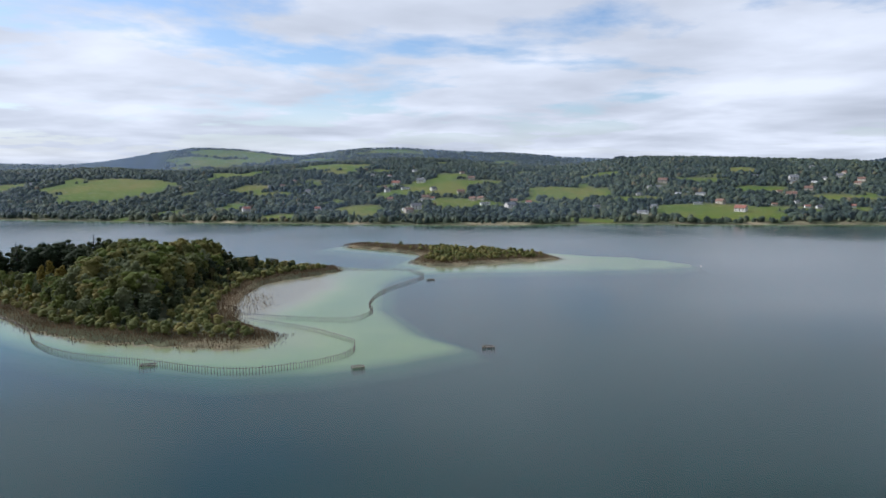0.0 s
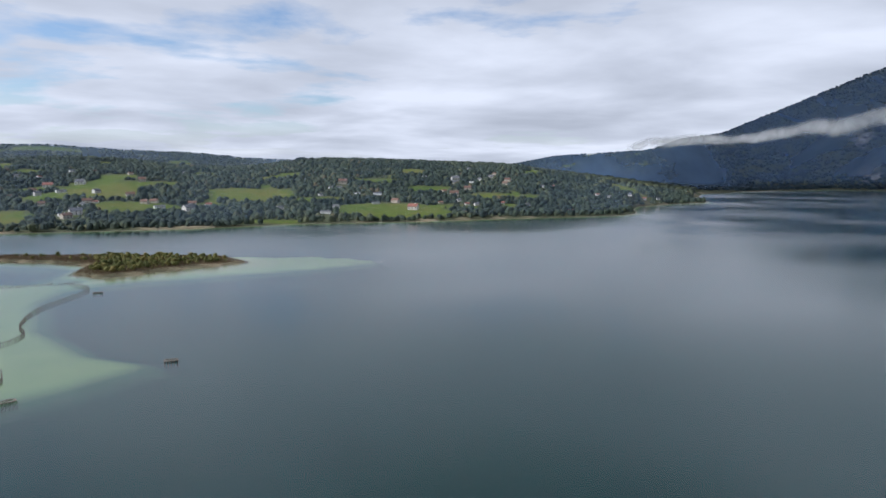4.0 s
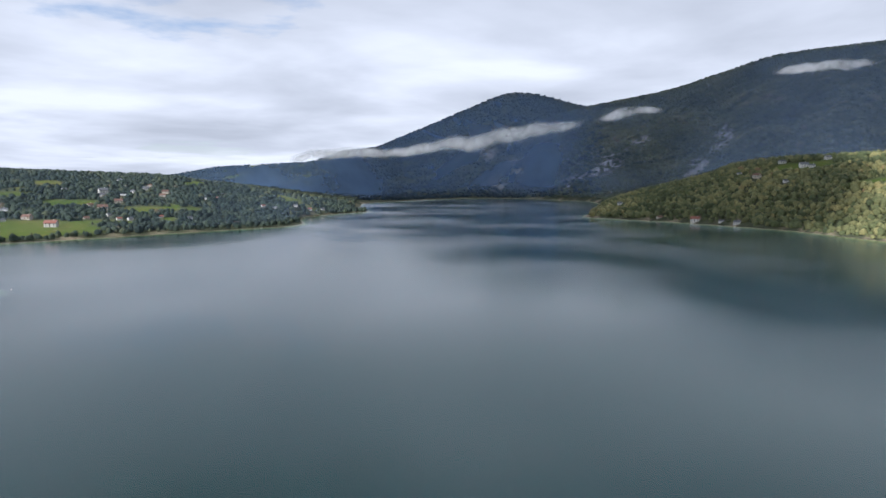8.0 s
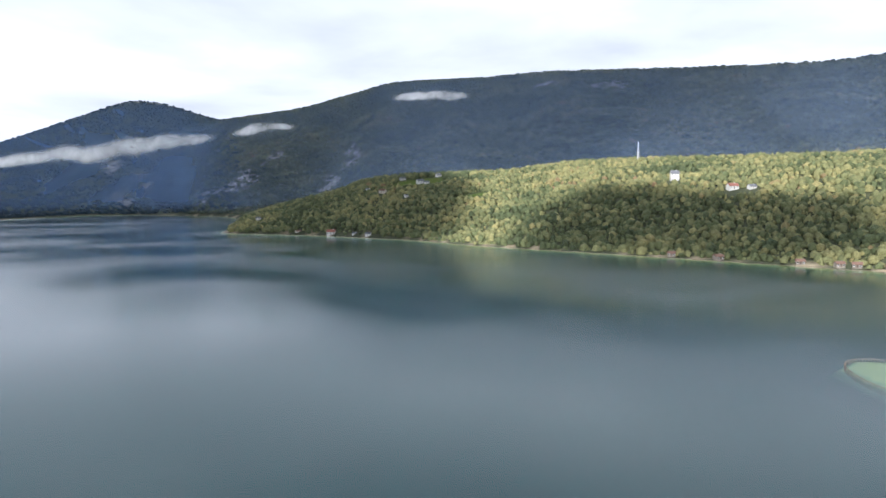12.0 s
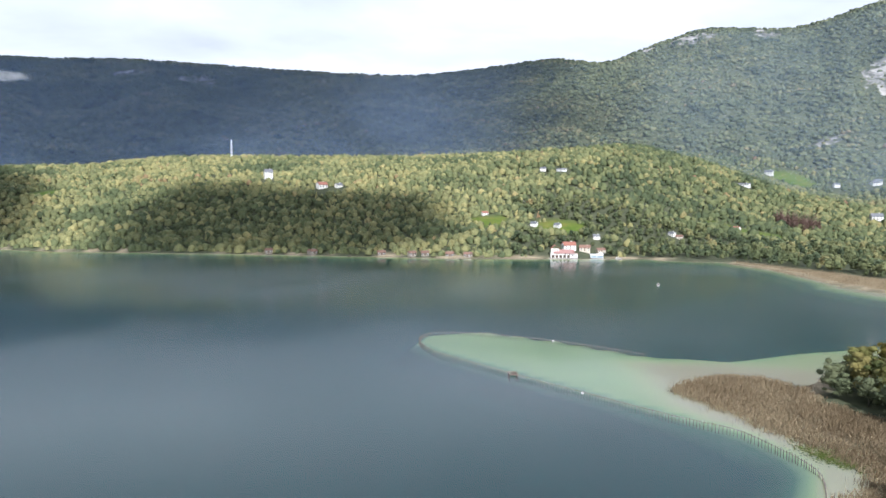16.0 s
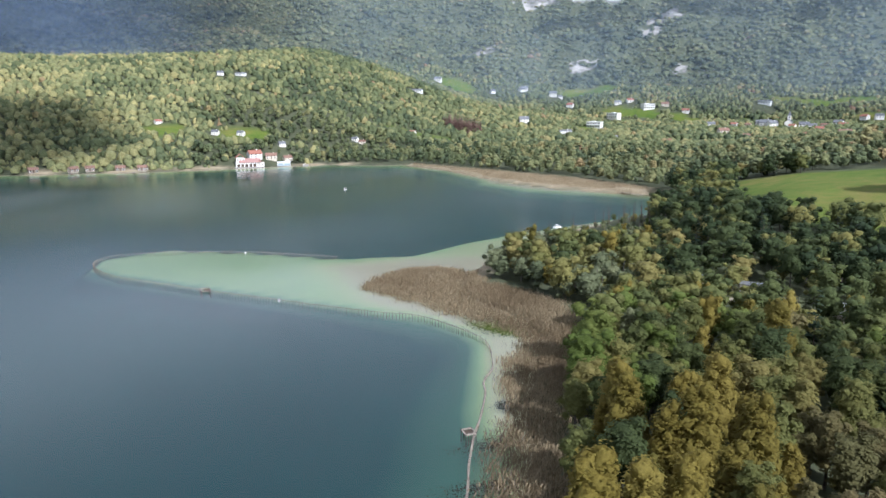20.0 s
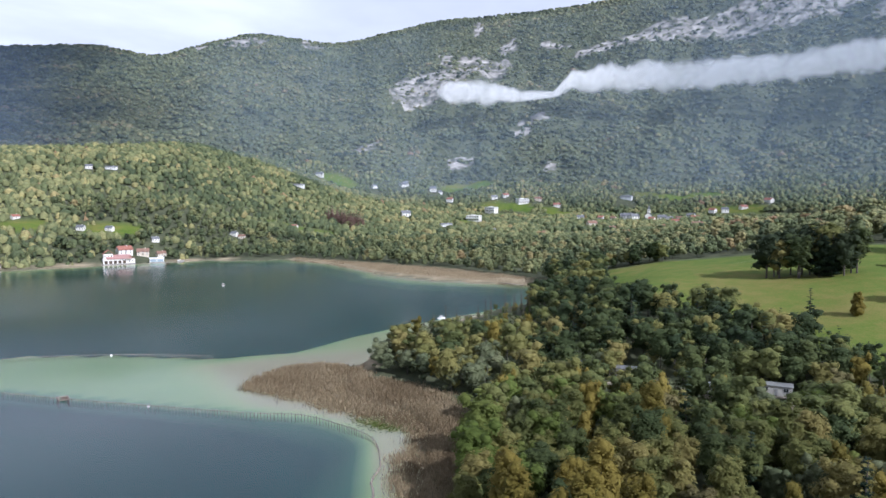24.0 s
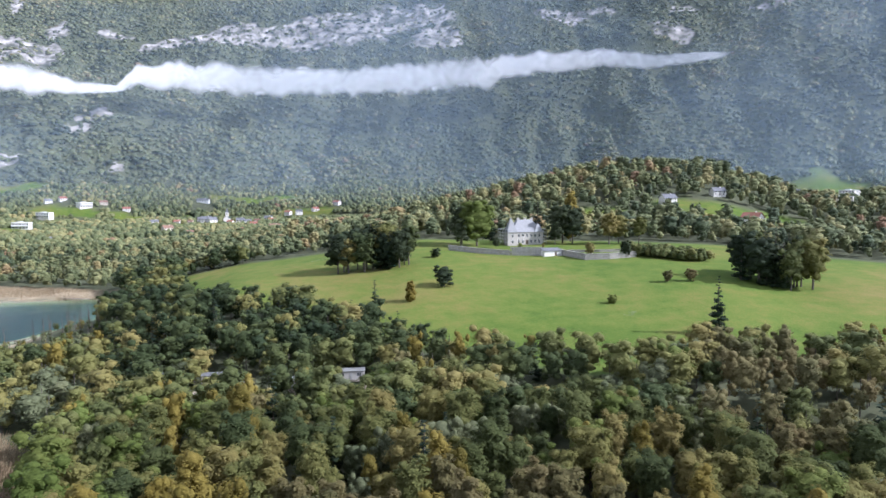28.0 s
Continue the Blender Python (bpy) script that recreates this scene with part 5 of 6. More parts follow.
def house_pattern(name, w, d, eaves, rise, wall, roof, label, storeys=2, columns=3, flat=False, terrace=False):
    root = new(name)
    tagged(root, label, "house")
    hw, hd = w / 2, d / 2
    bm = bmesh.new()
    if flat:
        box(bm, -hw, -hd, -3.0, hw, hd, eaves)
        part("wall", bm, wall, root)
        part("roof", boxes((-hw - 0.4, -hd - 0.4, eaves, hw + 0.4, hd + 0.4, eaves + 0.35), (-hw * 0.5, -hd * 0.3, eaves + 0.35, hw * 0.1, hd * 0.5, eaves + 1.1)), roof, root)
    else:
        prism(bm, [(-hd, -3.0), (hd, -3.0), (hd, eaves), (0, eaves + rise), (-hd, eaves)], -hw, hw)
        bmesh.ops.rotate(bm, cent=(0, 0, 0), matrix=Matrix.Rotation(radians(90), 3, "Z"), verts=bm.verts)
        part("wall", bm, wall, root)
        o, k = 0.6, rise / hd
        bm = bmesh.new()
        prism(bm, [(-hd - o, eaves - o * k + 0.05), (0, eaves + rise + 0.05), (hd + o, eaves - o * k + 0.05), (hd + o, eaves - o * k + 0.32), (0, eaves + rise + 0.36), (-hd - o, eaves - o * k + 0.32)], -hw - 0.5, hw + 0.5)
        bmesh.ops.rotate(bm, cent=(0, 0, 0), matrix=Matrix.Rotation(radians(90), 3, "Z"), verts=bm.verts)
        part("roof", bm, roof, root)
        part("chimney", boxes((hw * 0.35, -0.4, eaves + rise * 0.5, hw * 0.35 + 0.7, 0.4, eaves + rise + 1.0), (hw * 0.35 - 0.1, -0.5, eaves + rise + 1.0, hw * 0.35 + 0.8, 0.5, eaves + rise + 1.15)), wall, root)
    level = eaves / storeys
    for s in range(storeys):
        for c in range(columns):
            x = -hw + w * (c + 0.5) / columns
            if s == 0 and c == columns // 2:
                part("door", boxes((x - 0.55, -hd - 0.06, 0.0, x + 0.55, -hd + 0.02, 2.1)), dark_wood, root)
                continue
            window(root, x, -hd, level * (s + 0.55), 1.1 if not flat else 1.9, 1.4, 0, white_paint)
        window(root, hw, 0, level * (s + 0.55), 1.1, 1.4, 1, white_paint)
    if terrace:
        part("balcony", boxes((-hw, -hd - 1.4, level - 0.15, hw, -hd, level), (-hw, -hd - 1.4, level, hw, -hd - 1.32, level + 0.9)), white_paint, root)
    return root


house_kinds = {
    0: house_pattern("house", 13, 9.0, 4.4, 3.3, plaster, slate, "white rendered house with a dark grey gabled roof"),
    1: house_pattern("house", 13, 9.0, 4.0, 3.2, plaster, red_tile, "white rendered house with a reddish tiled roof"),
    2: house_pattern("house", 13, 8.5, 4.0, 3.0, cream, brown_tile, "cream house with a brown tiled gabled roof"),
    3: house_pattern("long_building", 16, 6.0, 3.0, 1.2, white_paint, slate, "long low pale building with a shallow grey roof", 1, 5),
    4: house_pattern("apartment_building", 16, 9.0, 6.2, 0, plaster, white_paint, "white flat-roofed building with rows of windows", 2, 5, True, True),
    5: house_pattern("tower_house", 10, 9.0, 9.5, 3.6, plaster, slate, "tall white house standing among sunlit trees", 3, 3),
    6: house_pattern("lake_cabin", 7, 5, 2.6, 1.5, timber, brown_tile, "small timber boat cabin on the shore", 1, 3),
}
house_width = {6: 7, 0: 13, 1: 13, 2: 13, 3: 16, 4: 16, 5: 10}
placed = set()
turns = random.Random(21)
for rows, group in ((WEST_HOUSES, "houses above the western shore"), (EAST_HOUSES, "houses on the spur and its shore"), (VALLEY_HOUSES, "houses of the valley village")):
    for x, y, w, style in rows:
        face = math.degrees(math.atan2(x, -y)) + 180 + turns.uniform(-38, 38)
        z = float(height(np.array([x * 1.0]), np.array([y * 1.0]))[0])
        m = pose(x, y, max(z, 0.3) + 0.2, 0, 0, face) @ Matrix.Diagonal((w / house_width[style],) * 3).to_4x4()
        if style in placed:
            ob = copy_thing(house_kinds[style], m @ Matrix.Diagonal((*(1 / v for v in house_kinds[style].scale), 1)))
        else:
            placed.add(style)
            ob = house_kinds[style]
            ob.matrix_basis = m
        ob["group"] = group


manor_stone = mottled("manor stone", (0.38, 0.355, 0.32), (0.57, 0.54, 0.49), 0.7, 0.95, relief=0.7, depth=0.06)


pale_slate = mottled("weathered pale slate", (0.20, 0.205, 0.215), (0.33, 0.335, 0.345), 1.0, 0.7)


def manor():
    x, y = -79.5, -408
    z = float(height(np.array([x]), np.array([y]))[0])
    root = thing("manor_house", x, y, z, 180 - 8, "pale stone manor house with steep slate roofs and scaffolding", "house")
    # it faces the lake: local -y is turned to it
    root.matrix_basis = pose(x, y, z, 0, 0, 180 + 11)
    hw, hd, e = 10.0, 6.5, 7.2
    part("wall", boxes((-hw, -hd, -1.5, hw, hd, e), (-hw - 0.15, -hd - 0.15, e - 0.5, hw + 0.15, hd + 0.15, e), (-hw - 0.12, -hd - 0.12, 3.9, hw + 0.12, hd + 0.12, 4.15)), manor_stone, root)
    part("side_wing", boxes((-hw - 2.6, -hd - 1.2, -1.5, -hw + 3.0, -hd + 5.2, e), (-hw - 2.75, -hd - 1.35, e - 0.5, -hw + 3.15, -hd + 5.35, e)), manor_stone, root)

    def hip(cx, cy, rx, ry, z0, tall, ridge):
        bm = bmesh.new()
        low = [bm.verts.new((cx + sx * rx, cy + sy * ry, z0)) for sx, sy in ((-1, -1), (1, -1), (1, 1), (-1, 1))]
        top = [bm.verts.new((cx + sx * ridge, cy + sy * 0.25, z0 + tall)) for sx, sy in ((-1, -1), (1, -1), (1, 1), (-1, 1))]
        bm.faces.new(low[::-1])
        bm.faces.new(top)
        for i in range(4):
            bm.faces.new((low[i], low[(i + 1) % 4], top[(i + 1) % 4], top[i]))
        return bm
    part("roof", hip(0.6, 0, hw + 0.2, hd + 0.5, e, 7.2, 4.4), pale_slate, root)
    part("wing_roof", hip(-hw + 0.2, -hd + 2.0, 3.3, 3.6, e, 8.4, 0.2), pale_slate, root)
    part("east_roof", hip(hw - 2.8, -hd + 1.8, 2.9, 2.6, e, 5.2, 0.3), pale_slate, root)
    for cx, cy in ((-3.2, 0.8), (1.5, 1.4), (5.4, 0.6)):
        part("chimney", boxes((cx - 0.7, cy - 0.45, e + 4.0, cx + 0.7, cy + 0.45, e + 8.0), (cx - 0.8, cy - 0.55, e + 8.0, cx + 0.8, cy + 0.55, e + 8.25)), manor_stone, root)
    for s in range(2):
        for c in range(6):
            if s == 0 and c == 2:
                continue
            window(root, -5.4 + 2.6 * c, -hd, 1.8 + 3.5 * s, 1.1, 1.9, 0, white_paint)
        for c in range(3):
            window(root, hw, -4.0 + 4.0 * c, 1.8 + 3.5 * s, 1.1, 1.9, 1, white_paint)
        window(root, -hw + 0.2, -hd - 1.2, 1.8 + 3.5 * s, 1.2, 1.9, 0, white_paint)
    part("front_door", boxes((-0.95, -hd - 0.08, 0, 0.55, -hd + 0.02, 2.6)), dark_wood, root)
    for side, x0 in (("left", -hw - 4.0), ("right", hw + 0.5)):
        sc = bmesh.new()
        for k in range(4):
            for q in range(2):
                tube(sc, (x0 + q * 1.3, -hd - 0.6 + k * 4.2, -0.6), (x0 + q * 1.3, -hd - 0.6 + k * 4.2, e + 1.6), 0.07, 0.07, 5)
        for lv in range(5):
            box(sc, x0 - 0.1, -hd - 1.0, 1.2 + 1.9 * lv, x0 + 1.4, -hd + 12.4, 1.3 + 1.9 * lv)
        part("scaffold", sc, steel, root, "steel scaffold with board decks")


manor()


def stone_wall(name, points, tall, thick, label, lift=0.0):
    """A dry limestone wall along a line, of blocks laid course by course, with coping stones."""
    root = new(name)
    tagged(root, label, "wall")
    rng = random.Random(31)
    bm, caps = bmesh.new(), bmesh.new()
    for (ax, ay), (bx, by) in zip(points, points[1:]):
        length = math.hypot(bx - ax, by - ay)
        n = max(1, round(length / 1.5))
        ang = math.atan2(by - ay, bx - ax)
        for i in range(n):
            u = (i + 0.5) / n
            px, py = ax + (bx - ax) * u, ay + (by - ay) * u
            g = float(height(np.array([px]), np.array([py]))[0])
            courses = 5
            for c in range(courses):
                m = pose(px, py, 0, 0, 0, math.degrees(ang))
                z0 = g - 1.0 + (tall + 1.0 + lift) * c / courses
                z1 = g - 1.0 + (tall + 1.0 + lift) * (c + 1) / courses - 0.03
                shift = 0.5 * (c % 2) * length / n
                before = len(bm.verts)
                w = length / n / 2 - 0.02
                made = bmesh.ops.create_cube(bm, size=1.0)["verts"]
                t = thick * rng.uniform(0.93, 1.07)
                bmesh.ops.transform(bm, matrix=m @ Matrix.Translation((shift - w / 2, 0, (z0 + z1) / 2)) @ Matrix.Diagonal((2 * w, t, z1 - z0, 1)), verts=made)
            made = bmesh.ops.create_cube(caps, size=1.0)["verts"]
            bmesh.ops.transform(caps, matrix=m @ Matrix.Translation((0, 0, g + tall + lift + 0.1)) @ Matrix.Diagonal((length / n - 0.02, thick + 0.2, 0.2, 1)), verts=made)
    part("wall_blocks", bm, stone, root)
    part("coping", caps, stone, root)
    return root


stone_wall("terrace_wall", [(-32, -378), (-48, -368), (-64, -362)], 2.6, 0.8, "long grey limestone terrace wall below the manor")
stone_wall("terrace_wall", [(-64, -362), (-80, -358)], 4.2, 0.9, "tall limestone bastion wall of the manor terrace")
stone_wall("terrace_wall", [(-90, -357), (-98, -339), (-110, -338), (-124.5, -341)], 2.8, 0.8, "limestone garden wall with pillars below the manor")
stone_wall("garden_wall", [(-96, -366), (-112, -362), (-126, -362)], 1.2, 0.6, "low limestone wall inside the manor garden")
shed = thing("garden_pavilion", -84.5, -357, float(height(np.array([-84.5]), np.array([-357.0]))[0]), 180 + 13, "low white garden building with a grey lean-to roof", "shed")
part("wall", boxes((-5, -2.5, -1.5, 5, 2.5, 2.6)), plaster, shed)
sh = bmesh.new()
prism(sh, [(-3.0, 2.5), (3.0, 3.6), (3.0, 3.85), (-3.0, 2.75)], -5.4, 5.4)
bmesh.ops.rotate(sh, cent=(0, 0, 0), matrix=Matrix.Rotation(radians(90), 3, "Z"), verts=sh.verts)
part("roof", sh, slate, shed)
part("door", boxes((1.0, -2.56, 0, 2.2, -2.48, 2.0)), dark_wood, shed)


def church():
    x, y = 272.0, -1174.0
    z = float(height(np.array([x]), np.array([y]))[0])
    root = thing("village_church", x, y, z, 190, "white village church with a pointed bell tower", "church")
    bm = bmesh.new()
    prism(bm, [(-5, -3), (5, -3), (5, 7), (0, 11.5), (-5, 7)], -9, 9)
    part("nave", bm, plaster, root)
    bm = bmesh.new()
    prism(bm, [(-5.6, 6.6), (0, 11.7), (5.6, 6.6), (5.6, 7.0), (0, 12.1), (-5.6, 7.0)], -9.3, 9.3)
    part("nave_roof", bm, slate, root)
    part("bell_tower", boxes((-2.4, 9, -3, 2.4, 13.8, 17), (-2.6, 8.8, 12.6, 2.6, 14.0, 13.0)), plaster, root)
    bm = bmesh.new()
    made = bmesh.ops.create_cone(bm, cap_ends=True, segments=4, radius1=3.7, radius2=0.1, depth=8)["verts"]
    bmesh.ops.rotate(bm, cent=(0, 0, 0), matrix=Matrix.Rotation(radians(45), 3, "Z"), verts=made)
    bmesh.ops.translate(bm, vec=(0, 11.4, 21), verts=made)
    part("spire", bm, slate, root)
    for k in range(3):
        window(root, 5, -6 + 5 * k, 4.0, 1.0, 2.6, 1, stone)
    window(root, 0, 9.0, 14.8, 1.4, 2.2, 0, stone, "belfry_opening")


church()


def mast():
    x, y = 1121.0, -160.0
    z = float(height(np.array([x]), np.array([y]))[0])
    root = thing("relay_mast", x, y, z, 0, "white lattice relay mast with drum aerials on the wooded crest", "mast")
    bm = bmesh.new()
    for a in range(3):
        q = 2.094 * a
        tube(bm, (1.8 * math.cos(q), 1.8 * math.sin(q), -1), (0.75 * math.cos(q), 0.75 * math.sin(q), 27), 0.28, 0.2, 6)
        for lv in range(9):
            r0, r1 = 1.8 - 1.05 * lv / 9, 1.8 - 1.05 * (lv + 1) / 9
            q2 = 2.094 * (a + 1)
            tube(bm, (r0 * math.cos(q), r0 * math.sin(q), 27 * lv / 9), (r1 * math.cos(q2), r1 * math.sin(q2), 27 * (lv + 1) / 9), 0.12, 0.12, 4)
    part("lattice", bm, white_paint, root)
    bm = bmesh.new()
    tube(bm, (0, 0, 26), (0, 0, 31), 0.6, 0.45, 8)
    part("aerial", bm, white_paint, root)
    for k, h in enumerate((20, 23, 26)):
        bm = bmesh.new()
        tube(bm, (-1.0, (k - 1) * 0.8, h), (-1.9, (k - 1) * 0.8, h), 0.9, 0.9, 12)
        part("drum_aerial", bm, steel, root)


mast()


def boathouse():
    """The lakeside restaurant with its row of boat arches and a tower, and a second boathouse beside it."""
    x, y = 531.0, -371.0
    root = thing("boathouse_restaurant", x, y, 0.3, 180 + math.degrees(math.atan2(x, -y)) + 6, "white lakeside boathouse with dark arches and a pink tiled roof", "boathouse")
    face = math.degrees(math.atan2(x, -y)) + 180
    root.matrix_basis = pose(x, y, 0.3, 0, 0, face + 6) @ Matrix.Diagonal((0.80, 0.80, 0.86, 1))
    part("quay", boxes((-16, -6.5, -3, 17, -3.0, 0.5)), stone, root)
    rows = [(-13 + 4.4 * i - 0.55, -3.0, 0.3, -13 + 4.4 * i + 0.55, 9, 4.2) for i in range(6)]
    part("wall", boxes(*rows, (-13.5, -3.0, 3.4, 9.6, 9, 5.2), (-13.5, 6, 0.3, 9.6, 9, 5.2)), plaster, root)
    for i in range(5):
        part("boat_door", boxes((-12.4 + 4.4 * i, -1.8, 0.3, -9.2 + 4.4 * i, -1.6, 3.4)), dark_wood, root)
    bm = bmesh.new()
    prism(bm, [(-4.2, 5.0), (9.8, 8.2), (9.8, 8.5), (-4.2, 5.3)], -14.2, 10.2)
    bmesh.ops.rotate(bm, cent=(0, 0, 0), matrix=Matrix.Rotation(radians(90), 3, "Z"), verts=bm.verts)
    bmesh.ops.scale(bm, vec=(1, 1, 1), verts=bm.verts)
    bm.transform(Matrix.Identity(4))
    part("roof", bm, mottled("faded pink tiles", (0.34, 0.19, 0.17), (0.48, 0.30, 0.27), 0.8, 0.9), root)
    part("tower", boxes((-12.5, 3.5, 0.3, -3.5, 11, 9.6)), plaster, root)
    bm = bmesh.new()
    prism(bm, [(-5.4, 9.4), (0, 13.4), (5.4, 9.4), (5.4, 9.7), (0, 13.8), (-5.4, 9.7)], 3.0, 11.5)
    bmesh.ops.translate(bm, vec=(-8, 0, 0), verts=bm.verts)
    part("tower_roof", bm, red_tile, root)
    for i in range(3):
        window(root, -11 + 3.0 * i, 3.5, 7.6, 1.1, 1.6, 0, white_paint)
        window(root, 3.0 + 2.4 * i, -3.0, 4.4, 1.0, 0.9, 0, white_paint)
    part("annexe", boxes((9.6, -1.0, -1, 17.5, 7, 4.6)), plaster, root)
    bm = bmesh.new()
    prism(bm, [(9.2, 4.4), (13.5, 7.2), (17.9, 4.4), (17.9, 4.7), (13.5, 7.5), (9.2, 4.7)], -1.4, 7.4)
    part("annexe_roof", bm, red_tile, root)
    window(root, 12, -1.0, 2.4, 1.1, 1.3, 0, white_paint)
    window(root, 15.2, -1.0, 2.4, 1.1, 1.3, 0, white_paint)
    x, y = 516.0, -399.0
    second = thing("boathouse", x, y, 0.2, math.degrees(math.atan2(x, -y)) + 180, "pale blue boathouse with a white gable and open bays", "boathouse")
    second.matrix_basis = second.matrix_basis @ Matrix.Diagonal((0.72, 0.72, 0.80, 1))
    part("quay", boxes((-8.5, -4.5, -3, 8.5, 4, 0.5)), stone, second)
    part("wall", boxes((-8, -3, 0.4, -7.4, 4, 4.4), (7.4, -3, 0.4, 8, 4, 4.4), (-0.3, -3, 0.4, 0.3, 4, 4.4), (-8, 3.4, 0.4, 8, 4, 4.4), (-8, -3, 3.4, 8, -2.6, 4.4)), white_paint, second)
    part("blue_bay", boxes((-7.3, -2.4, 0.5, -0.4, -2.2, 3.3)), blue_paint, second)
    part("blue_bay", boxes((0.4, -2.4, 0.5, 7.3, -2.2, 3.3)), blue_paint, second)
    part("roof", boxes((-8.6, -3.6, 4.4, 8.6, 4.6, 4.8)), white_paint, second)
    bm = bmesh.new()
    prism(bm, [(2.0, 4.8), (8.4, 4.8), (5.2, 7.0)], -3.2, 3.0)
    part("gable", bm, white_paint, second)


boathouse()


camp_wall = mottled("faded panel", (0.30, 0.30, 0.28), (0.46, 0.45, 0.42), 0.8, 0.7)


def caravan(x, y, turn, label, roof):
    z = float(height(np.array([x * 1.0]), np.array([y * 1.0]))[0])
    root = thing("mobile_home", x, y, z + 0.3, turn, label, "mobile home", "mobile homes of the camp site")
    part("body", boxes((-4, -1.6, 0, 4, 1.6, 2.7), bevel=0.06), camp_wall, root)
    bm = bmesh.new()
    prism(bm, [(-1.9, 2.62), (0, 3.2), (1.9, 2.62), (1.9, 2.72), (0, 3.3), (-1.9, 2.72)], -4.2, 4.2)
    bmesh.ops.rotate(bm, cent=(0, 0, 0), matrix=Matrix.Rotation(radians(90), 3, "Z"), verts=bm.verts)
    part("roof", bm, roof, root)
    for k in (-2.6, 2.4):
        window(root, k, -1.6, 1.6, 1.1, 0.9, 0, steel)
    part("door", boxes((-0.4, -1.66, 0.1, 0.4, -1.58, 2.0)), steel, root)
    part("deck", boxes((-3.5, -3.4, -0.2, 2.5, -1.62, 0.0)), timber, root)


for x, y, turn, roof in [(41, -197, 175, slate), (25, -199, 200, steel), (101, -194, 150, steel), (68, -211, 170, slate), (84, -203, 165, steel), (52, -206, 190, slate), (12, -203, 185, steel)]:
    caravan(x, y, turn, "white mobile home with a pale roof among camp-site trees", roof)

path_sand = mottled("trodden pale gravel", (0.30, 0.25, 0.19), (0.46, 0.40, 0.31), 0.5, 0.95)


def path_strip(name, points, wide, mat, label):
    """A strip of trodden ground laid over the land along a line."""
    line = np.array(smooth_line(points, 6))
    way = np.gradient(line, axis=0)
    side = np.stack([-way[:, 1], way[:, 0]], 1) / np.linalg.norm(way, axis=1)[:, None]
    verts = []
    for s in (-0.5, -0.17, 0.17, 0.5):
        ragged = 0.25 * waves(line[:, 0], line[:, 1], 9, 17, 2) if abs(s) > 0.4 else np.zeros(len(line))
        p = line + side * (s * wide + ragged)[:, None]
        verts.append(np.stack([p[:, 0], p[:, 1], height(p[:, 0], p[:, 1]) + (0.10 if abs(s) < 0.4 else 0.05)], 1))
    n = len(line)
    i, j = np.meshgrid(np.arange(n - 1), np.arange(3))
    i, j = i.ravel(), j.ravel()
    f = np.stack([j * n + i, j * n + i + 1, (j + 1) * n + i + 1, (j + 1) * n + i], 1)[:, ::-1]
    tagged(new(name, mesh_from(name, np.concatenate(verts), f, mat, None, True)), label, "path", kind="structure")


# ---- on the lake ----


def pile_fence(name, points, spacing, tall, label, limit=300):
    """A palisade of piles along a line in the lake, with a rail on its inner side; the first piles are parts, the rest one mesh."""
    root = new(name)
    tagged(root, label, "pile fence")
    rng = random.Random(len(points))
    pile = boxes()
    tube(pile, (0, 0, -1.6), (0, 0, tall), 0.085, 0.07, 6)
    me = bpy.data.meshes.new("post")
    pile.to_mesh(me)
    pile.free()
    me.materials.append(timber)
    rest, rails, count = bmesh.new(), bmesh.new(), 0
    for (ax, ay), (bx, by) in zip(points, points[1:]):
        length = math.hypot(bx - ax, by - ay)
        n = max(1, round(length / spacing))
        tube(rails, (ax, ay, tall * 0.62), (bx, by, tall * 0.62), 0.06, 0.06, 5)
        for i in range(n):
            u = i / n
            px, py = ax + (bx - ax) * u + rng.uniform(-.07, .07), ay + (by - ay) * u + rng.uniform(-.07, .07)
            lift = rng.uniform(-0.22, 0.15)
            if count < limit:
                ob = new("post", me)
                ob.parent = root
                ob.matrix_basis = pose(px, py, lift, rng.uniform(-3, 3), rng.uniform(-3, 3), rng.uniform(0, 360))
            else:
                tube(rest, (px, py, -1.6), (px + rng.uniform(-.05, .05), py, tall + lift), 0.085, 0.07, 5)
            count += 1
    part("rail", rails, timber, root)
    if count > limit:
        tagged(part("pile_row", rest, timber, root), kind="stuff")
    else:
        rest.free()


def smooth_line(points, steps=4):
    """A rounder line through the points."""
    out = []
    for i in range(len(points) - 1):
        p0, p1, p2, p3 = (Vector((*points[min(max(j, 0), len(points) - 1)], 0)) for j in (i - 1, i, i + 1, i + 2))
        for s in range(steps):
            t = s / steps
            q = 0.5 * (2 * p1 + (p2 - p0) * t + (2 * p0 - 5 * p1 + 4 * p2 - p3) * t * t + (3 * p1 - p0 - 3 * p2 + p3) * t ** 3)
            out.append((q.x, q.y))
    return out + [points[-1]]


path_strip("footpath", [(8.4, -163), (8.2, -171), (7.6, -183), (7.4, -195)], 3.4, path_sand, "pale gravel footpath through the lakeside wood")
path_strip("camp_lane", [(-2, -196), (25, -198), (55, -200.5), (94, -203.5)], 3.2, path_sand, "pale gravel lane between the mobile homes")
quay = thing("lake_quay", 514, -428, 0.0, 129, "pale stone quay with a low wall beside the boathouses", "quay")
part("quay_wall", boxes((-22, -2.2, -2.5, 22, 2.2, 0.9), bevel=0.06), stone, quay)
part("parapet", boxes((-22, -2.6, 0.9, 22, -2.2, 1.5), bevel=0.04), plaster, quay)
FENCE_A = [(-31, 234), (-30, 222), (-35, 213), (-46, 205), (-60, 200), (-76, 203), (-91, 209), (-109, 214), (-126, 221), (-143, 235), (-157, 254), (-181, 276), (-200, 288)]
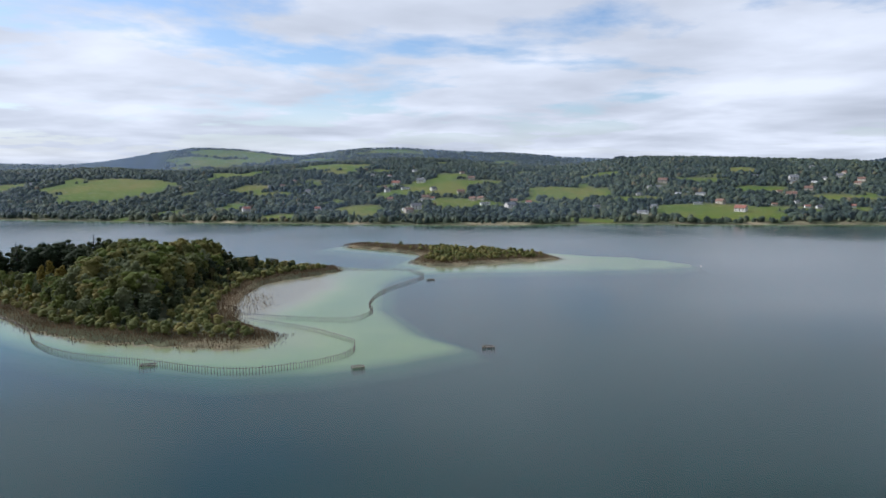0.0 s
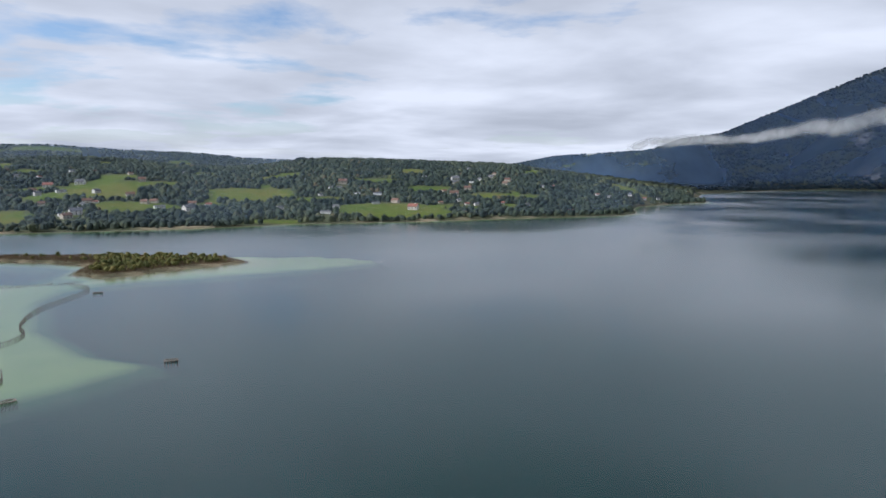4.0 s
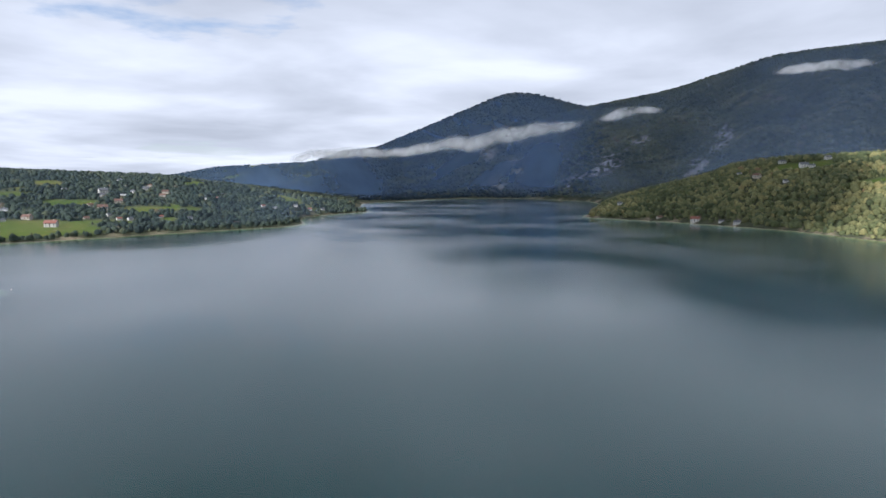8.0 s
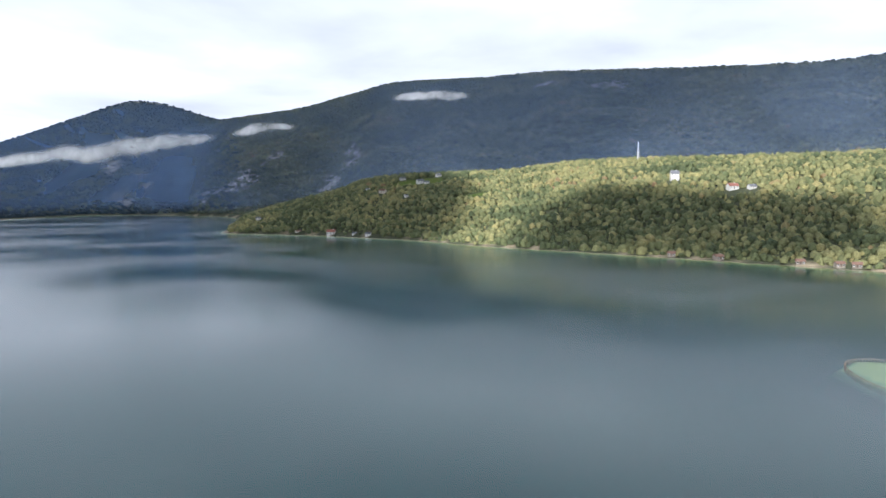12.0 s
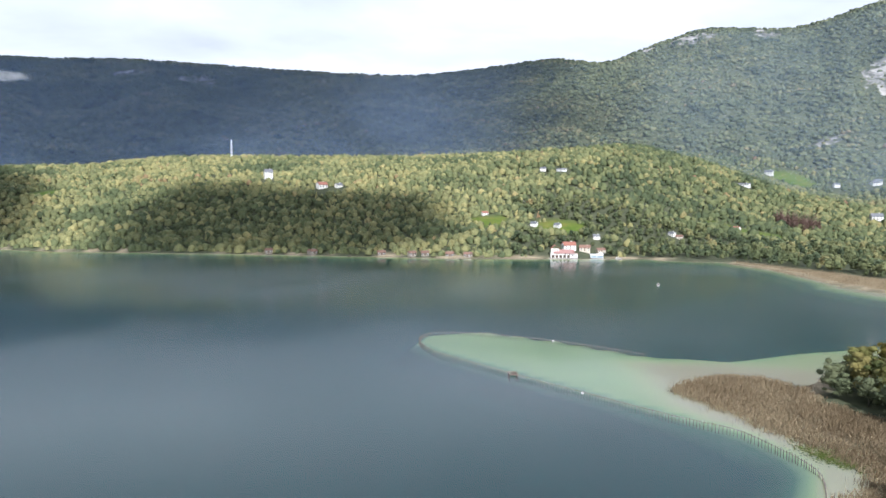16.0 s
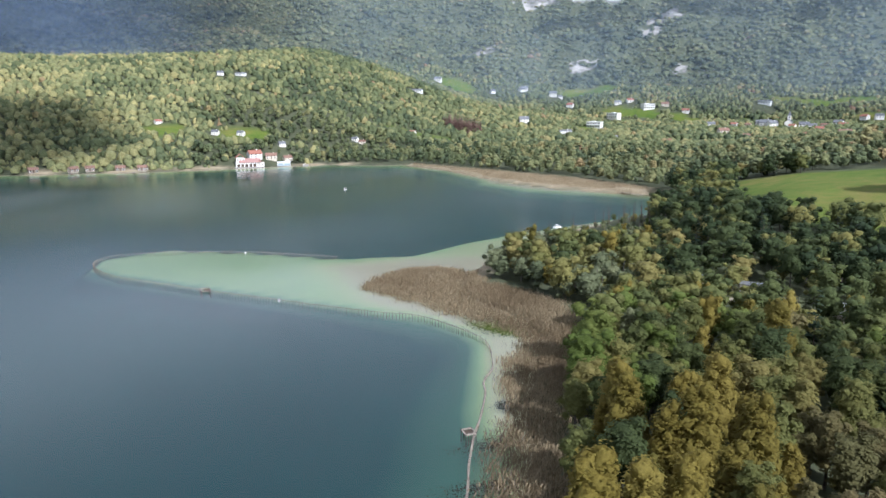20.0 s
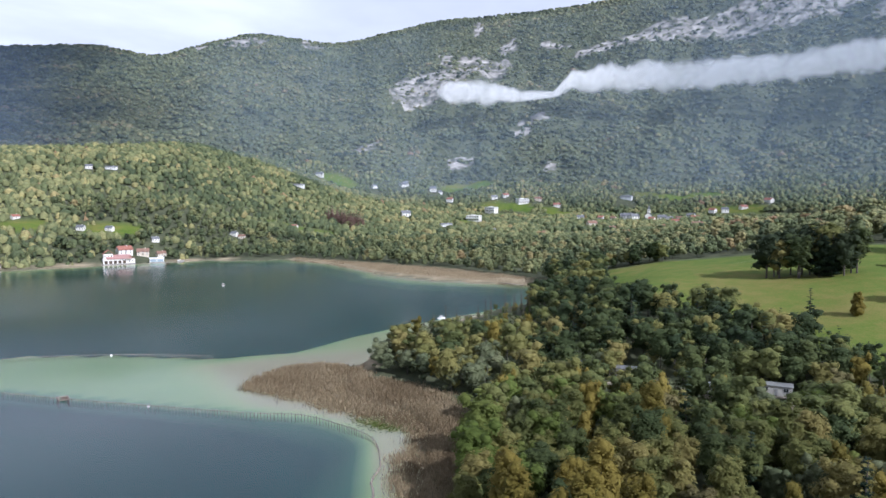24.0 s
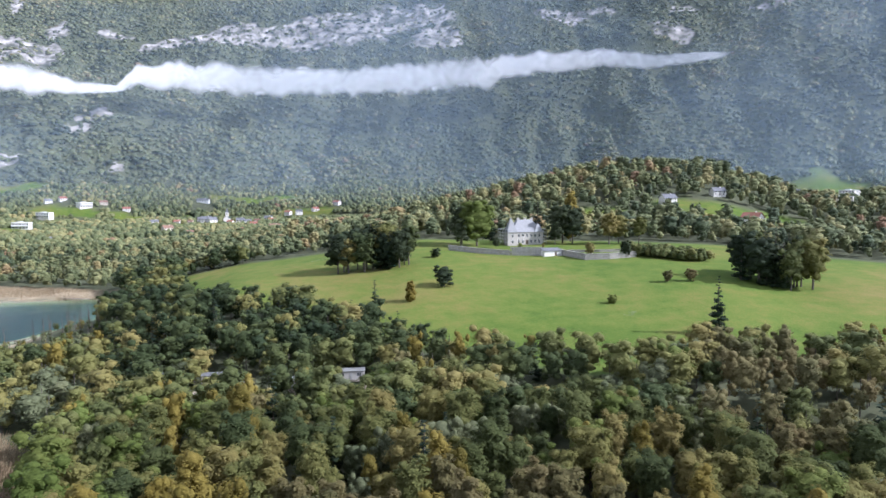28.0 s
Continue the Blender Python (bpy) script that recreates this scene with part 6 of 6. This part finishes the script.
pile_fence("pile_fence", smooth_line(FENCE_A), 0.95, 1.3, "curved grey palisade of piles in front of the wooded island")
pile_fence("pile_fence", smooth_line([(-31, 234), (-42, 246), (-57, 258), (-80, 271)]), 0.95, 1.2, "curved grey palisade of piles in chalky shallows")
pile_fence("pile_fence", smooth_line([(-82, 279), (-56, 271), (-37, 270), (-30, 285), (-33, 302), (-29, 335), (-11, 378), (-20, 400)]), 0.95, 1.25, "winding grey palisade of piles between the islands")
FENCE_E = [(86, -123), (96, -134), (110, -138), (123, -139), (134, -134), (152, -128), (172, -122), (195, -115), (208, -112), (233, -106), (256, -109), (265, -120), (256, -137), (229, -159), (196, -175)]
pile_fence("pile_fence", smooth_line(FENCE_E), 1.0, 0.95, "long pale palisade of piles round the sunken sandbank")


def log_boom(points, label):
    """Floating logs chained end to end in pairs."""
    root = new("log_boom")
    tagged(root, label, "log boom")
    rng = random.Random(8)
    line = smooth_line(points, 6)
    for (ax, ay), (bx, by) in zip(line, line[1:]):
        for side in (-0.13, 0.13):
            d = Vector((bx - ax, by - ay, 0)).normalized()
            o = Vector((-d.y, d.x, 0)) * (side + rng.uniform(-.05, .05))
            bm = bmesh.new()
            tube(bm, (ax + o.x + d.x * 0.1, ay + o.y + d.y * 0.1, 0.06 + rng.uniform(-.04, .06)), (bx + o.x - d.x * 0.1, by + o.y - d.y * 0.1, 0.06 + rng.uniform(-.04, .06)), 0.11, 0.09, 8)
            part("log", bm, timber, root)
        if rng.random() < 0.8:
            bm = bmesh.new()
            tube(bm, (ax, ay, -1), (ax, ay, 0.75), 0.09, 0.08, 6)
            part("stake", bm, timber, root)


log_boom([(86, -123), (84.5, -120.5), (82, -114), (78, -109), (72, -99), (69.5, -94), (66.5, -89), (63, -83.5), (59, -78), (54, -70), (47, -60)], "pale grey floating logs chained beside the reed bed")


def pile_box(x, y, turn, w, d, label):
    """A small square platform of piles with timber beams on top and a broken floor."""
    root = thing("pile_platform", x, y, 0, turn, label, "platform", "pile platforms in the lake")
    for sx, sy, x1, y1, x2, y2 in ((0, -1, -w / 2, -d / 2, w / 2, -d / 2), (0, 1, -w / 2, d / 2, w / 2, d / 2), (-1, 0, -w / 2, -d / 2, -w / 2, d / 2), (1, 0, w / 2, -d / 2, w / 2, d / 2)):
        part("beam", boxes((min(x1, x2) - 0.16, min(y1, y2) - 0.16, 0.28, max(x1, x2) + 0.16, max(y1, y2) + 0.16, 0.50), bevel=0.03), timber, root)
    rng = random.Random(int(x))
    n = 5
    for i in range(n):
        for px, py in ((-w / 2 + w * i / (n - 1), -d / 2), (-w / 2 + w * i / (n - 1), d / 2)):
            bm = bmesh.new()
            tube(bm, (px, py, -2), (px + rng.uniform(-.05, .05), py, 0.45 + rng.uniform(0, 0.35)), 0.1, 0.09, 6)
            part("post", bm, timber, root)
    for i in range(9):
        bx = -w / 2 + w * (i + 0.5) / 9
        part("slat", boxes((bx - 0.13, -d / 2 + 0.1, 0.14, bx + 0.13, d / 2 - 0.1 - rng.uniform(0, 0.8), 0.20)), dark_wood, root)


for x, y, turn, w, d in [(-91, 206, 10, 4.2, 2.2), (-26, 203, 20, 3.4, 2.2), (15, 226, 0, 3.8, 2.4), (-7, 367, 5, 4.0, 2.4), (194, -116.5, -25, 4.2, 2.6), (70.2, -93, 60, 2.0, 2.3)]:
    pile_box(x, y, turn, w, d, "small weathered timber platform on piles in the lake")


def boat(x, y, turn, label, length=5.0):
    root = thing("motor_boat", x, y, 0, turn, label, "boat", "boats on the lake")
    bm = bmesh.new()
    rings = []
    for u, half, low in ((-0.5, 0.8, -0.15), (-0.2, 0.95, -0.2), (0.2, 0.8, -0.15), (0.42, 0.35, 0.0), (0.5, 0.03, 0.25)):
        rings.append([bm.verts.new((u * length, s * half * k, z)) for s, k, z in ((-1, 1, 0.6), (-1, 0.75, low), (1, 0.75, low), (1, 1, 0.6), (1, 0.82, 0.58), (1, 0.6, 0.1), (-1, 0.6, 0.1), (-1, 0.82, 0.58))])
    for a, b in zip(rings, rings[1:]):
        for i in range(8):
            bm.faces.new((a[i], a[(i + 1) % 8], b[(i + 1) % 8], b[i]))
    bm.faces.new(rings[0])
    bmesh.ops.recalc_face_normals(bm, faces=bm.faces[:])
    part("hull", bm, white_paint, root)
    part("thwart", boxes((-1.2, -0.7, 0.35, -0.8, 0.7, 0.42), (0.6, -0.6, 0.35, 0.95, 0.6, 0.42)), timber, root)
    part("outboard_motor", boxes((-length / 2 - 0.4, -0.18, 0.1, -length / 2, 0.18, 1.0), bevel=0.05), slate, root)
    part("canopy", boxes((-0.5, -0.75, 1.35, 1.0, 0.75, 1.42), (-0.45, -0.7, 0.5, -0.38, -0.63, 1.36), (-0.45, 0.63, 0.5, -0.38, 0.7, 1.36), (0.9, -0.5, 0.5, 0.97, -0.43, 1.36), (0.9, 0.43, 0.5, 0.97, 0.5, 1.36)), white_paint, root)


boat(346.5, -318, 130, "small white motor boat alone on the bay", 5.5)
boat(163, -285, 60, "small white boat moored in the shallows", 4.5)


def buoy(x, y):
    root = thing("buoy", x, y, 0, 0, "small white round buoy on the water", "buoy", "white buoys")
    bm = bmesh.new()
    bmesh.ops.create_uvsphere(bm, u_segments=12, v_segments=8, radius=0.4)
    bmesh.ops.scale(bm, vec=(1, 1, 1.15), verts=bm.verts)
    bmesh.ops.translate(bm, vec=(0, 0, 0.25), verts=bm.verts)
    part("float", bm, white_paint, root)
    bm = bmesh.new()
    tube(bm, (0, 0, 0.65), (0, 0, 1.2), 0.05, 0.05, 6)
    part("stem", bm, steel, root)


for x, y in ((231, -157.5), (166, -124), (126, 440), (156, 413)):
    buoy(x, y)


def jetty(x0, y0, x1, y1, w, label):
    root = new("jetty")
    tagged(root, label, "jetty")
    d = Vector((x1 - x0, y1 - y0, 0))
    n = int(d.length / 0.6)
    ang = math.degrees(math.atan2(d.y, d.x))
    bm = boxes((-0.27, -w / 2, 0.62, 0.27, w / 2, 0.7))
    me = bpy.data.meshes.new("plank")
    bm.to_mesh(me)
    bm.free()
    me.materials.append(timber)
    for i in range(n):
        ob = new("plank", me)
        ob.parent = root
        ob.matrix_basis = pose(x0 + d.x * (i + 0.5) / n, y0 + d.y * (i + 0.5) / n, 0, 0, 0, ang)
    for i in range(0, n, 6):
        for s in (-1, 1):
            bm = bmesh.new()
            px, py = x0 + d.x * i / n - d.normalized().y * s * w / 2, y0 + d.y * i / n + d.normalized().x * s * w / 2
            tube(bm, (px, py, -2), (px, py, 1.0), 0.1, 0.09, 6)
            part("post", bm, timber, root)


jetty(150, -300, 158, -292, 1.4, "short timber jetty on the wooded bank")
jetty(204, -424, 176, -414, 2.0, "long low timber jetty in the bay")
jetty(505, -402, 498, -396, 2.0, "timber jetty beside the blue boathouse")
for x, y in ((662, -172), (569, -284), (602, -248), (640, -200), (690, -130)):
    d = math.hypot(x, y)
    jetty(x, y, x - 9 * x / d, y - 9 * y / d, 2.2, "small timber landing stage on the wooded shore")


def lily_patch():
    rng = np.random.RandomState(14)
    n = 900
    x, y = 101 + rng.normal(size=n) * 4.4, -145 + rng.normal(size=n) * 2.2
    a = np.linspace(0, 5.7, 8)
    r = rng.uniform(0.14, 0.3, n)
    v = np.zeros((n, 9, 3))
    v[:, 0] = np.stack([x, y, np.full(n, 0.03)], 1)
    t0 = rng.uniform(0, 6.28, n)
    for i, q in enumerate(a):
        v[:, i + 1] = np.stack([x + r * np.cos(t0 + q), y + r * np.sin(t0 + q), 0.03 + rng.uniform(-0.01, 0.05, n)], 1)
    tri = np.array([(0, i + 1, i + 2) for i in range(7)])
    f = (tri[None] + (np.arange(n) * 9)[:, None, None]).reshape(-1, 3)
    tagged(new("lily_pads", mesh_from("lily_pads", v.reshape(-1, 3), f, leaf_bright)), "floating green lily pads beside the reeds", "lily pads", kind="stuff")


lily_patch()

# ---- clouds and mist ----


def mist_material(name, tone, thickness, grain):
    """Thin mist, and tinted sheets that imitate haze: lit by the sky and sun like any surface, mostly clear, in wisps.
    """
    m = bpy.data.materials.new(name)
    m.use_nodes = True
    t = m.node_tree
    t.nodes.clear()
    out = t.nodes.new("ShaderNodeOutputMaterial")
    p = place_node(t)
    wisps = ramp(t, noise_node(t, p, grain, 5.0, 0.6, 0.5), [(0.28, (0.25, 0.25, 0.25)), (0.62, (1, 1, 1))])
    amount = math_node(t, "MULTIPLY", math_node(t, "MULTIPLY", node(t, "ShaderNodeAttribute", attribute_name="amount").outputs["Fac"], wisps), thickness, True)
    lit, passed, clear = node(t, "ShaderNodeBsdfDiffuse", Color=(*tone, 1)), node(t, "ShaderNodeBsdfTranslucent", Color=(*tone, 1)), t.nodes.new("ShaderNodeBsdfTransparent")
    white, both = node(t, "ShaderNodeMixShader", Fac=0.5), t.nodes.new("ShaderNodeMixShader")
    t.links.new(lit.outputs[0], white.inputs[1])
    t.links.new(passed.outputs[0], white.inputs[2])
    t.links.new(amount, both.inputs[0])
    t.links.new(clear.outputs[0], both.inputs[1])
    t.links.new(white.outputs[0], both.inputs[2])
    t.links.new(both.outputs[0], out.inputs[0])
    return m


def slope_place(az, el):
    """Where a line of sight from the camera meets the slopes."""
    r = np.geomspace(700, 4800, 900)
    a = math.radians(az)
    z = height(-math.sin(a) * r, math.cos(a) * r)
    k = np.argmax(z > EYE + r * math.tan(math.radians(el)))
    return float(r[k]) if k else 4700.0


def sheet(name, x, y, z, rows, columns, amount, mat, label):
    i, j = np.meshgrid(np.arange(columns - 1), np.arange(rows - 1))
    i, j = i.ravel(), j.ravel()
    f = np.stack([j * columns + i, j * columns + i + 1, (j + 1) * columns + i + 1, (j + 1) * columns + i], 1)
    me = mesh_from(name, np.stack([x.ravel(), y.ravel(), z.ravel()], 1), f, mat, {"amount": amount.ravel()}, True)
    return tagged(new(name, me), label, "mist", kind="stuff")


def mist_band(line, thick, mat, label, layers=3, seed=1, away=None):
    """A bank of mist along a slope, or at distance away to fit the camera's view: a few soft layers one behind the
    other. line: azimuth, elevation angle, half thickness.
    """
    line = np.array(sorted(line))
    columns = int((line[-1, 0] - line[0, 0]) / 0.11)
    az = np.linspace(line[0, 0], line[-1, 0], columns)
    el, half = np.interp(az, line[:, 0], line[:, 1]), np.interp(az, line[:, 0], line[:, 2])
    few = np.linspace(line[0, 0], line[-1, 0], 90)
    r0 = np.array([slope_place(a, e - h) for a, e, h in zip(few, np.interp(few, line[:, 0], line[:, 1]), np.interp(few, line[:, 0], line[:, 2]))])
    r0 = np.array([r0[max(0, i - 7):i + 8].min() for i in range(len(r0))])
    kernel = np.hanning(33)[1:-1] / np.hanning(33).sum()
    r0 = np.interp(az, few, np.convolve(np.pad(r0, 15, mode="edge"), kernel, "valid"))
    for layer in range(layers):
        v = np.linspace(-1, 1, 21)
        V, A = np.meshgrid(v, az, indexing="ij")
        R = (r0[None] if away is None else away) - 60 - 30 * layer + 0 * V
        lump = 0.42 * waves(A * 45, V * 9 + 40 * layer, 130, seed + layer, 4)
        E = el[None] + half[None] * (V * (0.8 + 0.15 * layer) + lump)
        a = np.radians(A)
        ends = smoothstep(line[0, 0], line[0, 0] + 1.5, A) * smoothstep(line[-1, 0], line[-1, 0] - 1.5, A)
        body = np.clip(1 - V ** 2, 0, 1) ** 1.15 * ends * (0.75 + 0.45 * np.clip(waves(A * 45, V * 18, 160, seed + 9 + layer, 3), -0.8, 1))
        sheet("mist_bank", -np.sin(a) * R, np.cos(a) * R, EYE + R * np.tan(np.radians(E)), 21, columns, np.clip(body * thick, 0, 1), mat, label)


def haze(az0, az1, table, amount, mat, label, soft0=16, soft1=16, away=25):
    """Haze imitated by an upright tinted sheet over a slope's foot, as high as the crest looks from the camera."""
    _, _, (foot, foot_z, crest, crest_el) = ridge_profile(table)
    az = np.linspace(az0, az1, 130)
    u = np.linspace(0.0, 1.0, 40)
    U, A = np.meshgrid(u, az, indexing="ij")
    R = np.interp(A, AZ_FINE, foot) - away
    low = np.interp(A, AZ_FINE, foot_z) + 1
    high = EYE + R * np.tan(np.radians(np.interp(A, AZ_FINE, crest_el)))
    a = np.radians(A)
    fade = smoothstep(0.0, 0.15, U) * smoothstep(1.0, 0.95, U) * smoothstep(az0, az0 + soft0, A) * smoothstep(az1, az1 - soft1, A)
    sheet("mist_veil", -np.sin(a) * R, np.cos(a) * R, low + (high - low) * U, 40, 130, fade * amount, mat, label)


white_mist = mist_material("white mist", (0.95, 0.95, 0.95), 1.0, 0.012)
# tints of the added sheets that stand in for haze of distance
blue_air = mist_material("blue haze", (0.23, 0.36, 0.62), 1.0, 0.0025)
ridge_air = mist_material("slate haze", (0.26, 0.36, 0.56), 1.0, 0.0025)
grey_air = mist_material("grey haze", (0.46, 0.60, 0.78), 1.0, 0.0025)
mist_band([(-40.4, 1.51, 0.28), (-42.3, 2.05, 0.42), (-45.8, 2.21, 0.47), (-49.5, 2.24, 0.38), (-53.0, 2.9, 0.56), (-55.0, 2.94, 0.66), (-58.4, 3.62, 0.75), (-62.8, 4.36, 0.47), (-64.6, 4.53, 0.19)],
          0.8, white_mist, "white band of mist along the far mountain", 3, 1, 1680)
mist_band([(-65.3, 4.76, 0.19), (-67.3, 5.24, 0.56), (-68.7, 5.48, 0.38), (-70.8, 5.41, 0.23)],
          1.2, white_mist, "thin wisp of mist on the ridge", 2, 2, 1560)
mist_band([(-78.0, 7.85, 0.23), (-80.3, 8.05, 0.42), (-83.0, 8.05, 0.47), (-85.0, 8.1, 0.19)],
          1.3, white_mist, "small white cloud on the ridge", 2, 3, 1480)
mist_band([(-149.6, 8.19, 0.38), (-151.0, 8.22, 0.85), (-153.7, 8.26, 1.03), (-156.5, 7.97, 0.47), (-159.3, 7.97, 0.28), (-160.7, 8.95, 0.66), (-163.0, 9.15, 1.03), (-166.2, 9.09, 1.13), (-172.8, 9.1, 1.03), (-177.1, 9.24, 1.03), (-177.8, 9.4, 1.03), (-180.5, 9.53, 1.13), (-185.1, 9.9, 1.22), (-187.9, 10.06, 1.13), (-190.6, 10.59, 0.85), (-194.3, 10.79, 0.75), (-196.9, 10.95, 0.75), (-200.8, 10.51, 0.56), (-204.1, 10.56, 0.38), (-206.9, 10.69, 0.19)],
          2.0, white_mist, "long white bank of mist below the cliffs", 3, 4)
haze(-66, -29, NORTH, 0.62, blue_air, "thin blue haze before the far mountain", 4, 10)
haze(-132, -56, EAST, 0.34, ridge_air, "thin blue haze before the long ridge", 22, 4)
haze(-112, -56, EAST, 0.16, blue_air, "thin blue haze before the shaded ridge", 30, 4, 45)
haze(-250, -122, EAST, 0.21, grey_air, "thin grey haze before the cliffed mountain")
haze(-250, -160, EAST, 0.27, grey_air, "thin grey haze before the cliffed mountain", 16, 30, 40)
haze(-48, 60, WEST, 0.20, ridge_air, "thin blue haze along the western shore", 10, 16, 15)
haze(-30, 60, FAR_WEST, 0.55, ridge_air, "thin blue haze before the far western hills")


def cloud(outline, base, thick, label, seed, soft, dense=1.0):
    """A broad flat-bottomed cloud, out of view and added to cast shade: a lumpy closed slab."""
    xs, ys = [p[0] for p in outline], [p[1] for p in outline]
    step = max(max(xs) - min(xs), max(ys) - min(ys)) / 60
    gx, gy = np.meshgrid(np.arange(min(xs) - step * 2, max(xs) + step * 2, step), np.arange(min(ys) - step * 2, max(ys) + step * 2, step))
    d = outline_distance(outline, gx, gy) + step * 2.2 * waves(gx, gy, step * 12, seed, 4)
    t = smoothstep(0, step * 5, d)
    top = base + thick * t * (0.7 + 0.5 * waves(gx, gy, step * 8, seed + 1, 4))
    low = base - thick * 0.25 * t * (0.6 + 0.5 * waves(gx, gy, step * 9, seed + 2, 3))
    n, c = gx.size, gx.shape[1]
    j, i = np.where(d[:-1, :-1] > 0)
    q = np.stack([j * c + i, j * c + i + 1, (j + 1) * c + i + 1, (j + 1) * c + i], 1)
    verts = np.concatenate([np.stack([gx.ravel(), gy.ravel(), top.ravel()], 1), np.stack([gx.ravel(), gy.ravel(), low.ravel()], 1)])
    thin = (dense * smoothstep(0, soft, d)).ravel()
    me = mesh_from("cloud", verts, np.concatenate([q, q[:, ::-1] + n]), cloud_white, {"amount": np.concatenate([thin, thin])}, True)
    tagged(new("cloud", me), label, "cloud", kind="structure")


def cloud_material():
    m = bpy.data.materials.new("cloud")
    m.use_nodes = True
    t = m.node_tree
    t.nodes.clear()
    out = t.nodes.new("ShaderNodeOutputMaterial")
    tone = ramp(t, noise_node(t, place_node(t), 0.004, 5.0), [(0.3, (0.80, 0.82, 0.86)), (0.7, (0.93, 0.94, 0.96))])
    lit, passed, both = t.nodes.new("ShaderNodeBsdfDiffuse"), t.nodes.new("ShaderNodeBsdfTranslucent"), node(t, "ShaderNodeMixShader", Fac=0.5)
    for s in (lit, passed):
        t.links.new(tone, s.inputs[0])
    t.links.new(lit.outputs[0], both.inputs[1])
    t.links.new(passed.outputs[0], both.inputs[2])
    # thin and clear towards its edges
    clear, whole = t.nodes.new("ShaderNodeBsdfTransparent"), t.nodes.new("ShaderNodeMixShader")
    t.links.new(node(t, "ShaderNodeAttribute", attribute_name="amount").outputs["Fac"], whole.inputs[0])
    t.links.new(clear.outputs[0], whole.inputs[1])
    t.links.new(both.outputs[0], whole.inputs[2])
    t.links.new(whole.outputs[0], out.inputs[0])
    return m


cloud_white = cloud_material()
# unseen clouds, outlined so that their shadows fall on chosen slopes and water
cloud([(-700, 2700), (-1000, 1800), (-760, 1150), (-600, 494), (-640, 100), (-760, -150), (-660, -380), (-200, -840), (1012, -1300), (2000, 500), (2866, 2480), (1762, 3844), (0, 2900)], 1500, 90, "broad grey-white cloud over the lake and northern ridge", 3, 520)
cloud([(-1252, 573), (-1100, 564), (-947, 477), (-952, 393), (-1087, 273), (-1165, 156), (-1269, 166), (-1413, 218), (-1384, 204), (-1394, 334), (-1294, 494)], 1500, 60, "small white cloud drifting west of the lake", 4, 75, 0.92)
cloud([(-800, 590), (-1100, 600), (-1190, 740), (-1080, 1100), (-730, 1293), (-520, 1011), (-560, 670)], 1500, 60, "small white cloud drifting over the lake", 5, 70, 1.0)
cloud([(-2060, 560), (-1950, 760), (-1780, 1150), (-1300, 1330), (-1130, 1000), (-1190, 640), (-1500, 480), (-1850, 470)], 1500, 60, "thin grey cloud drifting past the lake", 6, 200, 0.85)
